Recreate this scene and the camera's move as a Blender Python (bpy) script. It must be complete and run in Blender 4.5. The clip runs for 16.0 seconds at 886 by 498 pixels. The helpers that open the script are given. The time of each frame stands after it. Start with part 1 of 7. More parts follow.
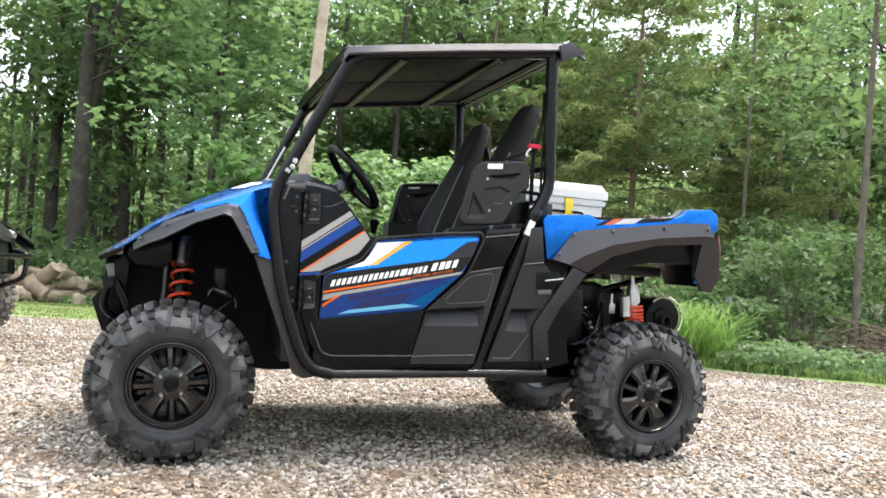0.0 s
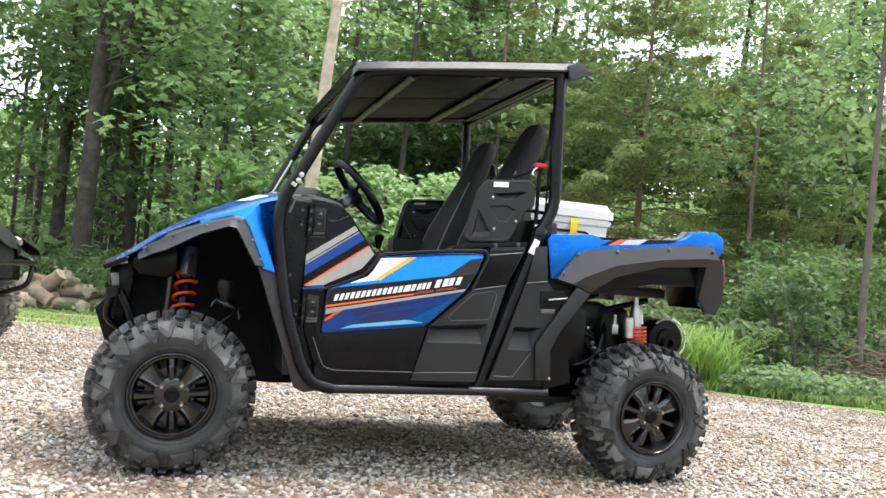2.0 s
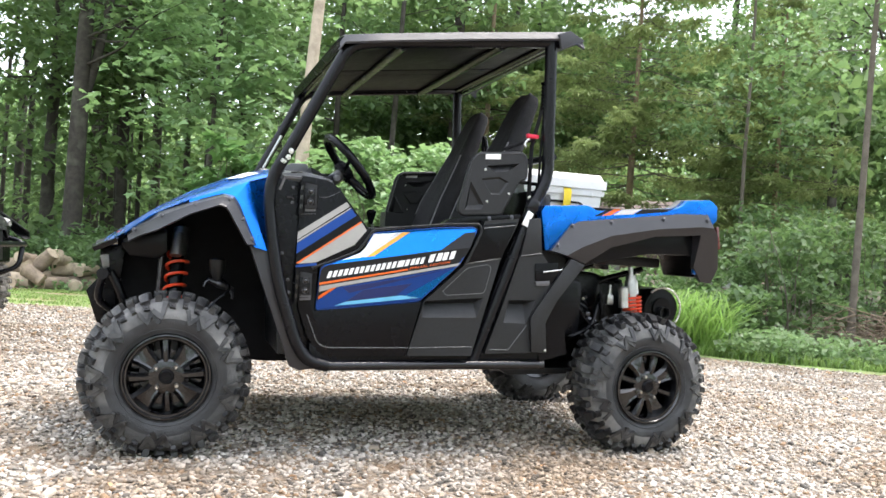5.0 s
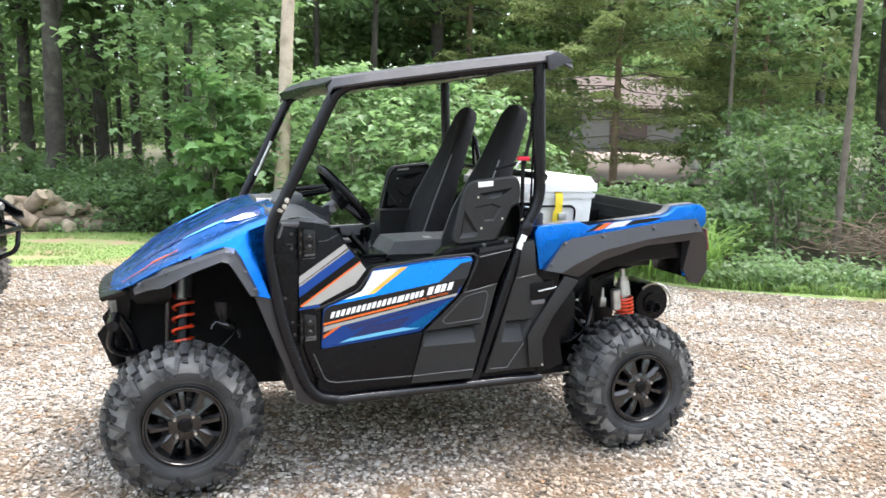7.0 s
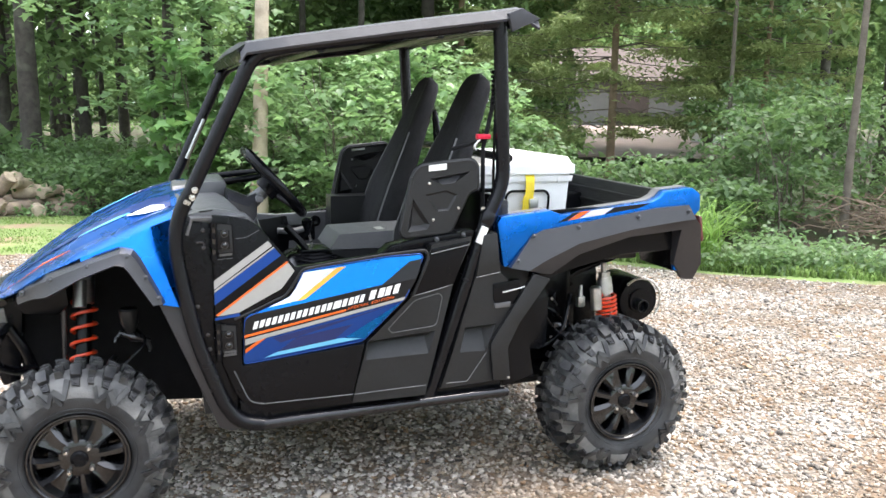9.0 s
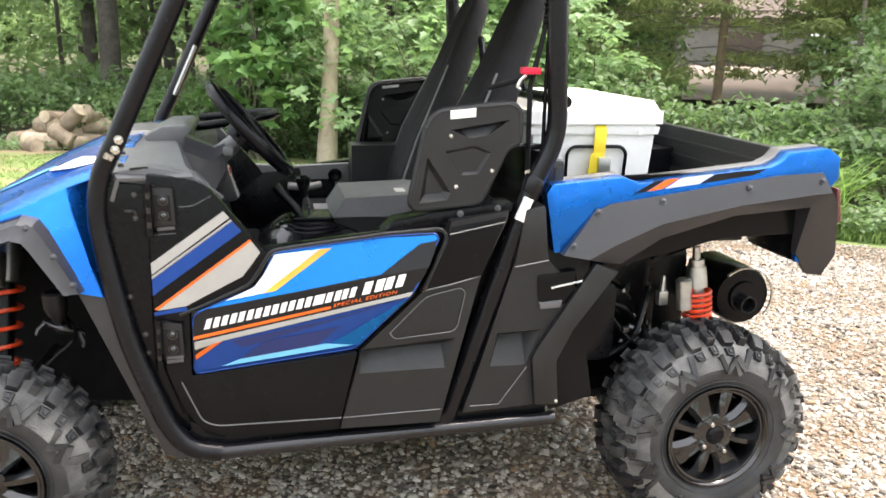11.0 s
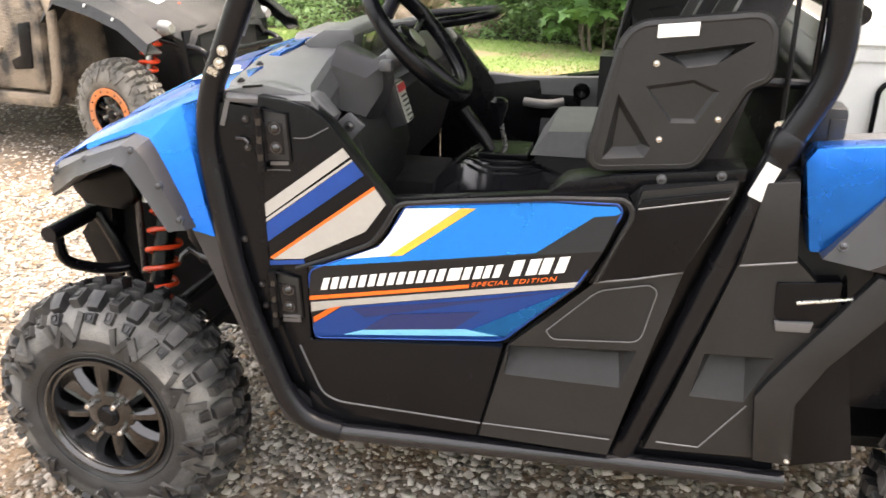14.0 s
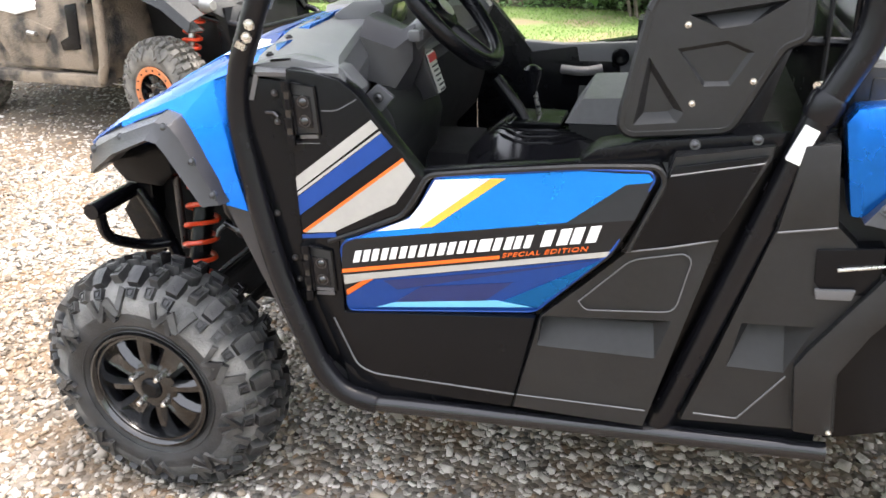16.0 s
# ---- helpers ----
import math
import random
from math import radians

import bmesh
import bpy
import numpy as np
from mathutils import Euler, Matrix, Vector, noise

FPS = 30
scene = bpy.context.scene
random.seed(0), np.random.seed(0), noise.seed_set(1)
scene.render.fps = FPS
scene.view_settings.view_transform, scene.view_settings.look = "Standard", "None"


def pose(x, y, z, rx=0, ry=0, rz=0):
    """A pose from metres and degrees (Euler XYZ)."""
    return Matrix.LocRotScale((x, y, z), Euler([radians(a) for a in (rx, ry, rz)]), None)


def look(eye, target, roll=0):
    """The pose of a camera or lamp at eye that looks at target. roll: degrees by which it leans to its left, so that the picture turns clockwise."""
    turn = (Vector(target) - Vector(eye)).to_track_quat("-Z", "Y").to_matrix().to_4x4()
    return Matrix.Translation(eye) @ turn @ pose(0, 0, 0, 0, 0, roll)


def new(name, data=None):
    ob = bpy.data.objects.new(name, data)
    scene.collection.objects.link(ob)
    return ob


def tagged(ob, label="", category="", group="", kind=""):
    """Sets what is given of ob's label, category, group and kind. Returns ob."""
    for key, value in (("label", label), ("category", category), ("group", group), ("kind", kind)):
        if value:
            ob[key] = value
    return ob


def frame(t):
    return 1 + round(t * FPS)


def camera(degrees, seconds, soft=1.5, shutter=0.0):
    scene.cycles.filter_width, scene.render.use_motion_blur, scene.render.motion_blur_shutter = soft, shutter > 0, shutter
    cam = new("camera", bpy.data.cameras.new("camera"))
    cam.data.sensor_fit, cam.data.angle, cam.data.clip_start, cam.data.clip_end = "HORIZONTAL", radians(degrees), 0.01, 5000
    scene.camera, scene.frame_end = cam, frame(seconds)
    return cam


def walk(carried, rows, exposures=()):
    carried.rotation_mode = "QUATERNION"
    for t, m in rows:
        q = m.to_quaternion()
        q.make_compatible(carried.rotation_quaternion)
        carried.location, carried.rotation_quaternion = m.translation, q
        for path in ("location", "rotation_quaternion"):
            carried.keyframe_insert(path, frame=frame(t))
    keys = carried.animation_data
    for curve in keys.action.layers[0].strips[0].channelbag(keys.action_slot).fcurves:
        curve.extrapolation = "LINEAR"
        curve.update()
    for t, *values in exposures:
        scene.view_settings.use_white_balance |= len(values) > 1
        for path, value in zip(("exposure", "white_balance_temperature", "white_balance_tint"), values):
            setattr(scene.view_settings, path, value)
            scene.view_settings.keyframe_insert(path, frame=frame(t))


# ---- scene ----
cam = camera(55.99, 16.0, soft=1.5, shutter=0.4)
# seconds, the eye, a point two metres ahead of it, the lean to the left
ROWS = [
    (0, -0.004, -3.522, 0.863, 0.6006, -1.6157, 0.9008, 3.95),
    (0.5, -0.005, -3.528, 0.866, 0.5946, -1.6197, 0.8544, 4.33),
    (1, -0.007, -3.531, 0.866, 0.6009, -1.6264, 0.9038, 4.83),
    (1.5, -0.004, -3.526, 0.869, 0.5958, -1.6194, 0.9371, 5.24),
    (2, -0.002, -3.524, 0.869, 0.5883, -1.6144, 0.9429, 5.27),
    (2.5, -0.001, -3.526, 0.868, 0.5878, -1.6167, 0.9609, 5.2),
    (3, 0.002, -3.523, 0.869, 0.5932, -1.6149, 0.9703, 4.96),
    (3.5, 0.002, -3.522, 0.866, 0.6086, -1.6175, 0.946, 4.84),
    (4, 0.007, -3.517, 0.866, 0.6314, -1.6179, 0.9226, 5.11),
    (4.2, 0.007, -3.517, 0.866, 0.6313, -1.6179, 0.9236, 5.11),
    (6.3, -0.042, -3.448, 1.301, 0.5523, -1.5497, 1.0958, 1.17),
    (6.5, -0.057, -3.48, 1.424, 0.5423, -1.587, 1.1886, 1.06),
    (7, -0.071, -3.521, 1.582, 0.5705, -1.6487, 1.2931, 1.29),
    (7.5, -0.05, -3.525, 1.6, 0.6591, -1.682, 1.2826, 0.83),
    (8, 0.073, -3.426, 1.593, 0.7744, -1.5831, 1.2576, 0.37),
    (8.2, 0.142, -3.355, 1.595, 0.8166, -1.5033, 1.2576, 0.51),
    (10.3, 0.622, -2.486, 1.54, 1.2045, -0.6106, 1.1622, 0.8),
    (10.5, 0.695, -2.41, 1.546, 1.1913, -0.5137, 1.1488, 0.75),
    (11, 0.809, -2.228, 1.531, 1.2188, -0.3333, 1.04, 1.26),
    (11.5, 0.884, -1.974, 1.517, 1.293, -0.0973, 0.9593, 2.1),
    (12, 0.981, -1.804, 1.518, 1.2943, 0.0814, 0.9281, 2.2),
    (12.5, 1.135, -1.657, 1.527, 1.1891, 0.2399, 0.8962, 2.92),
    (13, 1.238, -1.584, 1.527, 1.0591, 0.2901, 0.8529, 1.89),
    (13.5, 1.276, -1.574, 1.529, 0.9637, 0.2666, 0.8112, 0.56),
    (14, 1.279, -1.57, 1.528, 0.8642, 0.2359, 0.7768, 0.07),
    (14.5, 1.293, -1.571, 1.523, 0.787, 0.1995, 0.7427, -0.46),
    (15, 1.301, -1.562, 1.522, 0.7616, 0.1913, 0.7253, -0.79),
    (15.5, 1.3, -1.555, 1.524, 0.748, 0.1898, 0.7161, -1.08),
    (16, 1.316, -1.55, 1.52, 0.7912, 0.2016, 0.7101, -2.18),
]
EXPOSURES = [(0.0, 1.5, 6450, 12), (4.2, 1.56, 6400, 12), (6.3, 1.70, 6200, 12.5), (8.2, 1.74, 6200, 12.5), (11.0, 1.95, 6800, 13.5), (13.0, 2.12, 7700, 18), (14.0, 2.08, 7300, 17), (16.0, 2.08, 6600, 14)]
walk(cam, [(t, look((x, y, z), (u, v, w), roll)) for t, x, y, z, u, v, w, roll in ROWS], EXPOSURES)

# ---- daylight: a bright, hazy sky over a shaded yard ----
world = bpy.data.worlds.new("sky")
scene.world = world
world.use_nodes = True
SUN_UP, SUN_TURN = 71.0, 72.0
wn = world.node_tree
sky = wn.nodes.new("ShaderNodeTexSky")
sky.sky_type, sky.sun_disc = "NISHITA", False
sky.sun_elevation, sky.sun_rotation = radians(SUN_UP), radians(SUN_TURN)
sky.air_density, sky.dust_density, sky.ozone_density = 1.0, 4.5, 0.8
haze = wn.nodes.new("ShaderNodeMix")  # thin white cloud veils the blue
haze.data_type = "RGBA"
haze.inputs[0].default_value, haze.inputs[7].default_value = 0.55, (8.6, 9.0, 9.3, 1)
wn.links.new(sky.outputs["Color"], haze.inputs[6])
wn.links.new(haze.outputs[2], wn.nodes["Background"].inputs["Color"])
wn.nodes["Background"].inputs["Strength"].default_value = 0.15
sun_data = bpy.data.lights.new("sun", "SUN")
sun_data.energy, sun_data.angle, sun_data.color = 2.3, radians(28), (1.0, 0.94, 0.84)
sun = new("sun", sun_data)
a, e = radians(SUN_TURN), radians(SUN_UP)
sun.matrix_world = look((math.sin(a) * math.cos(e) * 40, math.cos(a) * math.cos(e) * 40, math.sin(e) * 40), (0, 0, 0))


# ---- materials ----
def material(name, base, rough=0.6, metal=0.0, spread=0.25, scale=8.0, bump=0.0, bump_scale=120.0, coat=0.0, second=None,
             island=0.0, objects=0.0, spec=0.5, translucent=0.0, stain=None, stain_scale=3.0, stain_at=(0.5, 0.65)):
    """A principled surface: the base colour wanders at two scales towards the second colour; fine relief; stains of their own colour."""
    m = bpy.data.materials.new(name)
    m.use_nodes = True
    t = m.node_tree
    n, link = t.nodes, t.links.new
    p = n["Principled BSDF"]
    out = n["Material Output"]
    coords = n.new("ShaderNodeTexCoord").outputs["Object"]

    def noise_at(s, detail=5.0):
        k = n.new("ShaderNodeTexNoise")
        k.inputs["Scale"].default_value, k.inputs["Detail"].default_value = s, detail
        link(coords, k.inputs["Vector"])
        return k.outputs["Fac"]

    def mixed(fac, a, b):
        k = n.new("ShaderNodeMix")
        k.data_type = "RGBA"
        for value, slot in ((fac, 0), (a, 6), (b, 7)):
            if isinstance(value, (float, int)):
                k.inputs[slot].default_value = value
            elif isinstance(value, tuple):
                k.inputs[slot].default_value = (*value[:3], 1)
            else:
                link(value, k.inputs[slot])
        return k.outputs[2]

    def ramped(fac, lo, hi):
        k = n.new("ShaderNodeMapRange")
        k.inputs[1].default_value, k.inputs[2].default_value = lo, hi
        link(fac, k.inputs[0])
        return k.outputs[0]

    second = second or tuple(c * (1 - spread) for c in base)
    first = tuple(min(1, c * (1 + spread * 0.6)) for c in base)
    colour = mixed(ramped(noise_at(scale), 0.3, 0.7), first, second)
    colour = mixed(0.35, colour, mixed(ramped(noise_at(scale * 9), 0.35, 0.65), first, second))
    if island or objects:
        r = n.new("ShaderNodeNewGeometry").outputs["Random Per Island"] if island else n.new("ShaderNodeObjectInfo").outputs["Random"]
        h = n.new("ShaderNodeHueSaturation")
        k = n.new("ShaderNodeMapRange")
        link(r, k.inputs[0])
        amount = island or objects
        k.inputs[3].default_value, k.inputs[4].default_value = 1 - amount, 1 + amount
        link(k.outputs[0], h.inputs["Value"])
        link(colour, h.inputs["Color"])
        colour = h.outputs["Color"]
    if stain:
        colour = mixed(ramped(noise_at(stain_scale, 8.0), *stain_at), colour, stain)
    link(colour, p.inputs["Base Color"])
    p.inputs["Metallic"].default_value = metal
    k = n.new("ShaderNodeMapRange")
    k.inputs[3].default_value, k.inputs[4].default_value = max(0.03, rough - 0.1), min(1, rough + 0.1)
    link(noise_at(scale * 3), k.inputs[0])
    link(k.outputs[0], p.inputs["Roughness"])
    p.inputs["Coat Weight"].default_value, p.inputs["Coat Roughness"].default_value = coat, 0.12
    p.inputs["Specular IOR Level"].default_value = spec
    if bump:
        b = n.new("ShaderNodeBump")
        b.inputs["Strength"].default_value, b.inputs["Distance"].default_value = bump, 0.01
        link(noise_at(bump_scale, 3.0), b.inputs["Height"])
        link(b.outputs[0], p.inputs["Normal"])
    if translucent:
        s, mix = n.new("ShaderNodeBsdfTranslucent"), n.new("ShaderNodeMixShader")
        link(mixed(0.5, colour, (0.21, 0.35, 0.11)), s.inputs["Color"])
        mix.inputs[0].default_value = translucent
        link(p.outputs[0], mix.inputs[1])
        link(s.outputs[0], mix.inputs[2])
        link(mix.outputs[0], out.inputs["Surface"])
    return m


def flake_paint(name, base, edge):
    """Metallic paint: fine flakes under a clear coat."""
    m = material(name, base, rough=0.27, metal=0.93, spread=0.05, scale=3.0, coat=0.25, second=edge)
    return m


BLUE = flake_paint("metallic_blue_paint", (0.004, 0.165, 0.70), (0.003, 0.125, 0.56))
BLACK_PLASTIC = material("black_grained_plastic", (0.0088, 0.0094, 0.0107), rough=0.36, spread=0.45, scale=9, bump=0.28, bump_scale=900, spec=0.42)
SMOOTH_BLACK = material("smooth_black_plastic", (0.0040, 0.0043, 0.0055), rough=0.24, spread=0.2, scale=4, bump=0.05, bump_scale=200, spec=0.17)
GREY_PLASTIC = material("charcoal_grained_plastic", (0.095, 0.096, 0.102), rough=0.34, spread=0.15, scale=4, bump=0.14, bump_scale=900, spec=0.62)
FLARE_PLASTIC = material("dark_grey_flare_plastic", (0.023, 0.023, 0.027), rough=0.34, spread=0.2, scale=4, bump=0.16, bump_scale=900, spec=0.55)
TUBE_BLACK = material("black_powder_coat", (0.005, 0.0052, 0.007), rough=0.24, spread=0.2, scale=10, bump=0.08, bump_scale=900, spec=0.26)
RAIL_BLACK = material("satin_black_rail_coat", (0.010, 0.010, 0.012), rough=0.12, spread=0.3, scale=9, bump=0.02, bump_scale=700, spec=0.5)
RUBBER = material("dusty_tyre_rubber", (0.014, 0.015, 0.017), rough=0.5, spread=0.4, scale=7, bump=0.3, bump_scale=240, stain=(0.060, 0.062, 0.066), stain_scale=7, stain_at=(0.42, 0.78))
TREAD_DUST = material("dust_caked_tread_rubber", (0.060, 0.061, 0.062), rough=0.8, spread=0.35, scale=9, bump=0.4, bump_scale=160, stain=(0.25, 0.245, 0.235), stain_scale=6, stain_at=(0.40, 0.74))
LUG_RUBBER = material("tyre_lug_rubber", (0.012, 0.0125, 0.0145), rough=0.46, spread=0.3, scale=12, bump=0.2, bump_scale=200, stain=(0.11, 0.109, 0.106), stain_scale=9, stain_at=(0.46, 0.74))
RIM_BLACK = material("gloss_black_wheel_paint", (0.004, 0.0042, 0.005), rough=0.13, spread=0.2, scale=10, coat=0.0, spec=0.75)
STEEL = material("bright_zinc_steel", (0.62, 0.61, 0.58), rough=0.28, metal=1.0, spread=0.2, scale=40)
ALUMINIUM = material("cast_aluminium", (0.5, 0.5, 0.49), rough=0.38, metal=1.0, spread=0.25, scale=25)
BOLT = material("blackened_bolt_steel", (0.075, 0.075, 0.08), rough=0.3, metal=0.9, spread=0.2, scale=40)
DARK_METAL = material("dark_chassis_metal", (0.013, 0.013, 0.014), rough=0.45, metal=0.2, spread=0.4, scale=14, bump=0.2, bump_scale=80, spec=0.4)
SPRING_RED = material("orange_red_spring_paint", (0.72, 0.06, 0.015), rough=0.35, spread=0.15, scale=20, coat=0.3)
ORANGE = material("orange_vinyl", (0.82, 0.14, 0.012), rough=0.4, spread=0.08, scale=10)
YELLOW_VINYL = material("amber_vinyl", (0.85, 0.36, 0.025), rough=0.4, spread=0.1, scale=10)
SILVER = material("silver_grey_vinyl", (0.36, 0.35, 0.33), rough=0.42, spread=0.08, scale=8)
PALE_GREY = material("pale_grey_vinyl", (0.62, 0.62, 0.6), rough=0.4, spread=0.08, scale=8)
DEEP_BLUE = material("deep_blue_vinyl", (0.004, 0.055, 0.29), rough=0.34, metal=0.35, spread=0.15, scale=5, coat=0.1)
NAVY = material("navy_vinyl", (0.006, 0.022, 0.13), rough=0.35, spread=0.15, scale=5, coat=0.2)
SKY_BLUE = material("light_blue_vinyl", (0.16, 0.55, 0.85), rough=0.35, spread=0.1, scale=5, coat=0.2)
MID_BLUE = material("bright_blue_metallic_vinyl", (0.004, 0.158, 0.53), rough=0.25, metal=0.88, spread=0.05, scale=5, coat=0.15)
CHARCOAL_VINYL = material("charcoal_vinyl", (0.011, 0.0108, 0.012), rough=0.36, spread=0.2, scale=6, spec=0.25)
WHITE_VINYL = material("white_vinyl", (0.82, 0.82, 0.8), rough=0.4, spread=0.04, scale=10)
LINER = material("black_felt_liner", (0.013, 0.013, 0.014), rough=0.85, spread=0.3, scale=20, bump=0.3, bump_scale=500, spec=0.08)
ROOF_GREY = material("charcoal_roof_plastic", (0.050, 0.051, 0.057), rough=0.46, spread=0.2, scale=4, bump=0.12, bump_scale=900, spec=0.33)
ROOF_UNDER = material("satin_black_roof_lining", (0.009, 0.0095, 0.010), rough=0.6, spread=0.2, scale=6, bump=0.1, bump_scale=300, spec=0.16)
SEAT = material("black_seat_cloth", (0.020, 0.020, 0.022), rough=0.85, spread=0.3, scale=12, bump=0.5, bump_scale=500, spec=0.25)
SEAT_GREY = material("grey_seat_vinyl", (0.15, 0.15, 0.153), rough=0.45, spread=0.15, scale=8, bump=0.3, bump_scale=400)
WHITE_PLASTIC = material("white_moulded_plastic", (0.87, 0.87, 0.85), rough=0.42, spread=0.04, scale=5, bump=0.1, bump_scale=300)
STRAP_YELLOW = material("yellow_webbing", (0.80, 0.62, 0.03), rough=0.75, spread=0.15, scale=30, bump=0.4, bump_scale=700)
RED = material("red_plastic", (0.65, 0.01, 0.05), rough=0.35, spread=0.1, scale=10)
DISPLAY = material("green_tinted_display", (0.10, 0.13, 0.05), rough=0.15, spread=0.1, scale=10, coat=0.5)
LAMP_LENS = material("clear_grey_lamp_lens", (0.20, 0.20, 0.195), rough=0.12, spread=0.4, scale=30, coat=0.8)
TAIL_LENS = material("red_tail_lamp_lens", (0.13, 0.030, 0.030), rough=0.15, spread=0.2, scale=30, coat=0.8)
PAPER = material("printed_label", (0.62, 0.62, 0.58), rough=0.5, spread=0.2, scale=60)
INK = material("dark_print", (0.04, 0.04, 0.04), rough=0.6)
MUD_PANEL = material("muddy_black_plastic", (0.022, 0.021, 0.020), rough=0.66, spread=0.3, scale=5, bump=1.0, bump_scale=60, stain=(0.25, 0.20, 0.15), stain_scale=5.0, stain_at=(0.36, 0.58))
MUD_RUBBER = material("muddy_tyre_rubber", (0.125, 0.120, 0.110), rough=0.9, spread=0.35, scale=9, bump=0.5, bump_scale=120, stain=(0.27, 0.25, 0.22), stain_scale=7, stain_at=(0.4, 0.7))
RIM_ORANGE = material("orange_beadlock_ring", (0.62, 0.19, 0.06), rough=0.5, spread=0.2, scale=12, stain=(0.25, 0.16, 0.10), stain_scale=12, stain_at=(0.5, 0.8))
WHITE_PAINT = material("white_body_paint", (0.78, 0.78, 0.77), rough=0.3, spread=0.06, scale=5, coat=0.5, stain=(0.5, 0.46, 0.4), stain_scale=5, stain_at=(0.6, 0.9))
BARK_DARK = material("dark_furrowed_bark", (0.060, 0.052, 0.043), rough=0.95, spread=0.5, scale=9, bump=1.0, bump_scale=28, stain=(0.10, 0.10, 0.075), stain_scale=4, stain_at=(0.52, 0.7))
BARK_PALE = material("pale_tan_bark", (0.47, 0.39, 0.30), rough=0.9, spread=0.25, scale=6, bump=0.6, bump_scale=30, stain=(0.24, 0.19, 0.14), stain_scale=5, stain_at=(0.5, 0.75))
BARK_THIN = material("greyish_brown_bark", (0.14, 0.118, 0.095), rough=0.95, spread=0.35, scale=9, bump=0.7, bump_scale=40)
BARK_TAN = material("tan_hemlock_bark", (0.24, 0.175, 0.115), rough=0.95, spread=0.35, scale=9, bump=0.7, bump_scale=40)
CUT_WOOD = material("cut_wood", (0.46, 0.375, 0.275), rough=0.85, spread=0.35, scale=10, bump=0.3, bump_scale=60, stain=(0.20, 0.155, 0.12), stain_scale=9, stain_at=(0.55, 0.75))
LOG_BARK = material("weathered_log_bark", (0.25, 0.195, 0.145), rough=0.95, spread=0.4, scale=8, bump=1.0, bump_scale=40, stain=(0.37, 0.29, 0.21), stain_scale=5, stain_at=(0.5, 0.7))
TWIG = material("dry_twigs", (0.20, 0.15, 0.11), rough=0.95, spread=0.4, scale=12, island=0.35)
LEAF = material("broad_green_leaf", (0.200, 0.275, 0.140), rough=0.42, spread=0.45, scale=0.7, island=0.35, translucent=0.5, spec=0.5, second=(0.095, 0.178, 0.075))
LEAF_BRIGHT = material("bright_maple_leaf", (0.27, 0.39, 0.19), rough=0.45, spread=0.3, scale=1.2, island=0.3, translucent=0.5, spec=0.5, second=(0.15, 0.255, 0.115))
LEAF_LARGE = material("large_pale_leaf", (0.14, 0.27, 0.09), rough=0.45, spread=0.3, scale=1.5, island=0.25, translucent=0.45, spec=0.5)
LEAF_FAR = material("distant_foliage", (0.200, 0.270, 0.110), rough=0.6, spread=0.6, scale=0.25, island=0.45, translucent=0.5, spec=0.3, second=(0.058, 0.120, 0.048))
LEAF_DARK = material("understory_leaf", (0.115, 0.185, 0.080), rough=0.5, spread=0.4, scale=0.8, island=0.4, translucent=0.45, spec=0.4)
NEEDLES = material("conifer_needles", (0.26, 0.295, 0.135), rough=0.6, spread=0.4, scale=0.8, island=0.35, translucent=0.5, spec=0.3, second=(0.25, 0.265, 0.115))
GRASS = material("grass_blades", (0.165, 0.27, 0.070), rough=0.55, spread=0.35, scale=1.2, island=0.4, translucent=0.4, spec=0.3, second=(0.215, 0.275, 0.095))
BLADE_GRASS = material("fresh_blade_grass", (0.22, 0.35, 0.08), rough=0.45, spread=0.3, scale=1.5, island=0.35, translucent=0.5, spec=0.4, second=(0.15, 0.27, 0.06))
LAWN = material("mown_lawn", (0.130, 0.200, 0.055), rough=0.95, spread=0.4, scale=1.5, bump=0.8, bump_scale=60, second=(0.17, 0.20, 0.075), stain=(0.25, 0.185, 0.115), stain_scale=1.1, stain_at=(0.48, 0.64))
FOREST_FLOOR = material("leaf_litter", (0.085, 0.065, 0.04), rough=0.95, spread=0.5, scale=3, bump=1.0, bump_scale=30, stain=(0.04, 0.075, 0.02), stain_scale=0.9, stain_at=(0.45, 0.65))
DEAD_LEAF = material("dry_fallen_leaf", (0.30, 0.17, 0.08), rough=0.8, spread=0.4, scale=4, island=0.5)
# brown of the painted shadow below the second vehicle
SHADOW_BROWN = material("brown_ground_shadow", (0.115, 0.085, 0.058), rough=0.9, spread=0.45, scale=5, bump=1.0, bump_scale=50, stain=(0.20, 0.165, 0.125), stain_scale=3, stain_at=(0.5, 0.7))
SIDING = material("grey_house_siding", (0.19, 0.18, 0.17), rough=0.8, spread=0.1, scale=3)
SHINGLE = material("brown_roof_shingle", (0.105, 0.078, 0.068), rough=0.9, spread=0.25, scale=6)
DRIVE = material("pinkish_dirt_drive", (0.26, 0.20, 0.17), rough=0.95, spread=0.2, scale=2, bump=0.4, bump_scale=20)


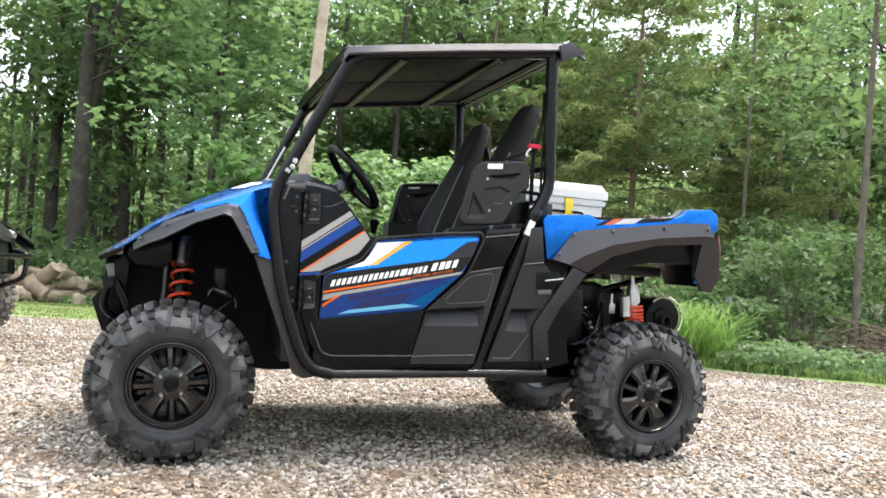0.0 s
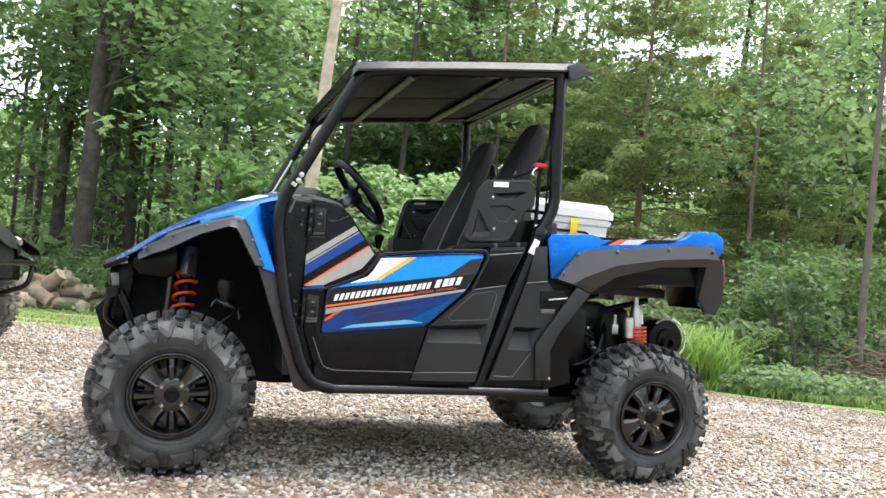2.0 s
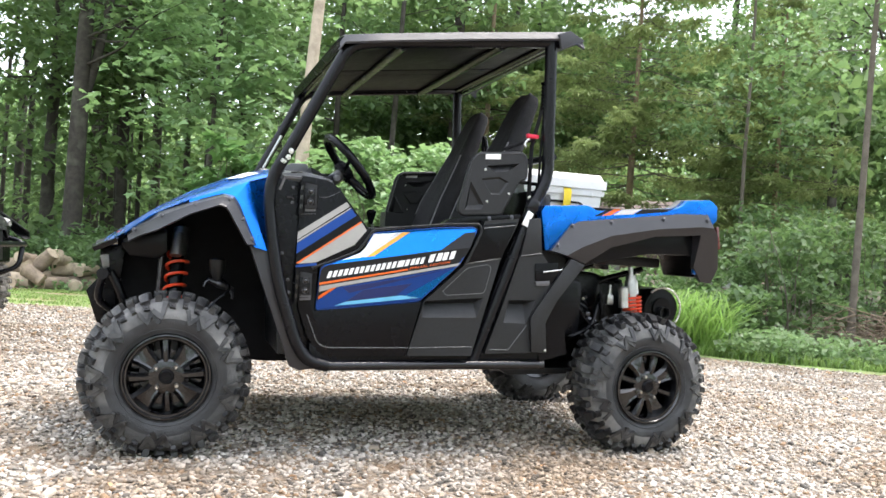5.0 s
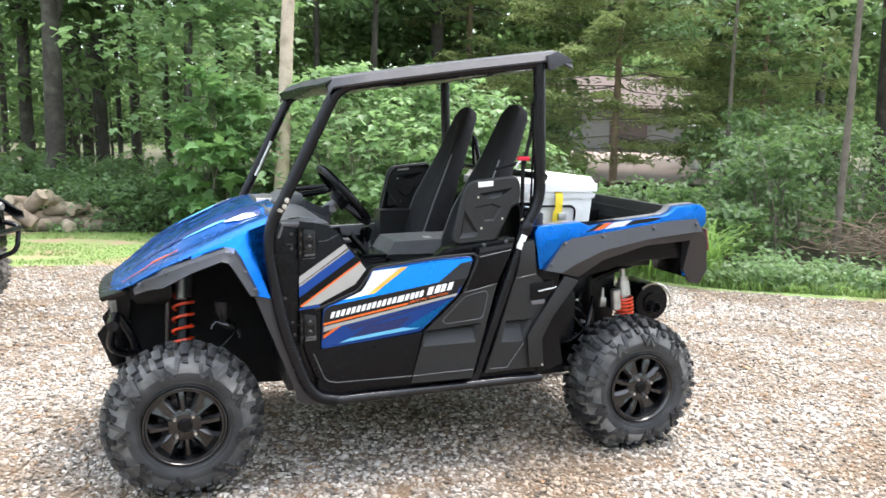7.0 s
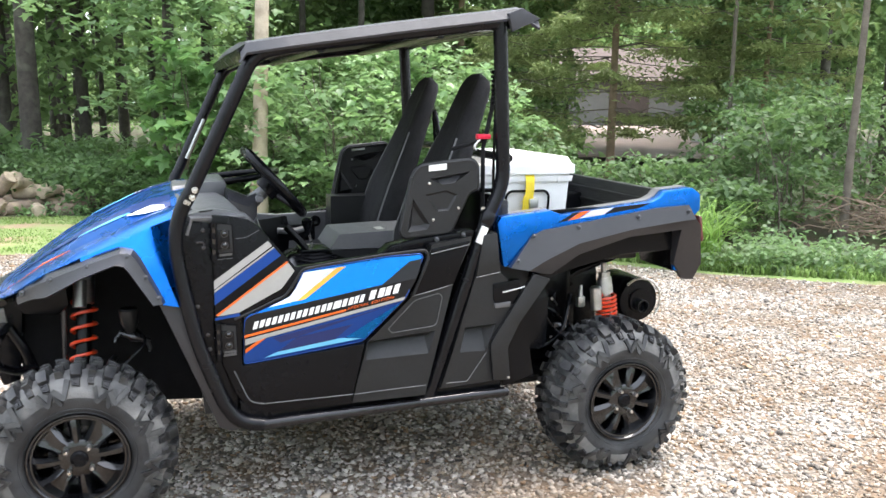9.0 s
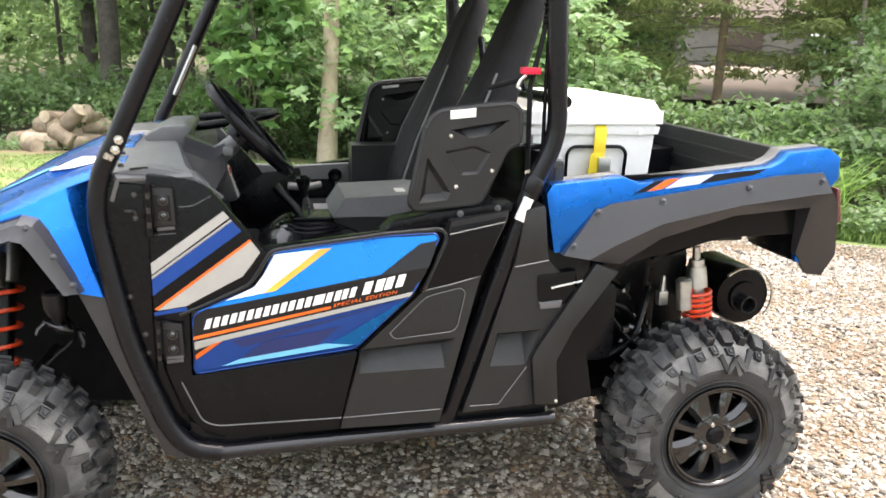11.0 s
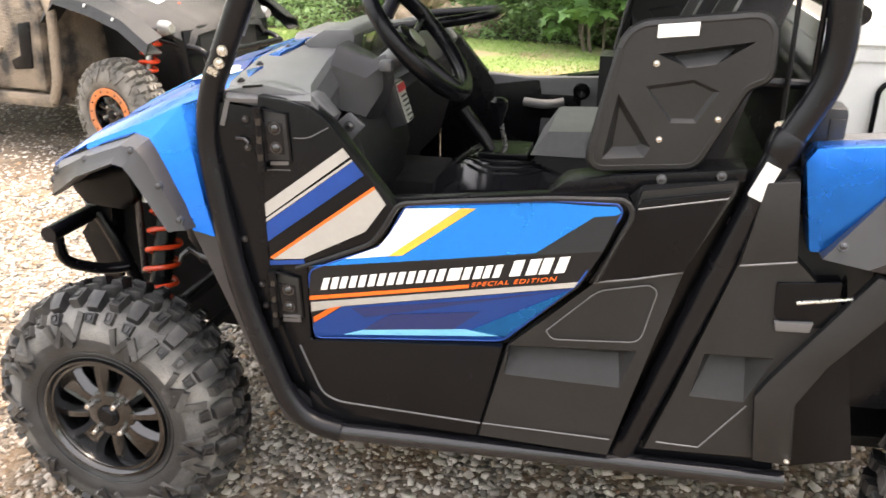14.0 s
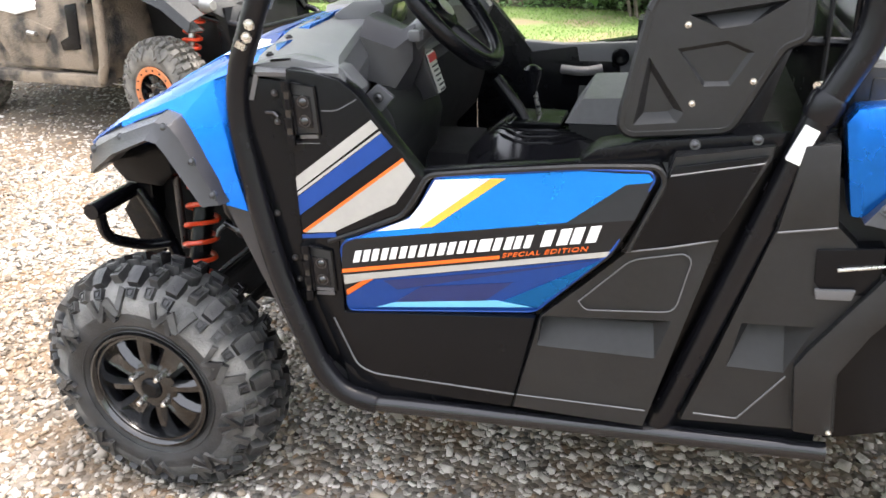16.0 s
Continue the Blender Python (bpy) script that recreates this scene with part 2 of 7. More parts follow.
def gravel_material(name, pieces):
    """Mixed crushed stone: grey, off-white, tan and rusty pieces; by the piece on stones, by cells on the bed below them."""
    m = bpy.data.materials.new(name)
    m.use_nodes = True
    n, link = m.node_tree.nodes, m.node_tree.links.new
    p = n["Principled BSDF"]
    coords = n.new("ShaderNodeTexCoord").outputs["Object"]
    ramp = n.new("ShaderNodeValToRGB")
    stops = [(0.0, (0.101, 0.094, 0.085)), (0.11, (0.269, 0.246, 0.218)), (0.3, (0.361, 0.331, 0.293)), (0.5, (0.454, 0.418, 0.372)), (0.66, (0.353, 0.292, 0.224)), (0.77, (0.529, 0.492, 0.445)), (0.9, (0.269, 0.18, 0.11)), (0.95, (0.622, 0.586, 0.54))]
    # bed: stone colours at about half value, slightly browner, so gaps look darker
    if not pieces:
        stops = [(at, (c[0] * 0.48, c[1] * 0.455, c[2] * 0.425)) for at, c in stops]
    while len(ramp.color_ramp.elements) < len(stops):
        ramp.color_ramp.elements.new(0.5)
    for el, (at, c) in zip(ramp.color_ramp.elements, stops):
        el.position, el.color = at, (*c, 1)
    ramp.color_ramp.interpolation = "CONSTANT"
    big = n.new("ShaderNodeTexNoise")
    big.inputs["Scale"].default_value, big.inputs["Detail"].default_value = 0.9, 4.0
    link(coords, big.inputs["Vector"])
    tint = n.new("ShaderNodeMix")
    tint.data_type, tint.blend_type = "RGBA", "MULTIPLY"
    k = n.new("ShaderNodeMapRange")
    k.inputs[1].default_value, k.inputs[2].default_value = 0.46, 0.70
    link(big.outputs["Fac"], k.inputs[0])
    link(k.outputs[0], tint.inputs[0])
    tint.inputs[7].default_value = (0.66, 0.565, 0.47, 1)
    if pieces:
        link(n.new("ShaderNodeNewGeometry").outputs["Random Per Island"], ramp.inputs[0])
        fine = n.new("ShaderNodeTexNoise")
        fine.inputs["Scale"].default_value = 260
        link(coords, fine.inputs["Vector"])
        b = n.new("ShaderNodeBump")
        b.inputs["Strength"].default_value, b.inputs["Distance"].default_value = 0.4, 0.004
        link(fine.outputs["Fac"], b.inputs["Height"])
    else:
        v = n.new("ShaderNodeTexVoronoi")
        v.inputs["Scale"].default_value = 48
        link(coords, v.inputs["Vector"])
        sep = n.new("ShaderNodeSeparateColor")
        link(v.outputs["Color"], sep.inputs[0])
        link(sep.outputs[0], ramp.inputs[0])
        b = n.new("ShaderNodeBump")
        b.inputs["Strength"].default_value, b.inputs["Distance"].default_value = 1.0, 0.012
        b.invert = True
        link(v.outputs["Distance"], b.inputs["Height"])
    link(b.outputs[0], p.inputs["Normal"])
    link(ramp.outputs[0], tint.inputs[6])
    # brown earth worked up between the stones in patches
    patch = n.new("ShaderNodeTexNoise")
    patch.inputs["Scale"].default_value, patch.inputs["Detail"].default_value = 3.1, 6.0
    link(coords, patch.inputs["Vector"])
    edge = n.new("ShaderNodeMapRange")
    edge.inputs[1].default_value, edge.inputs[2].default_value = 0.47, 0.66
    edge.inputs[4].default_value = 0.42 if pieces else 0.95
    link(patch.outputs["Fac"], edge.inputs[0])
    earth = n.new("ShaderNodeMix")
    earth.data_type = "RGBA"
    link(edge.outputs[0], earth.inputs[0])
    link(tint.outputs[2], earth.inputs[6])
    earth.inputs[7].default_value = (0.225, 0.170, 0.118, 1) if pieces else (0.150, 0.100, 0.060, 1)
    link(earth.outputs[2], p.inputs["Base Color"])
    p.inputs["Roughness"].default_value = 0.85
    return m


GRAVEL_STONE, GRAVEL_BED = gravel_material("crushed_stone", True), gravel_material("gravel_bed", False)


# ---- building helpers ----
def thing(name, label, category, base=(0, 0, 0), group="", kind=""):
    ob = new(name)
    ob.empty_display_size = 0.2
    ob.location = base
    return tagged(ob, label, category, group, kind)


def finish(name, bm, mat, smooth=38):
    bmesh.ops.recalc_face_normals(bm, faces=bm.faces)
    me = bpy.data.meshes.new(name)
    bm.to_mesh(me)
    bm.free()
    for one in (mat if isinstance(mat, (list, tuple)) else [mat]):
        me.materials.append(one)
    if smooth:
        me.polygons.foreach_set("use_smooth", [True] * len(me.polygons))
        me.set_sharp_from_angle(angle=radians(smooth))
    return me


def origin_of(ob):
    at = Vector((0, 0, 0))
    while ob is not None:
        at += ob.location
        ob = ob.parent
    return at


def part(name, bm, mat, parent, label="", smooth=38):
    """One mesh under a thing or a part. The mesh is given in the thing's world coordinates."""
    ob = new(name, finish(name, bm, mat, smooth))
    ob.parent = parent
    ob.matrix_parent_inverse = Matrix.Translation(-origin_of(parent)) if parent.type == "EMPTY" else Matrix()
    return tagged(ob, label)


def single(name, bm, mat, label, category, group="", kind="", smooth=38):
    return tagged(new(name, finish(name, bm, mat, smooth)), label, category, group, kind)


def bevel(bm, width, segments=2, angle=30):
    if width <= 0:
        return bm
    edges = [e for e in bm.edges if len(e.link_faces) == 2 and e.calc_face_angle(0) > radians(angle)]
    bmesh.ops.bevel(bm, geom=edges, offset=width, segments=segments, profile=0.6, affect="EDGES", clamp_overlap=True)
    return bm


def box(at, size, bev=0.0, turn=None, bm=None):
    bm = bm or bmesh.new()
    piece = bmesh.new()
    bmesh.ops.create_cube(piece, size=1)
    bmesh.ops.scale(piece, vec=size, verts=piece.verts)
    bevel(piece, bev)
    return joined(bm, piece, Matrix.Translation(at) @ (turn or Matrix()))


def joined(bm, piece, m=None):
    """Adds piece to bm."""
    if m is not None:
        bmesh.ops.transform(piece, matrix=m, verts=piece.verts)
    old = {v: bm.verts.new(v.co) for v in piece.verts}
    for f in piece.faces:
        made = bm.faces.new([old[v] for v in f.verts])
        made.material_index = f.material_index
    piece.free()
    return bm


def slab(outline, front, back, bev=0.0, bm=None, segments=2):
    """A panel in the plane of the vehicle's side: an outline in x and z, between two depths y (numbers, or functions of x and z)."""
    piece = bmesh.new()
    f = front if callable(front) else (lambda x, z: front)
    b = back if callable(back) else (lambda x, z: back)
    near = [piece.verts.new((x, f(x, z), z)) for x, z in outline]
    far = [piece.verts.new((x, b(x, z), z)) for x, z in outline]
    piece.faces.new(near)
    piece.faces.new(far[::-1])
    for i in range(len(near)):
        j = (i + 1) % len(near)
        piece.faces.new((near[j], near[i], far[i], far[j]))
    bmesh.ops.recalc_face_normals(piece, faces=piece.faces)
    bevel(piece, bev, segments)
    return joined(bm, piece) if bm else piece


def rounded(points, radius, steps=5):
    """A path with its corners rounded."""
    pts = [Vector(p) for p in points]
    out = [pts[0]]
    for a, b, c in zip(pts, pts[1:], pts[2:]):
        r = min(radius, (a - b).length * 0.48, (c - b).length * 0.48)
        p, q = b + (a - b).normalized() * r, b + (c - b).normalized() * r
        out += [p.lerp(b, s).lerp(b.lerp(q, s), s) for s in np.linspace(0, 1, steps + 1)]
    return out + [pts[-1]]


def tube(points, radius, seg=12, bm=None, closed=False, flat=1.0):
    """A bar swept along a path. radius: one, or one a point."""
    bm = bm or bmesh.new()
    pts = [Vector(p) for p in points]
    n = len(pts)
    radii = radius if isinstance(radius, (list, tuple)) else [radius] * n
    side, rings = None, []
    for i, p in enumerate(pts):
        ahead = (pts[(i + 1) % n] - pts[i - 1]) if closed else (pts[min(i + 1, n - 1)] - pts[max(i - 1, 0)])
        ahead.normalize()
        if side is None:
            side = ahead.orthogonal().normalized()
        side = (side - ahead * side.dot(ahead)).normalized()
        up = ahead.cross(side)
        rings.append([bm.verts.new(p + radii[i] * (math.cos(w) * side + flat * math.sin(w) * up)) for w in np.linspace(0, 2 * math.pi, seg, endpoint=False)])
    for i in range(n if closed else n - 1):
        a, b = rings[i], rings[(i + 1) % n]
        for j in range(seg):
            k = (j + 1) % seg
            bm.faces.new((a[j], a[k], b[k], b[j]))
    if not closed:
        bm.faces.new(rings[0][::-1])
        bm.faces.new(rings[-1])
    return bm


def lathe(profile, centre, axis="y", seg=32, bm=None):
    """A turned piece: (radius, way along the axis) pairs."""
    bm = bm or bmesh.new()
    c = Vector(centre)
    rings = []
    for r, s in profile:
        ring = []
        for w in np.linspace(0, 2 * math.pi, seg, endpoint=False):
            u, v = r * math.cos(w), r * math.sin(w)
            ring.append(bm.verts.new(c + Vector({"y": (u, s, v), "z": (u, v, s), "x": (s, u, v)}[axis])))
        rings.append(ring)
    for a, b in zip(rings, rings[1:]):
        for j in range(seg):
            k = (j + 1) % seg
            bm.faces.new((a[j], a[k], b[k], b[j]))
    return bm


def loft(sections, bm=None, closed=False, caps=False):
    """A skin over rows of points."""
    bm = bm or bmesh.new()
    rows = [[bm.verts.new(p) for p in s] for s in sections]
    for a, b in zip(rows, rows[1:]):
        for j in range(len(a) if closed else len(a) - 1):
            k = (j + 1) % len(a)
            bm.faces.new((a[j], a[k], b[k], b[j]))
    if caps:
        bm.faces.new(rows[0])
        bm.faces.new(rows[-1][::-1])
    return bm


def thick(bm, depth):
    """Gives an open skin a thickness."""
    bmesh.ops.recalc_face_normals(bm, faces=bm.faces)
    bmesh.ops.solidify(bm, geom=bm.faces[:], thickness=depth)
    return bm


def helix(a, b, big, small, turns, seg=7, per=16):
    a, b = Vector(a), Vector(b)
    ahead = (b - a).normalized()
    s = ahead.orthogonal().normalized()
    u = ahead.cross(s)
    count = int(turns * per)
    return tube([a.lerp(b, i / count) + big * (math.cos(i / per * 2 * math.pi) * s + math.sin(i / per * 2 * math.pi) * u) for i in range(count + 1)], small, seg)


def bolt_head(at, way, radius=0.008, bm=None):
    """A button head with a collar, standing out along way."""
    at, way = Vector(at), Vector(way).normalized()
    return tube([at - way * 0.002, at + way * 0.003, at + way * 0.0031, at + way * 0.006, at + way * 0.0075], [radius * 1.25, radius * 1.25, radius * 0.8, radius * 0.75, radius * 0.4], 10, bm)


MIDDLE = 0.727  # the vehicle's centre plane


def mirrored(bm):
    """The same piece on the far side of the vehicle."""
    bmesh.ops.transform(bm, matrix=Matrix.Translation((0, 2 * MIDDLE, 0)) @ Matrix.Diagonal((1, -1, 1, 1)), verts=bm.verts)
    bmesh.ops.reverse_faces(bm, faces=bm.faces)
    return bm


def both(name, make, mat, parent, label="", smooth=38):
    """A part on each side."""
    return part(name, make(), mat, parent, label, smooth), part(name, mirrored(make()), mat, parent, label, smooth)


# ---- ground: one sheet of gravel yard, lawn and forest floor ----
def gravel_edge(x):
    """Where the gravel ends, beyond the vehicle."""
    return float(np.interp(x, [-60, -3, -0.4, 1.5, 4.4, 5.3, 6.5, 9, 14, 60], [8.5, 6.6, 6.15, 5.6, 4.35, 3.45, 2.6, 1.0, -2.5, -30]))


def lawn_edge(x):
    """Where the lawn or verge meets the trees."""
    return float(np.interp(x, [-60, -6, -2, 0, 2, 4.0, 5.5, 7.5, 10, 16, 60], [13.0, 10.7, 10.4, 10.0, 9.1, 7.1, 5.0, 4.1, 2.4, -1.0, -27]))


YARD = [-400, -60, -34, -20, -12, -6, -3, -2.4, -1.9, -1.5, -1.1, -0.7, -0.3, 0.1, 0.5, 0.9, 1.3, 1.7, 2.1, 2.4]


def ground_z(x, y):
    """The gravel lies a little lower round the front of the vehicle."""
    return -0.034 * math.exp(-(x / 1.7) ** 2 - ((y - 0.2) / 1.7) ** 2) - 0.010 * math.exp(-((x - 2.2) / 1.0) ** 2 - (y / 1.4) ** 2)


def build_ground():
    xs = [-400, -120, -50, -25] + list(np.arange(-14, 20.01, 0.25)) + [28, 50, 120, 400]
    rows = []
    for x in xs:
        g = gravel_edge(x) + 0.10 * noise.noise((x * 1.7, 0, 0)) + 0.05 * noise.noise((x * 6, 3, 0))
        w = max(lawn_edge(x), g + 0.4)
        near = [min(y, g - 0.03 * (len(YARD) - k)) for k, y in enumerate(YARD)]
        rows.append([(x, y, ground_z(x, y)) for y in near] + [(x, g, 0.0)] + [(x, g + (w - g) * f, 0.02 - 0.15 * f + 0.02 * noise.noise((x, f * 3, 5))) for f in (0.03, 0.5, 1.0)] +
                    [(x, w + d, -0.13 + min(d, 6) * 0.03 * noise.noise((x * 0.3, d * 0.3, 9))) for d in (0.4, 3, 8, 20, 60, 400)])
    bm = loft(rows)
    bm.faces.ensure_lookup_table()
    per = len(rows[0]) - 1
    for i, f in enumerate(bm.faces):
        j = i % per
        f.material_index = 0 if j < len(YARD) else 1 if j < len(YARD) + 3 else 2
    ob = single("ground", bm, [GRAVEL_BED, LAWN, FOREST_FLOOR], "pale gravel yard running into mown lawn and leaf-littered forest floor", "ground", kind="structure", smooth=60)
    return ob


def build_gravel():
    """Loose crushed stones, each a rough little block."""
    rng = np.random.default_rng(11)
    corner = np.array([[x, y, z] for x in (-1, 1) for y in (-1, 1) for z in (-1, 1)], float)
    quads = np.array([[0, 1, 3, 2], [4, 6, 7, 5], [0, 4, 5, 1], [2, 3, 7, 6], [0, 2, 6, 4], [1, 5, 7, 3]])
    fields = [(-3.2, 4.2, -1.3, 2.4, 2500, 0.0048, 0.0135), (4.2, 7.0, -1.0, 3.4, 1300, 0.0055, 0.0135), (-3.2, 5.0, 2.4, 6.4, 900, 0.006, 0.014), (-6, -3.2, -0.5, 6.4, 450, 0.008, 0.016), (-6, 9, -6, -1.3, 420, 0.007, 0.015)]
    verts, faces, base = [], [], 0
    for x0, x1, y0, y1, density, small, large in fields:
        n = int((x1 - x0) * (y1 - y0) * density)
        x, y = rng.uniform(x0, x1, n), rng.uniform(y0, y1, n)
        keep = y < np.interp(x, np.arange(-7, 8, 0.25), [gravel_edge(v) for v in np.arange(-7, 8, 0.25)]) + rng.normal(0, 0.06, n)
        x, y = x[keep], y[keep]
        n = len(x)
        size = small + (large - small) * rng.random(n) ** 1.8
        size = np.where(rng.random(n) < 0.03, size * 1.5, size)
        shape = size[:, None] * rng.uniform([0.8, 0.6, 0.32], [1.55, 1.05, 0.70], (n, 3))
        block = corner[None] * shape[:, None] * rng.uniform(0.62, 1.05, (n, 8, 3))
        a, b, c = rng.uniform(0, 2 * np.pi, n), rng.normal(0, 0.35, n), rng.normal(0, 0.35, n)
        ca, sa, cb, sb, cc, sc = np.cos(a), np.sin(a), np.cos(b), np.sin(b), np.cos(c), np.sin(c)
        o, i = np.zeros(n), np.ones(n)
        rz = np.stack([ca, -sa, o, sa, ca, o, o, o, i], 1).reshape(n, 3, 3)
        ry = np.stack([cb, o, sb, o, i, o, -sb, o, cb], 1).reshape(n, 3, 3)
        rx = np.stack([i, o, o, o, cc, -sc, o, sc, cc], 1).reshape(n, 3, 3)
        block = np.einsum("nij,nvj->nvi", rz @ ry @ rx, block)
        drop = -0.034 * np.exp(-(x / 1.7) ** 2 - ((y - 0.2) / 1.7) ** 2) - 0.010 * np.exp(-((x - 2.2) / 1.0) ** 2 - (y / 1.4) ** 2)
        block += np.stack([x, y, drop + shape[:, 2] * rng.uniform(0.1, 0.75, n)], 1)[:, None]
        verts.append(block.reshape(-1, 3))
        faces.append((quads[None] + 8 * np.arange(n)[:, None, None] + base).reshape(-1, 4))
        base += 8 * n
    return sheet("gravel_stones", np.concatenate(verts), np.concatenate(faces), GRAVEL_STONE, "loose crushed grey, tan and off-white gravel stones", "gravel")


def sheet(name, verts, faces, mat, label, category, parent=None):
    """A mesh of very many small pieces, of kind stuff when it stands alone."""
    me = bpy.data.meshes.new(name)
    me.vertices.add(len(verts))
    me.vertices.foreach_set("co", np.ascontiguousarray(verts, dtype=np.float32).ravel())
    k = faces.shape[1]
    me.loops.add(faces.size)
    me.loops.foreach_set("vertex_index", np.ascontiguousarray(faces, dtype=np.int32).ravel())
    me.polygons.add(len(faces))
    me.polygons.foreach_set("loop_start", np.arange(0, faces.size, k, dtype=np.int32))
    me.update(calc_edges=True)
    me.materials.append(mat)
    ob = new(name, me)
    if parent:
        ob.parent = parent
        ob.matrix_parent_inverse = Matrix.Translation(-origin_of(parent))
        return tagged(ob, label)
    return tagged(ob, label, category, kind="stuff")


build_ground()
build_gravel()


# ---- wheels ----
RIM = 0.166
PITCHES = 18


def tyre_profile(width, rim=RIM):
    half = [(rim, 0.030), (rim + 0.005, 0.010), (rim + 0.020, 0.002), (rim + 0.045, -0.009), (rim + 0.072, -0.011), (rim + 0.096, -0.005), (rim + 0.118, 0.008), (rim + 0.133, 0.024), (rim + 0.143, 0.046), (rim + 0.147, 0.072)]
    return half + [(rim + 0.148, width * 0.5)] + [(r, width - y) for r, y in half[::-1]]


def carcass_mesh(width, rim=RIM):
    """The tyre's body, its outer face at y = 0 and its tread towards +y."""
    bm = lathe(tyre_profile(width), (0, 0, 0), "y", 72)
    for ring in (rim + 0.014, rim + 0.030):
        tube([(ring * math.cos(w), 0.0012 - (ring - rim - 0.014) * 0.35, ring * math.sin(w)) for w in np.linspace(0, 2 * math.pi, 60, endpoint=False)], 0.0018, 5, bm, closed=True)
    for f in bm.faces:
        at = f.calc_center_median()
        if math.hypot(at.x, at.z) > rim + 0.068:
            f.material_index = 1
    return bm


def tread_lugs(width, odd, flip):
    """The separate lugs of one pitch of a mud tyre, each its own mesh: tread blocks, shoulder pads and bold zigzag ridges."""
    pr = np.array(tyre_profile(width))
    way = np.concatenate([[0], np.cumsum(np.hypot(*np.diff(pr, axis=0).T))])
    edge = way[7]
    mid = float(np.interp(width * 0.5, pr[3:15, 1], way[3:15]))
    made = []

    def on(s, a, lift):
        r, y = np.interp(s, way, pr[:, 0]), np.interp(s, way, pr[:, 1])
        dr, dy = np.interp(s + 0.012, way, pr[:, 0]) - np.interp(s - 0.012, way, pr[:, 0]), np.interp(s + 0.012, way, pr[:, 1]) - np.interp(s - 0.012, way, pr[:, 1])
        size = math.hypot(dr, dy)
        r, y = r + lift * dy / size, y - lift * dr / size
        return (r * math.cos(a / 0.3), width - y if flip else y, r * math.sin(a / 0.3))

    def block(bm, outline, lift, shrink=0.16, groove=False):
        cs, ca = sum(p[0] for p in outline) / len(outline), sum(p[1] for p in outline) / len(outline)
        height = lift if callable(lift) else (lambda s: lift)

        def ring(k, up):
            return [bm.verts.new(on(cs + (s - cs) * k, ca + (a - ca) * k, up(cs + (s - cs) * k))) for s, a in outline]
        rings = [ring(1.0, lambda s: -0.004), ring(1 - shrink * 0.75, lambda s: height(s) - 0.0025), ring(1 - shrink, height)]
        if groove:
            rings += [ring(0.66, height), ring(0.62, lambda s: height(s) - 0.004), ring(0.40, lambda s: height(s) - 0.004), ring(0.36, height)]
        for low, high in zip(rings, rings[1:]):
            for i in range(len(low)):
                j = (i + 1) % len(low)
                bm.faces.new((low[i], low[j], high[j], high[i]))
        bm.faces.new(rings[-1])

    def solid(outline, lift, groove=False):
        bm = bmesh.new()
        block(bm, outline, lift, 0.16, groove)
        made.append(bm)

    def ridge(line, wide, lift):
        bm = bmesh.new()
        for (s0, a0), (s1, a1) in zip(line, line[1:]):
            n = math.hypot(s1 - s0, a1 - a0)
            us, ua = (s1 - s0) / n, (a1 - a0) / n
            ps, pa = -ua * wide / 2, us * wide / 2
            s0, a0, s1, a1 = s0 - us * wide * 0.4, a0 - ua * wide * 0.4, s1 + us * wide * 0.4, a1 + ua * wide * 0.4
            block(bm, [(s0 + ps, a0 + pa), (s1 + ps, a1 + pa), (s1 - ps, a1 - pa), (s0 - ps, a0 - pa)], lift, 0.12)
        made.append(bm)

    a = math.pi * 0.3 / PITCHES if flip else 0.0
    # two tread blocks a pitch, the longer one run over the shoulder
    solid([(edge + 0.000, a), (edge + 0.022, a - 0.002), (edge + 0.046, a + 0.000), (edge + 0.046, a + 0.036), (edge + 0.020, a + 0.038), (edge + 0.000, a + 0.034)], lambda s: 0.018 + min(0.014, max(0, s - edge) * 0.4))
    solid([(edge + 0.010, a + 0.058), (edge + 0.058, a + 0.056), (edge + 0.060, a + 0.082), (edge + 0.010, a + 0.084)], 0.028, True)
    solid([(edge + 0.058, a - 0.002), (mid - 0.006, a - 0.012), (mid - 0.006, a + 0.018), (edge + 0.058, a + 0.030)], 0.030)
    solid([(edge + 0.068, a + 0.052), (mid - 0.006, a + 0.042), (mid - 0.006, a + 0.064), (edge + 0.068, a + 0.078)], 0.030)
    # shoulder pads and bold zigzag ridges below them
    solid([(edge - 0.034, a + 0.002), (edge - 0.004, a + 0.002), (edge - 0.006, a + 0.034), (edge - 0.030, a + 0.030)], 0.014, True)
    if odd:
        solid([(edge - 0.026, a + 0.058), (edge + 0.006, a + 0.060), (edge + 0.002, a + 0.084), (edge - 0.026, a + 0.080)], 0.016, True)
        ridge([(edge - 0.034, a + 0.052), (edge - 0.078, a + 0.030), (edge - 0.044, a + 0.002), (edge - 0.084, a - 0.026)], 0.018, 0.0125)
    else:
        ridge([(edge - 0.012, a + 0.046), (edge - 0.066, a + 0.064), (edge - 0.040, a + 0.096)], 0.021, 0.0135)
    return made


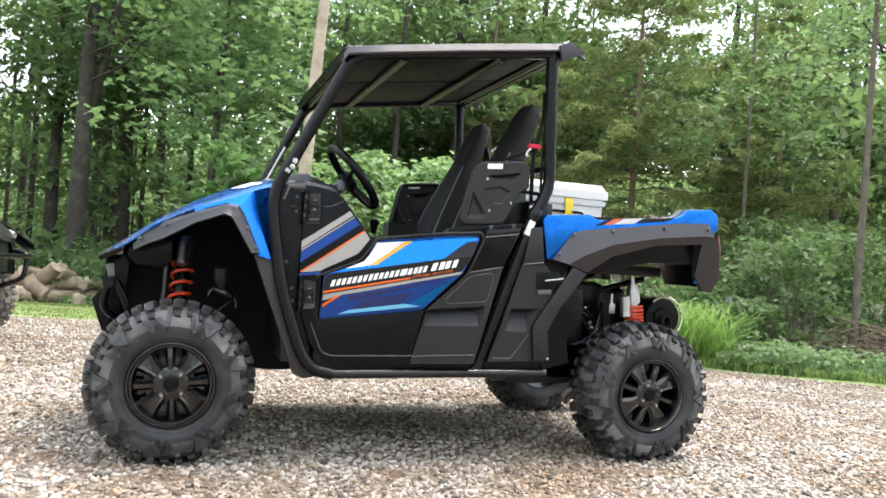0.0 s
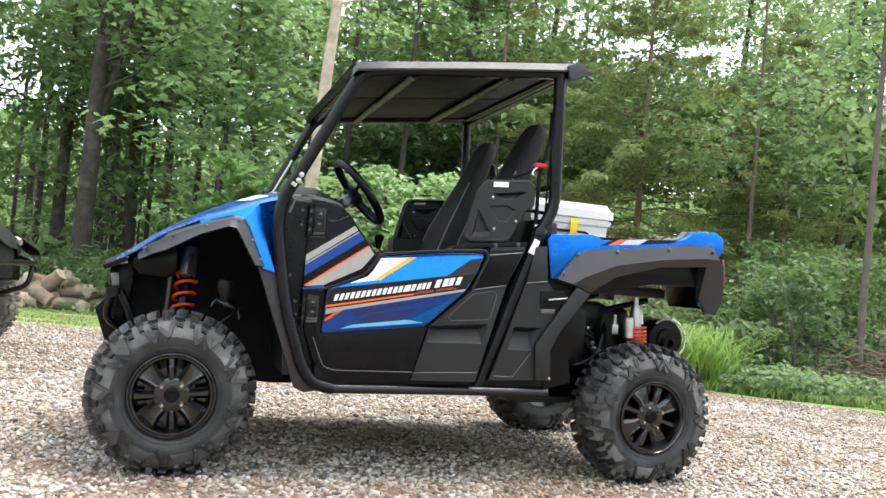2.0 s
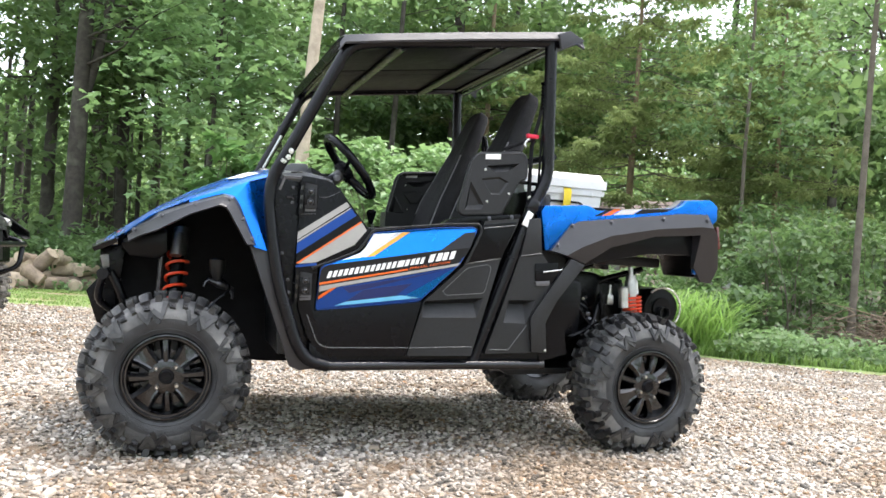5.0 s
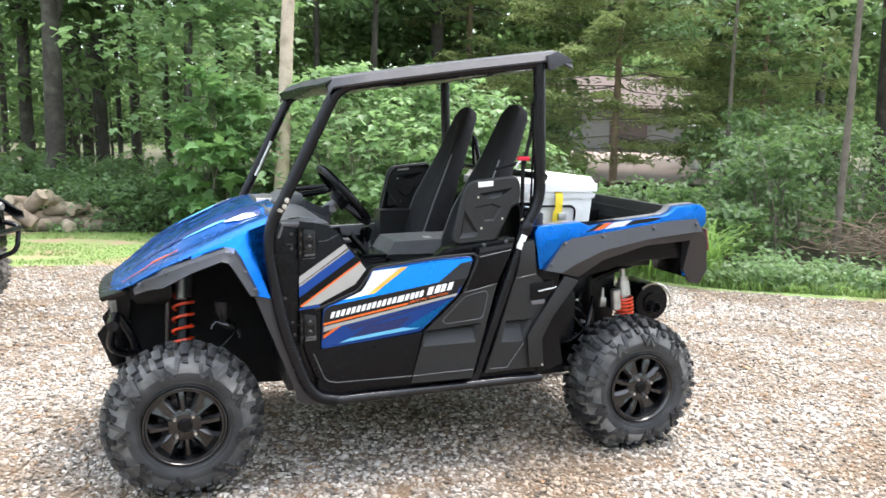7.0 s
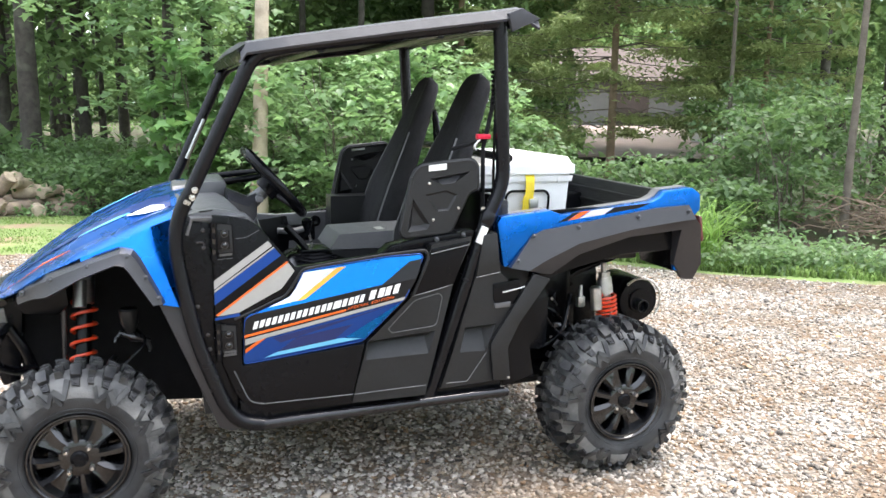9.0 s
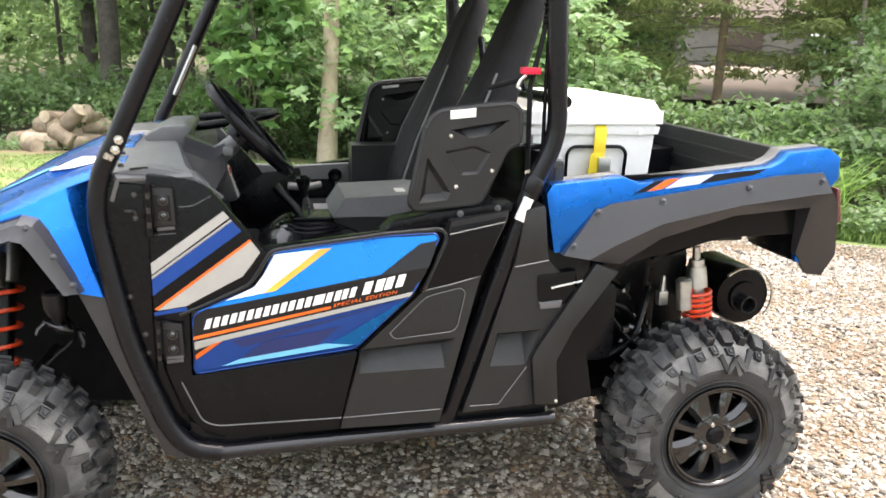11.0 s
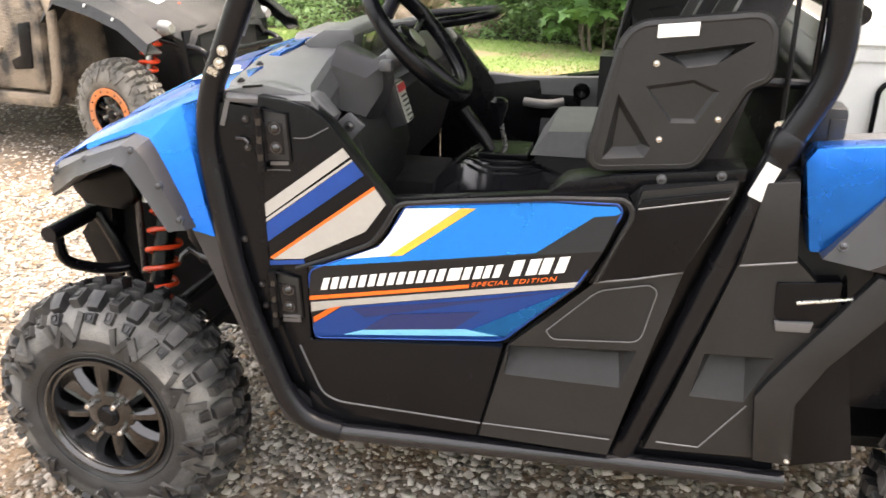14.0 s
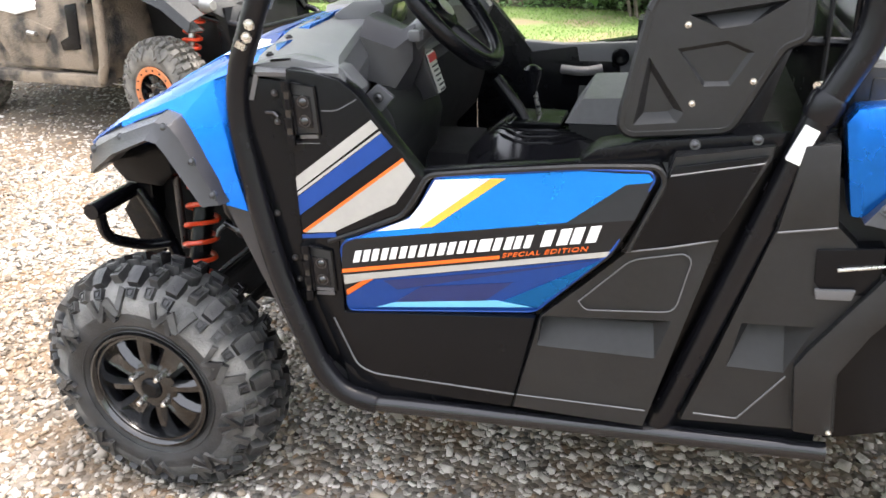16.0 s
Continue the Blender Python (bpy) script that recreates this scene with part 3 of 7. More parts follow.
def rim_mesh(width, radius=RIM):
    """The wheel's barrel: a double lip, a deep dish and a plate added behind to darken the windows."""
    bm = lathe([(radius + 0.004, 0.012), (radius + 0.009, 0.0), (radius + 0.007, -0.006), (radius + 0.001, -0.007), (radius - 0.003, -0.002), (radius - 0.006, 0.004), (radius - 0.012, 0.004), (radius - 0.015, 0.010), (radius - 0.020, 0.030), (radius - 0.024, 0.050), (radius - 0.026, width - 0.03), (radius, width - 0.02)], (0, 0, 0), "y", 56)
    lathe([(0.0, 0.016), (0.034, 0.016), (0.062, 0.018), (0.070, 0.023), (0.074, 0.06), (0.0, 0.06)], (0, 0, 0), "y", 40, bm)
    lathe([(0.141, 0.115), (0.141, 0.118), (0.0, 0.120)], (0, 0, 0), "y", 32, bm)
    return bm


def spoke_mesh(i, radius=RIM):
    """One of eight spokes: narrow ones between the paired windows, broad ones in line with the nuts; flat faces with wide chamfers."""
    broad = i % 2 == 0
    w = i * math.pi / 4 + 0.78
    inner, outer = (0.033, 0.054) if broad else (0.016, 0.025)
    spoke = bmesh.new()
    stations = [(0.060, inner, 0.017), (0.088, inner * 1.0 + 0.002, 0.013), (0.122, (inner + outer) / 2, 0.016), (radius - 0.016, outer, 0.024)]
    rows = []
    for x, half, y in stations:
        c = min(0.016, half * 0.6)
        flat = half - c
        sunk = 0.004 if broad else 0.0
        rows.append([(x, 0.062, -half), (x, y + 0.016, -half), (x, y, -flat), (x, y + sunk, -flat * 0.55), (x, y + sunk, flat * 0.55), (x, y, flat), (x, y + 0.016, half), (x, 0.062, half)])
    loft(rows, spoke, closed=True, caps=True)
    bmesh.ops.transform(spoke, matrix=Matrix.Rotation(-w, 4, "Y"), verts=spoke.verts)
    return spoke


def cap_mesh():
    return lathe([(0.0, 0.004), (0.019, 0.004), (0.021, 0.007), (0.024, 0.006), (0.028, 0.009), (0.031, 0.014), (0.032, 0.024), (0.0, 0.024)], (0, 0, 0), "y", 28)


def nut_mesh(w):
    return lathe([(0.0, -0.010), (0.006, -0.010), (0.0085, -0.006), (0.0095, 0.018)], (0.054 * math.cos(w), 0, 0.054 * math.sin(w)), "y", 8)


def add_wheel(owner, at, width, far=False, muddy=False, ring=None, spin=0.0, lugs_apart=False):
    m = Matrix.Translation(at) @ (Matrix.Rotation(math.pi, 4, "Z") if far else Matrix()) @ Matrix.Rotation(spin, 4, "Y")

    def placed(bm):
        bmesh.ops.transform(bm, matrix=m, verts=bm.verts)
        return bm

    hub = part("wheel", placed(rim_mesh(width)), RIM_BLACK, owner, "gloss black spoked alloy wheel")
    part("tyre", placed(carcass_mesh(width)), [MUD_RUBBER, MUD_RUBBER] if muddy else [RUBBER, TREAD_DUST], hub, "dusty knobbly black mud tyre", smooth=50)
    lug_mat = MUD_RUBBER if muddy else LUG_RUBBER
    rest = bmesh.new()
    for odd in (False, True):
        for flip in (False, True):
            for bm in tread_lugs(width, odd, flip):
                turns = [Matrix.Rotation(-i * 2 * math.pi / PITCHES, 4, "Y") for i in range(1 if odd else 0, PITCHES, 2)]
                if lugs_apart:
                    me = finish("lug", bm, lug_mat, 30)
                    for turn in turns:
                        ob = new("lug", me)
                        ob.parent = hub
                        ob.matrix_basis = m @ turn
                else:
                    bm.verts.index_update()
                    for turn in turns:
                        old = [rest.verts.new(m @ turn @ v.co) for v in bm.verts]
                        for f in bm.faces:
                            rest.faces.new([old[v.index] for v in f.verts])
                    bm.free()
    if lugs_apart:
        rest.free()
    else:
        tagged(part("tread", rest, lug_mat, hub, smooth=30), kind="stuff")
    part("centre_cap", placed(cap_mesh()), SMOOTH_BLACK, hub)
    for i in range(8):
        part("spoke", placed(spoke_mesh(i)), RIM_BLACK, hub, smooth=20)
    for i in range(4):
        part("wheel_nut", placed(nut_mesh(0.78 + i * math.pi / 2)), STEEL, hub, "bright chrome wheel nut")
    if ring:
        part("beadlock_ring", placed(lathe([(0.128, -0.004), (0.132, -0.010), (0.170, -0.010), (0.175, -0.004), (0.170, 0.004)], (0, 0, 0), "y", 40)), ring, hub, "scuffed orange beadlock ring")
        for i in range(16):
            part("ring_bolt", placed(bolt_head((0.151 * math.cos(i * math.pi / 8), -0.010, 0.151 * math.sin(i * math.pi / 8)), (0, -1, 0), 0.005)), DARK_METAL, hub)
    return hub


# ---- the blue side-by-side ----
utv = thing("utility_vehicle", "metallic blue and black two-seat side-by-side with open cage, parked on gravel", "vehicle", (1.1, MIDDLE, 0))


def door_y(x, z=0.8):
    """The outer skin of the door, which leans out towards the back."""
    return float(np.interp(x, [0.3, 0.5, 1.28, 1.36, 1.5], [0.07, 0.06, -0.018, -0.010, 0.012]))


def panel_fall(x, z):
    """How far the graphic panel falls back above and below its middle band."""
    return 0.34 * max(0, z - 0.787 - 0.19 * (x - 0.6)) + 0.26 * max(0, 0.690 + 0.225 * (x - 0.6) - z)


def above_door(d):
    return lambda x, z: door_y(x, z) - d + (panel_fall(x, z) if d > 0.009 else 0)


for at, width, apart in (((0.008, 0.032, 0.301), 0.205, True), ((2.200, -0.024, 0.308), 0.255, False)):
    add_wheel(utv, at, width, spin=-0.10 if apart else 0.28, lugs_apart=apart)
    add_wheel(utv, (at[0], 2 * MIDDLE - at[1], at[2]), width, far=True, spin=1.1)

# running gear
for x0, y_in in ((0.0, 0.33), (2.203, 0.34)):
    both("suspension_arm", lambda: tube(rounded([(x0 - 0.12, 0.58, 0.40), (x0, 0.18, 0.30), (x0 + 0.14, 0.58, 0.40)], 0.05), 0.016, 8), DARK_METAL, utv)
    both("upper_arm", lambda: tube(rounded([(x0 - 0.10, 0.58, 0.52), (x0, 0.19, 0.42), (x0 + 0.12, 0.58, 0.52)], 0.05), 0.014, 8), DARK_METAL, utv)
    both("drive_shaft", lambda: tube([(x0, 0.12, 0.315), (x0 + 0.01, 0.18, 0.318), (x0 + 0.02, 0.55, 0.36)], 0.017, 10), DARK_METAL, utv)
    both("knuckle", lambda: box((x0, 0.15, 0.34), (0.10, 0.08, 0.22), 0.02), DARK_METAL, utv)
    both("brake_disc", lambda: lathe([(0.0, 0.105), (0.10, 0.105), (0.10, 0.11), (0.0, 0.11)], (x0, 0, 0.305), "y", 28), BOLT, utv)


def shock(top, bottom, front):
    top, bottom = Vector(top), Vector(bottom)
    way = bottom - top
    body = tube([top, top + way * 0.10, top + way * 0.101, top + way * 0.34, top + way * 0.341, top + way * 0.96, bottom], [0.013, 0.013, 0.026, 0.026, 0.03 if front else 0.024, 0.03 if front else 0.024, 0.012], 14)
    return body


def add_shock(make_far, front):
    flip = (lambda bm: mirrored(bm)) if make_far else (lambda bm: bm)
    top, bottom = ((0.030, 0.49, 0.92), (0.008, 0.325, 0.46)) if front else ((2.213, 0.245, 0.87), (2.240, 0.215, 0.46))
    body = part("shock_absorber", flip(shock(top, bottom, front)), SMOOTH_BLACK if front else ALUMINIUM, utv, "gas shock absorber with an orange coil spring")
    a, b = Vector(top), Vector(bottom)
    part("coil_spring", flip(helix(a.lerp(b, 0.28 if front else 0.34), a.lerp(b, 0.96), 0.045, 0.0072 if front else 0.0068, 6.0 if front else 14.0)), SPRING_RED, body, "orange-red coil spring")
    if front:
        part("shock_sleeve", flip(tube([a.lerp(b, 0.02), a.lerp(b, 0.04), a.lerp(b, 0.30), a.lerp(b, 0.31)], [0.026, 0.036, 0.036, 0.030], 16)), ALUMINIUM, body)
    part("shock_collar", flip(tube([a.lerp(b, 0.16), a.lerp(b, 0.24 if front else 0.33)], [0.032, 0.036], 16)), ALUMINIUM, body)
    beside = Vector((-0.012, -0.066, 0.02)) if front else Vector((-0.058, -0.02, 0))
    part("reservoir", flip(tube([a.lerp(b, 0.12 if front else 0.24) + beside, a.lerp(b, 0.13 if front else 0.26) + beside, a.lerp(b, 0.34 if front else 0.50) + beside], [0.018, 0.026, 0.026], 14)), ALUMINIUM, body, "silver shock reservoir")


for far_side in (False, True):
    for is_front in (True, False):
        add_shock(far_side, is_front)

# hull, floor and engine bay
part("hull", slab([(-0.24, 0.86), (-0.26, 0.60), (-0.18, 0.34), (0.45, 0.30), (1.70, 0.34), (1.72, 0.62), (1.55, 0.62), (1.50, 0.50), (0.62, 0.46), (0.44, 0.60), (0.40, 1.12), (0.30, 1.12), (0.0, 0.96)], 0.56, 2 * MIDDLE - 0.56, 0.01), LINER, utv)
both("footwell_wall", lambda: slab([(0.33, 0.84), (0.40, 0.86), (0.40, 1.13), (0.47, 1.13), (0.50, 0.70), (0.58, 0.44), (0.56, 0.38), (0.50, 0.36)], 0.075, 0.12, 0.004), SMOOTH_BLACK, utv)
part("cab_floor", slab([(0.45, 0.40), (1.70, 0.40), (1.70, 0.44), (0.60, 0.44), (0.46, 0.62), (0.43, 0.61)], 0.10, 2 * MIDDLE - 0.10, 0.004), BLACK_PLASTIC, utv)
part("engine_cover", slab([(1.42, 0.42), (1.72, 0.42), (1.78, 0.90), (1.66, 0.98), (1.50, 0.98), (1.40, 0.86)], 0.09, 2 * MIDDLE - 0.09, 0.015), BLACK_PLASTIC, utv)
part("gearbox", box((1.98, MIDDLE, 0.52), (0.46, 0.50, 0.34), 0.05), SMOOTH_BLACK, utv)
part("skid_plate", slab([(1.55, 0.33), (1.62, 0.295), (2.20, 0.315), (2.36, 0.40), (2.36, 0.415), (2.19, 0.345), (1.62, 0.325), (1.55, 0.36)], 0.34, 2 * MIDDLE - 0.34, 0.004), BLACK_PLASTIC, utv)
both("axle_boot", lambda: tube([(2.06 + 0.004 * i, 0.20 + 0.016 * i, 0.47 + 0.006 * i) for i in range(13)], [0.052 - 0.0012 * i - (0.011 if i % 2 else 0.0) for i in range(13)], 16), SMOOTH_BLACK, utv)
both("trailing_hose", lambda: tube(rounded([(1.74, 0.22, 0.58), (1.86, 0.20, 0.50), (2.00, 0.22, 0.56), (2.08, 0.30, 0.72)], 0.06), 0.012, 8), SMOOTH_BLACK, utv)
both("chassis_rail", lambda: tube(rounded([(1.62, 0.36, 0.40), (1.95, 0.34, 0.58), (2.10, 0.42, 0.78), (2.40, 0.45, 0.86)], 0.1), 0.016, 10), SMOOTH_BLACK, utv)
part("fuel_tank", box((1.80, 0.26, 0.66), (0.20, 0.26, 0.28), 0.05), SMOOTH_BLACK, utv)
both("rear_brake_line", lambda: tube(rounded([(1.84, 0.20, 0.74), (1.90, 0.18, 0.66), (1.96, 0.18, 0.58), (2.10, 0.15, 0.50)], 0.04), 0.005, 6), SMOOTH_BLACK, utv)
both("hose_clamp", lambda: box((1.93, 0.14, 0.63), (0.022, 0.02, 0.02), 0.004), BOLT, utv)
engine = part("engine", box((1.95, MIDDLE, 0.64), (0.36, 0.70, 0.38), 0.04), SMOOTH_BLACK, utv, "dark engine and gearbox")
part("drive_cover", lathe([(0.0, -0.05), (0.05, -0.05), (0.06, -0.03), (0.115, -0.02), (0.128, 0.0), (0.13, 0.10)], (1.94, 0.37, 0.60), "y", 28), SMOOTH_BLACK, engine)
for i in range(7):
    part("cover_bolt", bolt_head((1.94 + 0.118 * math.cos(i * 0.9), 0.352, 0.60 + 0.118 * math.sin(i * 0.9)), (0, -1, 0), 0.006), STEEL, engine)
part("oil_line", tube(rounded([(1.80, 0.32, 0.72), (1.88, 0.28, 0.70), (1.98, 0.27, 0.66), (2.04, 0.30, 0.60)], 0.03), 0.010, 8), SMOOTH_BLACK, engine)
part("line_fitting", tube([(1.99, 0.25, 0.60), (2.03, 0.24, 0.585)], 0.013, 8), BOLT, engine)
part("final_drive", box((2.215, MIDDLE, 0.60), (0.24, 0.46, 0.42), 0.04), SMOOTH_BLACK, engine)
bracket = part("brake_bracket", box((2.10, 0.24, 0.70), (0.035, 0.03, 0.05), 0.006), ALUMINIUM, utv, "small cast brake line bracket")
part("line_nipple", tube([(2.10, 0.24, 0.72), (2.102, 0.24, 0.775)], [0.012, 0.006], 8), ALUMINIUM, bracket)
both("cross_member", lambda: box((2.16, 0.36, 0.90), (0.50, 0.14, 0.05), 0.01), DARK_METAL, utv)
muffler = part("muffler", lathe([(0.0, 0.0), (0.055, 0.0), (0.058, 0.012), (0.098, 0.016), (0.105, 0.03), (0.105, 0.26), (0.09, 0.28), (0.0, 0.28)], (2.45, 0.30, 0.665), "y", 32), SMOOTH_BLACK, utv, "black steel muffler with a bright rim")
# bright arc along part of the muffler's rim
part("heat_shield", tube([(2.45 + 0.108 * math.cos(w), 0.302, 0.665 + 0.108 * math.sin(w)) for w in np.linspace(-0.7, 2.3, 24)], 0.0055, 6), STEEL, muffler)
part("tail_pipe", lathe([(0.026, -0.03), (0.03, -0.03), (0.03, 0.02), (0.026, 0.02)], (2.45, 0.30, 0.645), "y", 16), DARK_METAL, muffler)
valves = both("brake_valve", lambda: tube(rounded([(0.150, 0.30, 0.690), (0.205, 0.29, 0.672), (0.262, 0.30, 0.650)], 0.02), [0.010, 0.012, 0.017, 0.020, 0.018, 0.017, 0.014, 0.010], 10), BOLT, utv, "small metal brake valve with fittings")
for ob, flip in ((valves[0], lambda b: b), (valves[1], mirrored)):
    part("fluid_cup", flip(tube([(0.188, 0.30, 0.785), (0.188, 0.30, 0.778), (0.190, 0.30, 0.730), (0.192, 0.30, 0.700), (0.192, 0.30, 0.680)], [0.030, 0.036, 0.034, 0.020, 0.016], 14)), DARK_METAL, ob)
    part("fitting", flip(tube([(0.156, 0.285, 0.690), (0.140, 0.275, 0.676), (0.136, 0.270, 0.660)], [0.008, 0.006, 0.005], 8)), BOLT, ob)
    part("fitting", flip(tube([(0.250, 0.290, 0.655), (0.262, 0.285, 0.625), (0.258, 0.28, 0.612)], [0.009, 0.007, 0.005], 8)), BOLT, ob)
both("sway_link", lambda: tube([(-0.046, 0.40, 0.895), (-0.052, 0.39, 0.56)], 0.011, 10), BOLT, utv)
both("brake_hose", lambda: tube(rounded([(0.20, 0.34, 0.70), (0.26, 0.26, 0.66), (0.18, 0.22, 0.60), (0.08, 0.16, 0.50)], 0.05), 0.006, 6), SMOOTH_BLACK, utv)
both("splash_guard", lambda: slab([(-0.20, 0.87), (-0.22, 0.82), (-0.18, 0.77), (-0.06, 0.76), (-0.02, 0.80), (-0.03, 0.90)], 0.34, 0.56, 0.02), SMOOTH_BLACK, utv)


# nose, hood and front wings
HOOD_X = [-0.325, -0.292, -0.20, -0.10, 0.05, 0.20, 0.287, 0.37, 0.43]
EDGE_Y = [0.46, 0.415, 0.28, 0.15, 0.082, 0.096, 0.117, 0.135, 0.150]
EDGE_Z = [0.800, 0.814, 0.872, 0.950, 1.026, 1.084, 1.123, 1.152, 1.168]
MID_Z = [0.822, 0.844, 0.912, 0.982, 1.072, 1.146, 1.182, 1.206, 1.218]


def hood(first, last):
    rows = []
    for i, x in enumerate(HOOD_X):
        row = []
        for f, s, dx in ((0, 0, 0), (0.05, 0.30, 0), (0.14, 0.52, 0), (0.22, 0.40, 0), (0.30, 0.42, 0), (0.36, 0.80, 0), (0.55, 0.86, 0), (0.62, 0.98, 0), (1, 1, 0)):
            row.append((x - 0.02 * f * (i == 0), EDGE_Y[i] + (MIDDLE - EDGE_Y[i]) * f, EDGE_Z[i] + (MID_Z[i] - EDGE_Z[i]) * s))
        rows.append(row + [(x, 2 * MIDDLE - y, z) for x, y, z in row[-2::-1]])
    return thick(loft(rows[first:last]), 0.006)


bonnet = part("hood", hood(1, None), BLUE, utv, "metallic blue moulded hood with raised creases")
part("nose_cap", hood(0, 2), BLACK_PLASTIC, bonnet, "black plastic nose cap")


def hood_height(x, y):
    """The hood's skin at a place on the near half."""
    edge = float(np.interp(x, HOOD_X, EDGE_Y))
    low = float(np.interp(x, HOOD_X, EDGE_Z))
    high = float(np.interp(x, HOOD_X, MID_Z))
    f = (y - edge) / (MIDDLE - edge)
    return low + (high - low) * float(np.interp(f, [0, 0.05, 0.14, 0.22, 0.30, 0.36, 0.55, 0.62, 1], [0, 0.30, 0.52, 0.40, 0.42, 0.80, 0.86, 0.98, 1]))


def hood_band(stops, lift):
    """A printed band on the hood: (x, inner y, outer y) down its length."""
    rows = []
    for (x0, a0, b0), (x1, a1, b1) in zip(stops, stops[1:]):
        for g in np.linspace(0, 1, 7)[:-1]:
            x, a, b = x0 + (x1 - x0) * g, a0 + (a1 - a0) * g, b0 + (b1 - b0) * g
            rows.append([(x, a + (b - a) * k, hood_height(x, a + (b - a) * k) + lift) for k in np.linspace(0, 1, 7)])
    x, a, b = stops[-1]
    rows.append([(x, a + (b - a) * k, hood_height(x, a + (b - a) * k) + lift) for k in np.linspace(0, 1, 7)])
    return thick(loft(rows), 0.0015)


both("hood_band", lambda: hood_band([(-0.20, 0.50, 0.47), (0.05, 0.50, 0.42), (0.22, 0.50, 0.36), (0.36, 0.47, 0.30)], 0.004), NAVY, bonnet, "navy printed band")
both("hood_flash", lambda: hood_band([(0.20, 0.335, 0.325), (0.27, 0.345, 0.305), (0.35, 0.32, 0.30)], 0.004), WHITE_VINYL, bonnet, "white printed flash")
both("hood_streak", lambda: hood_band([(0.02, 0.40, 0.39), (0.16, 0.41, 0.355), (0.21, 0.37, 0.345)], 0.0062), SKY_BLUE, bonnet, "light blue printed streak")
both("hood_line", lambda: hood_band([(-0.24, 0.40, 0.393), (-0.10, 0.33, 0.322), (0.0, 0.29, 0.284)], 0.004), ORANGE, bonnet)
part("nose_lip", thick(loft([[(-0.335, 0.40, 0.796), (-0.35, 0.6, 0.806), (-0.352, MIDDLE, 0.808), (-0.35, 0.854, 0.806), (-0.335, 1.054, 0.796)], [(-0.235, 0.30, 0.845), (-0.27, 0.40, 0.835), (-0.29, MIDDLE, 0.845), (-0.27, 1.054, 0.835), (-0.235, 1.154, 0.845)]]), 0.02), SMOOTH_BLACK, utv)
part("grille", slab([(-0.31, 0.80), (-0.30, 0.62), (-0.22, 0.60), (-0.20, 0.82)], 0.50, 2 * MIDDLE - 0.50, 0.01), SMOOTH_BLACK, utv)
both("headlamp", lambda: slab([(-0.310, 0.765), (-0.270, 0.772), (-0.262, 0.70), (-0.290, 0.69)], 0.49, 0.60, 0.01), LAMP_LENS, utv, "clear grey headlamp")
bumper = part("front_bumper", tube([(-0.278, 0.295, 0.690), (-0.278, 2 * MIDDLE - 0.295, 0.690)], 0.024, 16), TUBE_BLACK, utv, "black tubular front bumper")
both("bumper_loop", lambda: tube(rounded([(-0.278, 0.33, 0.685), (-0.30, 0.36, 0.58), (-0.24, 0.46, 0.52), (-0.18, 0.50, 0.52)], 0.05), 0.017, 10), TUBE_BLACK, bumper)
both("bumper_strut", lambda: tube(rounded([(-0.26, 0.50, 0.69), (-0.21, 0.50, 0.60), (-0.15, 0.52, 0.40)], 0.05), 0.02, 10), TUBE_BLACK, bumper)
both("bumper_plate", lambda: slab([(-0.36, 0.60), (-0.28, 0.70), (-0.22, 0.66), (-0.24, 0.46), (-0.30, 0.44)], 0.54, 0.56, 0.004), SMOOTH_BLACK, bumper)
CREST = [(0.050, 0.082, 1.026), (0.200, 0.096, 1.084), (0.287, 0.117, 1.123), (0.297, 0.103, 1.068), (0.318, 0.088, 1.000), (0.341, 0.068, 0.920), (0.372, 0.047, 0.836)]
SKIRT = [(0.050, 0.080, 1.000), (0.180, 0.062, 1.040), (0.220, 0.056, 1.040), (0.240, 0.053, 1.020), (0.262, 0.051, 0.970), (0.290, 0.049, 0.905), (0.318, 0.047, 0.848)]
BEHIND = [(0.402, 0.180, 1.162), (0.388, 0.164, 1.068), (0.394, 0.148, 1.000), (0.398, 0.124, 0.920), (0.402, 0.092, 0.836)]
wings = both("front_wing", lambda: thick(loft([SKIRT, CREST]), 0.005), BLUE, utv, "metallic blue front wing", smooth=20)
for ob, flip in ((wings[0], lambda b: b), (wings[1], mirrored)):
    part("wing_return", flip(thick(loft([CREST[2:], BEHIND]), 0.005)), BLUE, ob, smooth=20)


def front_flare():
    top = [(-0.190, 0.862), (-0.149, 0.912), (-0.066, 0.965), (0.063, 1.017), (0.187, 1.058), (0.226, 1.052), (0.248, 1.023), (0.328, 0.857)]
    low = [(-0.182, 0.838), (-0.128, 0.868), (-0.066, 0.893), (0.055, 0.966), (0.165, 1.010), (0.193, 1.004), (0.209, 0.984), (0.285, 0.859)]
    rows = []
    for (x, z), (u, w) in zip(top, low):
        i = float(np.interp(x, [-0.19, -0.15, -0.07, 0.06, 0.2], [0.24, 0.18, 0.085, 0.02, 0.0]))
        rows.append([(x, i + 0.085, z + 0.004), (x, i + 0.050, z), (x + (u - x) * 0.25, i + 0.018, z + (w - z) * 0.25), (x + (u - x) * 0.62, i + 0.010, z + (w - z) * 0.62), (u, i - 0.004, w), (u, i + 0.010, w - 0.006), (u, i + 0.12, w + 0.004)])
    return thick(loft(rows), 0.005)


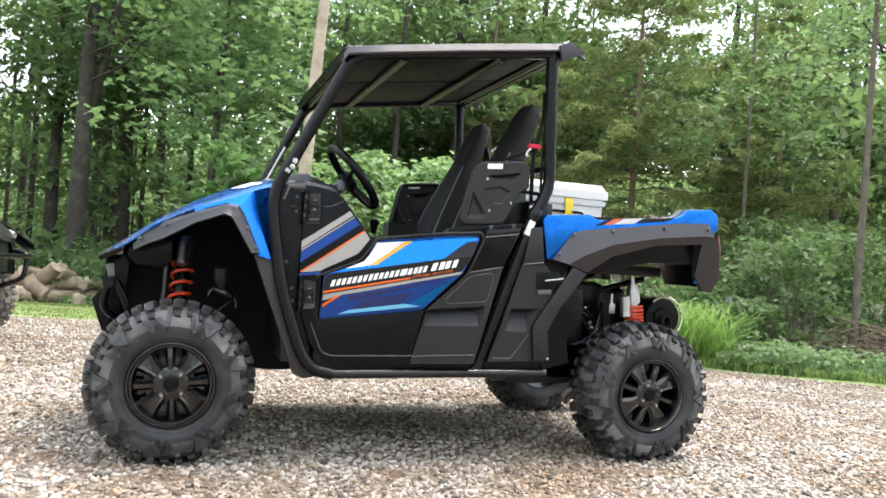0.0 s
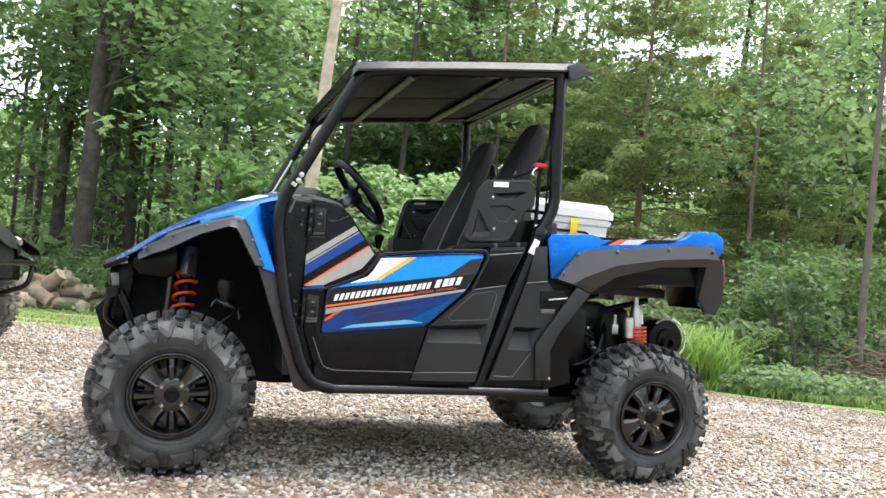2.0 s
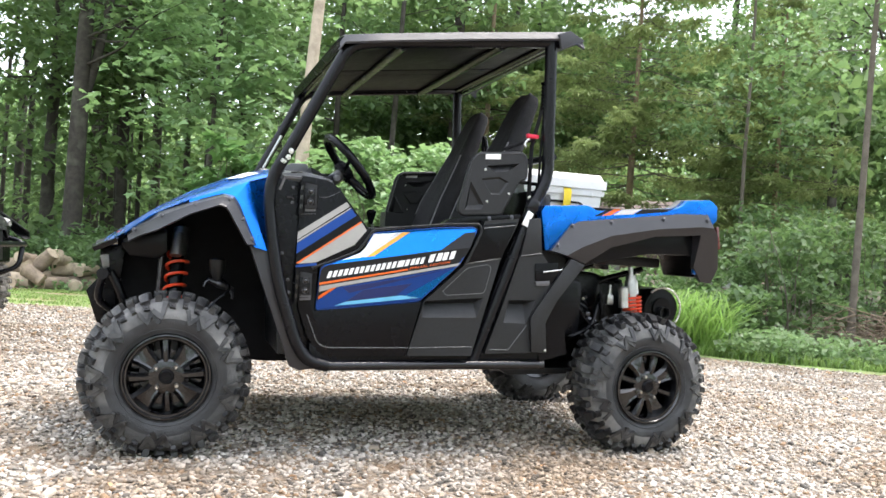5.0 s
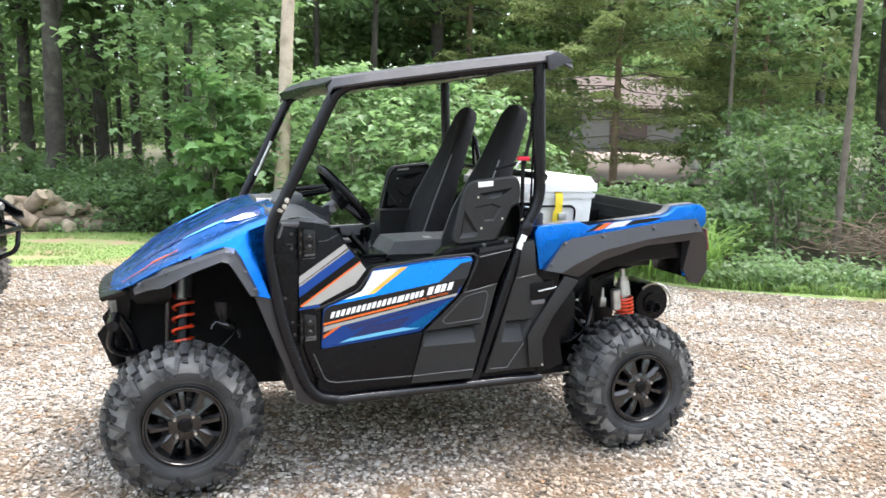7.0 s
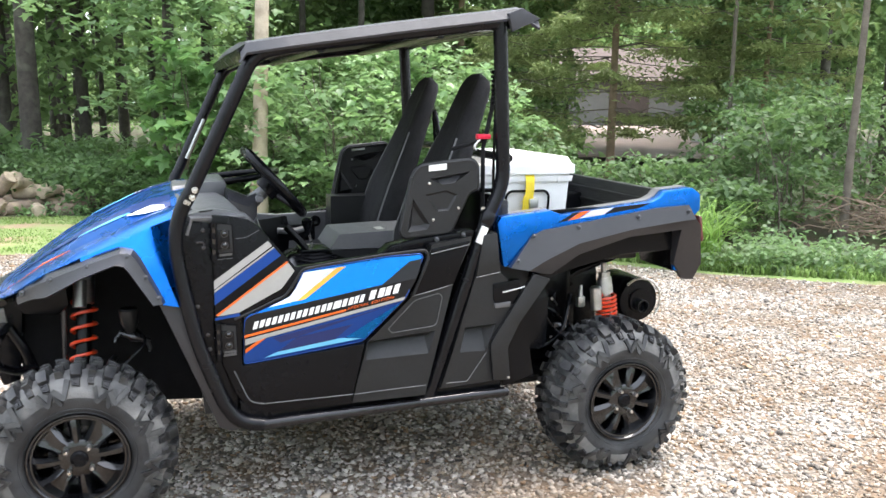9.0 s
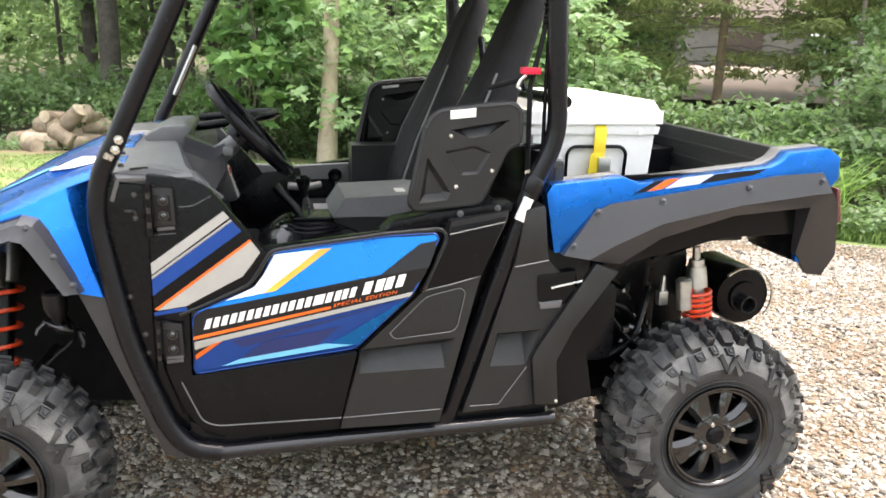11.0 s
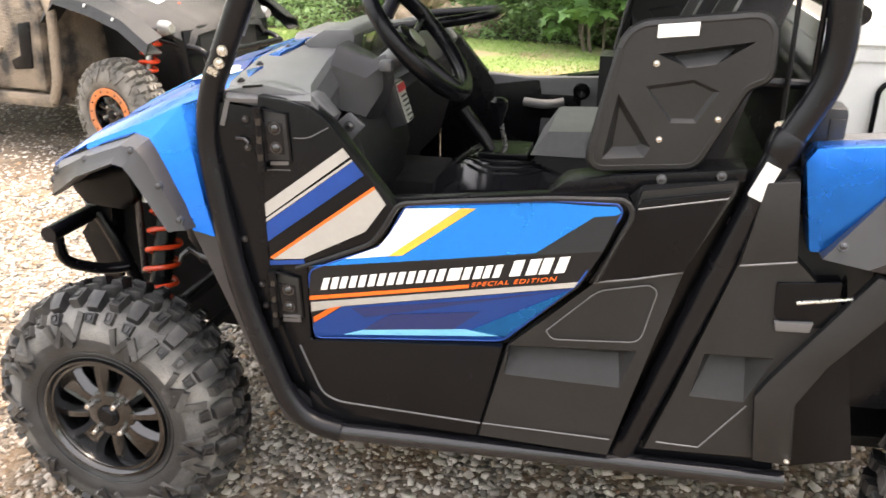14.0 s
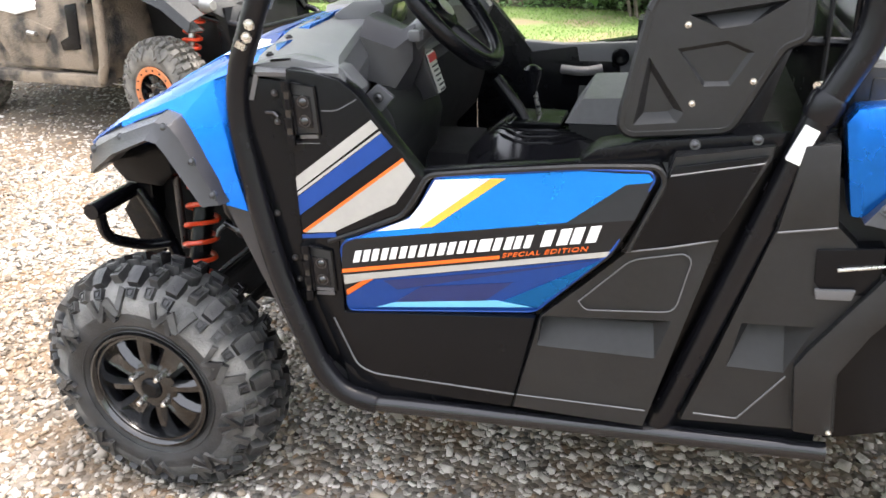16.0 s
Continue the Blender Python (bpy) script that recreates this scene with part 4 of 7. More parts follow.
flares = both("fender_flare", front_flare, FLARE_PLASTIC, utv, "charcoal bolt-on fender flare", smooth=25)
for x, z in ((-0.160, 0.893), (-0.052, 0.958), (0.075, 1.009), (0.205, 1.043), (0.262, 0.966), (0.303, 0.888)):
    y = 0.020 + float(np.interp(x, [-0.19, -0.15, -0.07, 0.06, 0.2], [0.24, 0.18, 0.085, 0.02, 0.0]))
    part("bolt", bolt_head((x, y, z - 0.008), (0, -1, 0.3), 0.009), BOLT, flares[0])
    part("bolt", mirrored(bolt_head((x, y, z - 0.008), (0, -1, 0.3), 0.009)), BOLT, flares[1])
# dark plates laid on the flare paint in the shade of its pockets
for x0, x1 in ((-0.140, -0.080), (-0.040, 0.050), (0.090, 0.180)):
    rows = []
    for x in (x0, x1):
        i = float(np.interp(x, [-0.19, -0.15, -0.07, 0.06, 0.2], [0.24, 0.18, 0.085, 0.02, 0.0]))
        z = float(np.interp(x, [-0.190, -0.149, -0.066, 0.063, 0.187, 0.226], [0.862, 0.912, 0.965, 1.017, 1.058, 1.052]))
        rows.append([(x, i + 0.054, z + 0.0030), (x, i + 0.080, z + 0.0060)])
    for flip, ob in ((lambda b: b, flares[0]), (mirrored, flares[1])):
        part("flare_slot", flip(thick(loft(rows), 0.002)), SMOOTH_BLACK, ob)
both("wing_guard", lambda: slab([(0.300, 0.856), (0.386, 0.842), (0.420, 0.70), (0.52, 0.46), (0.60, 0.385), (0.60, 0.345), (0.545, 0.335), (0.500, 0.352)], lambda x, z: 0.062, 0.10, 0.006), FLARE_PLASTIC, utv, "charcoal plastic guard below the front wing")

# cage, posts and rails
both("front_post", lambda: tube(rounded([(0.434, 0.064, 1.262), (0.382, 0.074, 1.165), (0.365, 0.070, 1.06), (0.387, 0.058, 0.907), (0.430, 0.044, 0.695), (0.520, 0.034, 0.447), (0.575, 0.034, 0.378), (0.66, 0.034, 0.362)], 0.09, 4), 0.0265, 14), TUBE_BLACK, utv)
both("sill_plate", lambda: slab([(0.585, 0.345), (1.64, 0.385), (1.64, 0.47), (1.36, 0.45), (1.00, 0.43), (0.62, 0.43), (0.575, 0.46)], 0.050, 0.085, 0.004), SMOOTH_BLACK, utv)
part("firewall", box((0.515, MIDDLE, 0.74), (0.02, 1.22, 0.64), 0.004), LINER, utv)
both("sill_rail", lambda: tube([(0.62, 0.034, 0.361), (1.20, 0.034, 0.380), (1.662, 0.034, 0.392)], 0.021, 16), RAIL_BLACK, utv, "black tubular sill rail")
pillars = both("roof_pillar", lambda: tube(rounded([(0.425, 0.062, 1.245), (0.66, 0.052, 1.742), (0.80, 0.050, 1.772), (1.598, 0.050, 1.884)], 0.09, 6), 0.0265, 14), TUBE_BLACK, utv, "black tubular roof pillar and side bar")
both("rear_pillar", lambda: tube(rounded([(1.600, 0.050, 1.90), (1.632, 0.055, 1.258), (1.562, 0.044, 1.128), (1.318, 0.052, 0.392)], 0.075, 6), 0.0285, 16), TUBE_BLACK, utv, "black tubular rear pillar")
both("pillar_sleeve", lambda: tube([(1.570, 0.046, 1.145), (1.566, 0.045, 1.138), (1.556, 0.044, 1.108), (1.553, 0.044, 1.101)], [0.030, 0.0335, 0.0335, 0.030], 16), TUBE_BLACK, utv)
for p, flip in ((pillars[0], lambda b: b), (pillars[1], mirrored)):
    for dx, dz in ((0.010, -0.002), (0.000, -0.028)):
        part("pillar_bolt", flip(bolt_head((0.432 + dx, 0.034, 1.262 + dz), (0, -1, 0), 0.0095)), STEEL, p, "bright zinc bolt")
    part("pillar_clip", flip(slab([(0.400, 1.215), (0.420, 1.205), (0.428, 1.218), (0.408, 1.228)], 0.034, 0.045)), STEEL, p)
both("pillar_sticker", lambda: slab([(1.531, 1.097), (1.557, 1.086), (1.531, 1.020), (1.504, 1.032)], 0.0135, 0.026, 0.002), WHITE_VINYL, utv, "blank white sticker")
for x, z in ((0.66, 1.742), (0.90, 1.772), (1.36, 1.836), (1.598, 1.878)):
    part("roof_crossbar", tube([(x, 0.06, z), (x, 2 * MIDDLE - 0.06, z)], 0.022, 14), TUBE_BLACK, utv)
part("rear_crossbar", tube([(1.655, 0.06, 1.36), (1.655, 2 * MIDDLE - 0.06, 1.36)], 0.018, 12), TUBE_BLACK, utv)
both("belt_guard", lambda: tube(rounded([(1.655, 0.46, 1.36), (1.63, 0.50, 1.52), (1.60, 0.60, 1.54), (1.60, 0.70, 1.36)], 0.05), 0.012, 8), TUBE_BLACK, utv)


def roof():
    rows = []
    for x, z in ((0.612, 1.752), (0.632, 1.782), (0.80, 1.812), (1.20, 1.876), (1.62, 1.938), (1.668, 1.946), (1.742, 1.906)):
        side = 0.0 if x < 1.7 else -0.012
        row = [(x, side + 0.006, z - 0.050), (x, side, z - 0.042), (x, side + 0.022, z - 0.008), (x, side + 0.055, z), (x, 0.25, z + 0.008), (x, MIDDLE, z + 0.014)]
        rows.append(row + [(x, 2 * MIDDLE - y, w) for x, y, w in row[-2::-1]])
    return thick(loft(rows), 0.012)


roof_panel = part("roof", roof(), ROOF_GREY, utv, "charcoal moulded hard roof with a rear lip")
both("roof_corner", lambda: slab([(1.612, 1.915), (1.668, 1.938), (1.748, 1.900), (1.630, 1.846)], -0.006, 0.016, 0.004), ROOF_GREY, roof_panel)
both("roof_liner", lambda: box((1.115, 0.375, 1.822), (0.96, 0.68, 0.010), 0.004, Matrix.Rotation(-0.144, 4, "Y")), ROOF_UNDER, roof_panel)
for x0, x1 in ((0.68, 0.86), (0.94, 1.32), (1.40, 1.56)):
    both("liner_panel", lambda: slab([(x0, 1.752 + 0.145 * (x0 - 0.68)), (x1, 1.752 + 0.145 * (x1 - 0.68)), (x1, 1.766 + 0.145 * (x1 - 0.68)), (x0, 1.766 + 0.145 * (x0 - 0.68))], 0.14, 0.60, 0.006), ROOF_UNDER, roof_panel)
part("front_roof_edge", slab([(0.600, 1.752), (0.632, 1.774), (0.650, 1.752), (0.620, 1.715)], 0.02, 2 * MIDDLE - 0.02, 0.006), SMOOTH_BLACK, roof_panel)
part("rear_roof_edge", slab([(1.60, 1.902), (1.66, 1.910), (1.66, 1.862), (1.62, 1.855)], 0.03, 2 * MIDDLE - 0.03, 0.006), SMOOTH_BLACK, roof_panel)

# doors and side panels
DOOR = [(0.497, 1.165), (0.560, 1.160), (0.625, 1.147), (0.663, 1.120), (0.703, 1.071), (0.754, 1.008), (0.797, 0.958), (0.812, 0.945), (0.786, 0.886), (0.763, 0.858), (0.635, 0.802), (0.592, 0.786),
        (0.588, 0.594), (1.050, 0.657), (0.994, 0.416), (0.66, 0.402), (0.612, 0.418), (0.565, 0.480), (0.520, 0.600), (0.495, 0.760)]
BACKING = [(0.60, 0.80), (0.797, 0.958), (0.934, 0.976), (1.142, 1.005), (1.284, 1.016), (1.298, 0.988), (1.236, 0.840), (1.054, 0.650), (0.60, 0.59)]
door = part("front_door", slab(DOOR, above_door(0), lambda x, z: door_y(x) + 0.045, 0.006), SMOOTH_BLACK, utv, "black half door with blue, grey and orange graphics")
part("door_backing", slab(BACKING, lambda x, z: door_y(x) + 0.030, lambda x, z: door_y(x) + 0.060, 0.004), SMOOTH_BLACK, door)
far_door = part("front_door", mirrored(slab(DOOR, above_door(0), lambda x, z: door_y(x) + 0.045, 0.006)), SMOOTH_BLACK, utv)
part("door_backing", mirrored(slab(BACKING, lambda x, z: door_y(x) - 0.005, lambda x, z: door_y(x) + 0.060, 0.004)), SMOOTH_BLACK, far_door)
panel = part("door_panel", slab([(0.600, 0.787), (1.246, 0.9098), (1.203, 0.8257), (0.597, 0.689)], above_door(0.012), above_door(-0.03), 0.0), CHARCOAL_VINYL, door, "raised graphic panel of the door")
part("panel_top", slab([(0.600, 0.787), (0.637, 0.796), (0.768, 0.852), (0.790, 0.879), (0.821, 0.943), (0.934, 0.961), (1.139, 0.991), (1.269, 1.000), (1.279, 0.987), (1.246, 0.9098)], above_door(0.012), lambda x, z: door_y(x) + 0.04, 0.0), CHARCOAL_VINYL, panel)
part("panel_bottom", slab([(0.597, 0.689), (1.203, 0.8257), (1.046, 0.660), (0.595, 0.595)], above_door(0.012), lambda x, z: door_y(x) + 0.04, 0.0), CHARCOAL_VINYL, panel)


def trim(points, width, d, owner, mat, name="trim_line"):
    """A narrow raised line along a side panel."""
    return part(name, tube([(v.x, above_door(d)(v.x, v.y), v.y) for v in rounded([Vector((x, z, 0)) for x, z in points], 0.02, 3)], width, 6), mat, owner)


def decal(name, outline, mat, owner=None, d=0.0135, label=""):
    return part(name, slab(outline, above_door(d + 0.0012), above_door(d - 0.003)), mat, owner or panel, label, smooth=0)


trim([(0.934, 0.961), (0.821, 0.943), (0.790, 0.879), (0.768, 0.852), (0.637, 0.796), (0.600, 0.779), (0.595, 0.595), (1.046, 0.660), (1.205, 0.838), (1.279, 0.987), (1.269, 1.000), (1.139, 0.991), (0.934, 0.961)], 0.0022, 0.012, panel, DEEP_BLUE)
trim([(0.565, 0.775), (0.640, 0.806), (0.755, 0.860), (0.792, 0.915), (0.815, 0.957), (0.934, 0.976), (1.142, 1.005), (1.284, 1.017), (1.299, 0.988), (1.236, 0.840)], 0.006, 0.002, door, BLACK_PLASTIC, "door_rim")
decal("stripe", [(0.497, 0.923), (0.693, 1.067), (0.708, 1.049), (0.497, 0.891)], SILVER, door, 0.001, "silver grey stripe")
decal("stripe", [(0.497, 0.887), (0.711, 1.044), (0.715, 1.041), (0.497, 0.879)], SILVER, door, 0.001)
decal("stripe", [(0.497, 0.877), (0.715, 1.040), (0.739, 1.012), (0.497, 0.832)], DEEP_BLUE, door, 0.001, "deep blue stripe")
decal("stripe", [(0.499, 0.793), (0.760, 0.989), (0.764, 0.984), (0.506, 0.790)], ORANGE, door, 0.001, "orange stripe")
decal("stripe", [(0.506, 0.789), (0.764, 0.984), (0.787, 0.952), (0.738, 0.885), (0.595, 0.808), (0.584, 0.801)], SILVER, door, 0.001, "silver grey stripe")
decal("stripe", [(0.497, 0.784), (0.584, 0.799), (0.586, 0.788), (0.497, 0.774)], DEEP_BLUE, door, 0.001, "deep blue stripe")
decal("stripe", [(0.610, 0.790), (0.640, 0.799), (0.768, 0.854), (0.790, 0.882), (0.822, 0.942), (0.900, 0.954), (1.135, 0.988), (1.113, 0.889), (0.910, 0.848), (0.780, 0.8225)], MID_BLUE, panel, 0.012, "bright blue field")
decal("stripe", [(1.135, 0.988), (1.222, 0.992), (1.266, 0.996), (1.275, 0.986), (1.267, 0.980), (1.224, 0.972), (1.113, 0.889)], MID_BLUE, panel, 0.012)
decal("stripe", [(0.690, 0.818), (0.768, 0.854), (0.792, 0.884), (0.824, 0.939), (0.927, 0.952), (0.770, 0.834)], WHITE_VINYL, panel, 0.0132, "white flash")
decal("stripe", [(0.772, 0.835), (0.929, 0.952), (0.948, 0.955), (0.792, 0.838)], PALE_GREY, panel, 0.0132)
decal("stripe", [(0.792, 0.838), (0.950, 0.955), (0.981, 0.958), (0.824, 0.844)], YELLOW_VINYL, panel, 0.0132, "amber flash")
decal("stripe", [(0.599, 0.715), (0.974, 0.799), (0.974, 0.792), (0.598, 0.706)], ORANGE, panel, 0.0132, "orange line")
decal("stripe", [(0.601, 0.700), (1.202, 0.838), (1.195, 0.826), (0.677, 0.702), (0.644, 0.690), (0.600, 0.675)], SILVER, panel, 0.0132, "silver grey line")
decal("stripe", [(0.601, 0.643), (0.601, 0.658), (0.647, 0.692), (0.677, 0.702)], ORANGE, panel, 0.0132, "orange chevron")
decal("stripe", [(0.598, 0.640), (0.678, 0.700), (1.194, 0.823), (1.046, 0.663), (0.597, 0.600)], DEEP_BLUE, panel, 0.012, "deep blue lower field")
decal("stripe", [(0.730, 0.678), (1.190, 0.820), (0.960, 0.757), (0.700, 0.700)], NAVY, panel, 0.0132)
decal("stripe", [(0.720, 0.640), (0.790, 0.695), (1.000, 0.735), (0.935, 0.676)], NAVY, panel, 0.0132)
decal("stripe", [(0.975, 0.680), (1.185, 0.816), (1.050, 0.672)], MID_BLUE, panel, 0.0132)
decal("stripe", [(0.671, 0.618), (0.721, 0.640), (0.960, 0.680), (1.040, 0.673)], SKY_BLUE, panel, 0.0132, "light blue flash")
# the maker's lettering, as plain slanted marks
slope = 0.219
for x, wide, tall in [(0.628 + 0.0455 * i, 0.0385 if i not in (7,) else 0.014, 0.029) for i in range(7)] + [(0.940, 0.012, 0.029), (0.958, 0.040, 0.029), (1.003, 0.036, 0.029), (1.060, 0.056, 0.036), (1.121, 0.052, 0.036)]:
    z = 0.7355 + slope * (x - 0.626)
    lean = 0.30 * tall
    for at, w in ((x, wide * 0.40), (x + wide * 0.60, wide * 0.40)) if wide > 0.02 else ((x, wide),):
        foot = z + slope * (at - x)
        decal("letter_mark", [(at, foot), (at + w, foot + slope * w), (at + w + lean, foot + tall + slope * w), (at + lean, foot + tall)], WHITE_VINYL, panel, 0.0132)


def written(text, size, depth=0.0006):
    """Letters as a mesh, lying in x and y."""
    curve = bpy.data.curves.new("writing", "FONT")
    curve.body, curve.size, curve.extrude, curve.shear, curve.space_character = text, size, depth, 0.25, 1.15
    holder = bpy.data.objects.new("writing", curve)
    scene.collection.objects.link(holder)
    bpy.context.view_layer.update()
    me = bpy.data.meshes.new_from_object(holder.evaluated_get(bpy.context.evaluated_depsgraph_get()))
    bpy.data.objects.remove(holder)
    bm = bmesh.new()
    bm.from_mesh(me)
    return bm


words = written("SPECIAL EDITION", 0.0145)
wide = max(v.co.x for v in words.verts)
for v in words.verts:
    x = 0.979 + v.co.x / wide * 0.180
    z = 0.7955 + slope * (x - 0.979) + v.co.y * 0.95
    v.co = (x, door_y(x) - 0.0145 - v.co.z, z)
part("lettering", words, ORANGE, panel, "orange slanted lettering reading SPECIAL EDITION", smooth=0)
trim([(0.559, 0.576), (0.611, 0.454), (0.652, 0.439), (1.003, 0.454)], 0.0022, 0.0005, door, GREY_PLASTIC)


def add_hinge(x, z, tall):
    y = door_y(x)
    plate = part("hinge", slab([(x - 0.028, z + tall / 2 + 0.008), (x + 0.030, z + tall / 2), (x + 0.034, z - tall / 2 + 0.016), (x - 0.030, z - tall / 2 + 0.010)], above_door(0.006), above_door(0), 0.003), BLACK_PLASTIC, door)
    part("hinge_rim", tube([Vector((a, y - 0.007, b)) for a, b in ((x - 0.026, z + tall / 2 + 0.007), (x + 0.030, z + tall / 2), (x + 0.034, z - tall / 2 + 0.016), (x - 0.022, z - tall / 2 + 0.012))], 0.0032, 8, closed=True), SMOOTH_BLACK, plate)
    part("hinge_barrel", tube([(x - 0.034, y - 0.006, z + tall * 0.60), (x - 0.036, y - 0.006, z - tall * 0.60)], 0.009, 10), RIM_BLACK, plate)
    part("hinge_leaf", slab([(x - 0.026, z + tall * 0.34), (x + 0.020, z + tall * 0.32), (x + 0.022, z - tall * 0.26), (x - 0.026, z - tall * 0.26)], above_door(0.0085), above_door(0.004), 0.002), TUBE_BLACK, plate)
    for dz in (0.026, -0.016):
        part("hinge_washer", tube([(x + 0.003, y - 0.008, z + dz), (x + 0.003, y - 0.0105, z + dz)], 0.0135, 16), BOLT, plate)
        part("hinge_bolt", lathe([(0.0, -0.007), (0.005, -0.0062), (0.0092, -0.003), (0.0105, 0.0), (0.0105, 0.003)], (x + 0.003, y - 0.0105, z + dz), "y", 16), RIM_BLACK, plate)
    for dz in (0.50, 0.17, -0.17, -0.50):
        part("hinge_knuckle", tube([(x - 0.035, y - 0.007, z + dz * tall + 0.011), (x - 0.035, y - 0.007, z + dz * tall - 0.011)], 0.0118, 10), SMOOTH_BLACK, plate)
    part("hinge_step", slab([(x - 0.014, z - tall / 2 + 0.020), (x + 0.028, z - tall / 2 + 0.024), (x + 0.029, z - tall / 2 + 0.004), (x - 0.018, z - tall / 2)], above_door(0.016), above_door(0.004), 0.004), GREY_PLASTIC, plate)


# door creases drawn as paler lines, their highlights put into the colour
trim([(0.566, 1.006), (0.530, 1.004), (0.505, 1.000)], 0.0012, 0.0005, door, GREY_PLASTIC, "door_crease")
trim([(0.578, 1.079), (0.612, 1.080), (0.662, 1.108)], 0.0012, 0.0005, door, GREY_PLASTIC, "door_crease")
add_hinge(0.536, 1.072, 0.118)
add_hinge(0.540, 0.694, 0.118)
both("hinge_post", lambda: slab([(0.405, 1.145), (0.497, 1.135), (0.492, 0.76), (0.512, 0.62), (0.56, 0.47), (0.54, 0.44), (0.42, 0.72), (0.385, 0.90), (0.38, 1.05)], lambda x, z: 0.066, 0.09, 0.004), SMOOTH_BLACK, utv)
for x, z in ((0.465, 1.111), (0.465, 1.048), (0.470, 0.72), (0.475, 0.665), (0.437, 0.83)):
    part("post_bolt", bolt_head((x, 0.065, z), (0, -1, 0), 0.006), BOLT, utv)
part("post_bracket", tube([(0.440, 0.062, 1.068), (0.462, 0.058, 1.069), (0.470, 0.058, 1.060)], 0.0035, 6), BOLT, utv)



def pressed(outline, recesses, front, back):
    """A moulded panel with pressed-in recesses. recesses: (rim clockwise from the upper left, a floor of as many corners or the two deep corners below a rim of four, depth)."""
    bm = bmesh.new()
    f = front if callable(front) else (lambda x, z: front)
    b = back if callable(back) else (lambda x, z: back)

    def fine(points):
        out = []
        for (x0, z0), (x1, z1) in zip(points, points[1:] + points[:1]):
            n = max(1, round(math.hypot(x1 - x0, z1 - z0) / 0.12))
            out += [(x0 + (x1 - x0) * i / n, z0 + (z1 - z0) * i / n) for i in range(n)]
        return out

    near = [bm.verts.new((x, f(x, z), z)) for x, z in fine(outline)]
    edges = [bm.edges.new((near[i], near[(i + 1) % len(near)])) for i in range(len(near))]
    lip = [bm.verts.new((x + (sum(p[0] for p in outline) / len(outline) - x) * -0.012, f(x, z) + 0.005, z)) for x, z in fine(outline)]
    far = [bm.verts.new((x, b(x, z), z)) for x, z in fine(outline)]
    for rim, deep, depth in recesses:
        r = [bm.verts.new((x, f(x, z), z)) for x, z in rim]
        edges += [bm.edges.new((r[i], r[(i + 1) % len(r)])) for i in range(len(r))]
        d = [bm.verts.new((x, f(x, z) + depth, z)) for x, z in deep]
        if len(d) == len(r):
            for i in range(len(r)):
                j = (i + 1) % len(r)
                bm.faces.new((r[i], r[j], d[j], d[i]))
            bm.faces.new(d)
            continue
        for face in ((r[0], r[1], d[1], d[0]), (d[0], d[1], r[2], r[3]), (r[0], d[0], r[3]), (r[1], r[2], d[1])):
            bm.faces.new(face)
    bmesh.ops.triangle_fill(bm, edges=edges, use_beauty=True)
    for a, c in ((near, lip), (lip, far)):
        for i in range(len(a)):
            j = (i + 1) % len(a)
            bm.faces.new((a[i], a[j], c[j], c[i]))
    return bm


MID_DOOR = [(1.300, 0.992), (1.312, 1.034), (1.484, 1.056), (1.480, 1.030), (1.404, 0.872), (1.288, 0.430), (1.000, 0.418), (1.060, 0.656), (1.238, 0.838)]


def mid_panel():
    return pressed(MID_DOOR, [([(1.062, 0.662), (1.330, 0.690), (1.302, 0.600), (1.054, 0.588)], [(1.063, 0.648), (1.294, 0.664)], 0.036)], above_door(-0.004), lambda x, z: door_y(x) + 0.05)


rear_door = part("rear_panel", mid_panel(), BLACK_PLASTIC, utv, "black grained lower side panel with moulded recesses", smooth=20)
part("rear_panel", mirrored(mid_panel()), BLACK_PLASTIC, utv, smooth=20)
trim([(1.141, 0.710), (1.245, 0.820), (1.343, 0.840), (1.359, 0.826), (1.334, 0.711), (1.154, 0.692), (1.141, 0.710)], 0.0016, -0.0035, rear_door, GREY_PLASTIC)
part("panel_step", slab([(1.222, 0.834), (1.300, 0.992), (1.312, 1.018), (1.476, 1.040), (1.404, 0.873)], lambda x, z: door_y(x) - 0.004, above_door(-0.02), 0.0025), SMOOTH_BLACK, rear_door, "smooth upper half of the panel")
# paler line paints the highlight on the edge of the upper half
trim([(1.232, 0.836), (1.330, 0.856), (1.402, 0.871)], 0.0022, 0.0, rear_door, GREY_PLASTIC)
trim([(1.008, 0.452), (1.150, 0.462), (1.290, 0.470)], 0.0018, -0.0035, rear_door, GREY_PLASTIC)
# up-facing facet: its brighter look is put into a paler grey
part("facet", thick(loft([[(1.306, door_y(1.306) - 0.006, 1.000), (1.470, door_y(1.47) - 0.006, 1.026)], [(1.310, door_y(1.31) + 0.016, 1.024), (1.480, door_y(1.48) + 0.016, 1.048)]]), 0.004), GREY_PLASTIC, rear_door)
ledge = part("sill_top", slab([(1.120, 0.995), (1.16, 1.030), (1.26, 1.050), (1.50, 1.078), (1.50, 1.052), (1.31, 1.030), (1.290, 1.010)], 0.03, 0.12, 0.006), SMOOTH_BLACK, utv)
for x, z in ((1.345, 1.052), (1.455, 1.066)):
    part("ledge_bolt", bolt_head((x, 0.03, z - 0.004), (0, -1, 0.2), 0.008), BOLT, ledge)
both("pillar_channel", lambda: slab([(1.250, 0.425), (1.420, 0.430), (1.560, 0.900), (1.600, 1.075), (1.440, 1.055), (1.380, 0.870)], 0.082, 0.094, 0.002), SMOOTH_BLACK, utv)
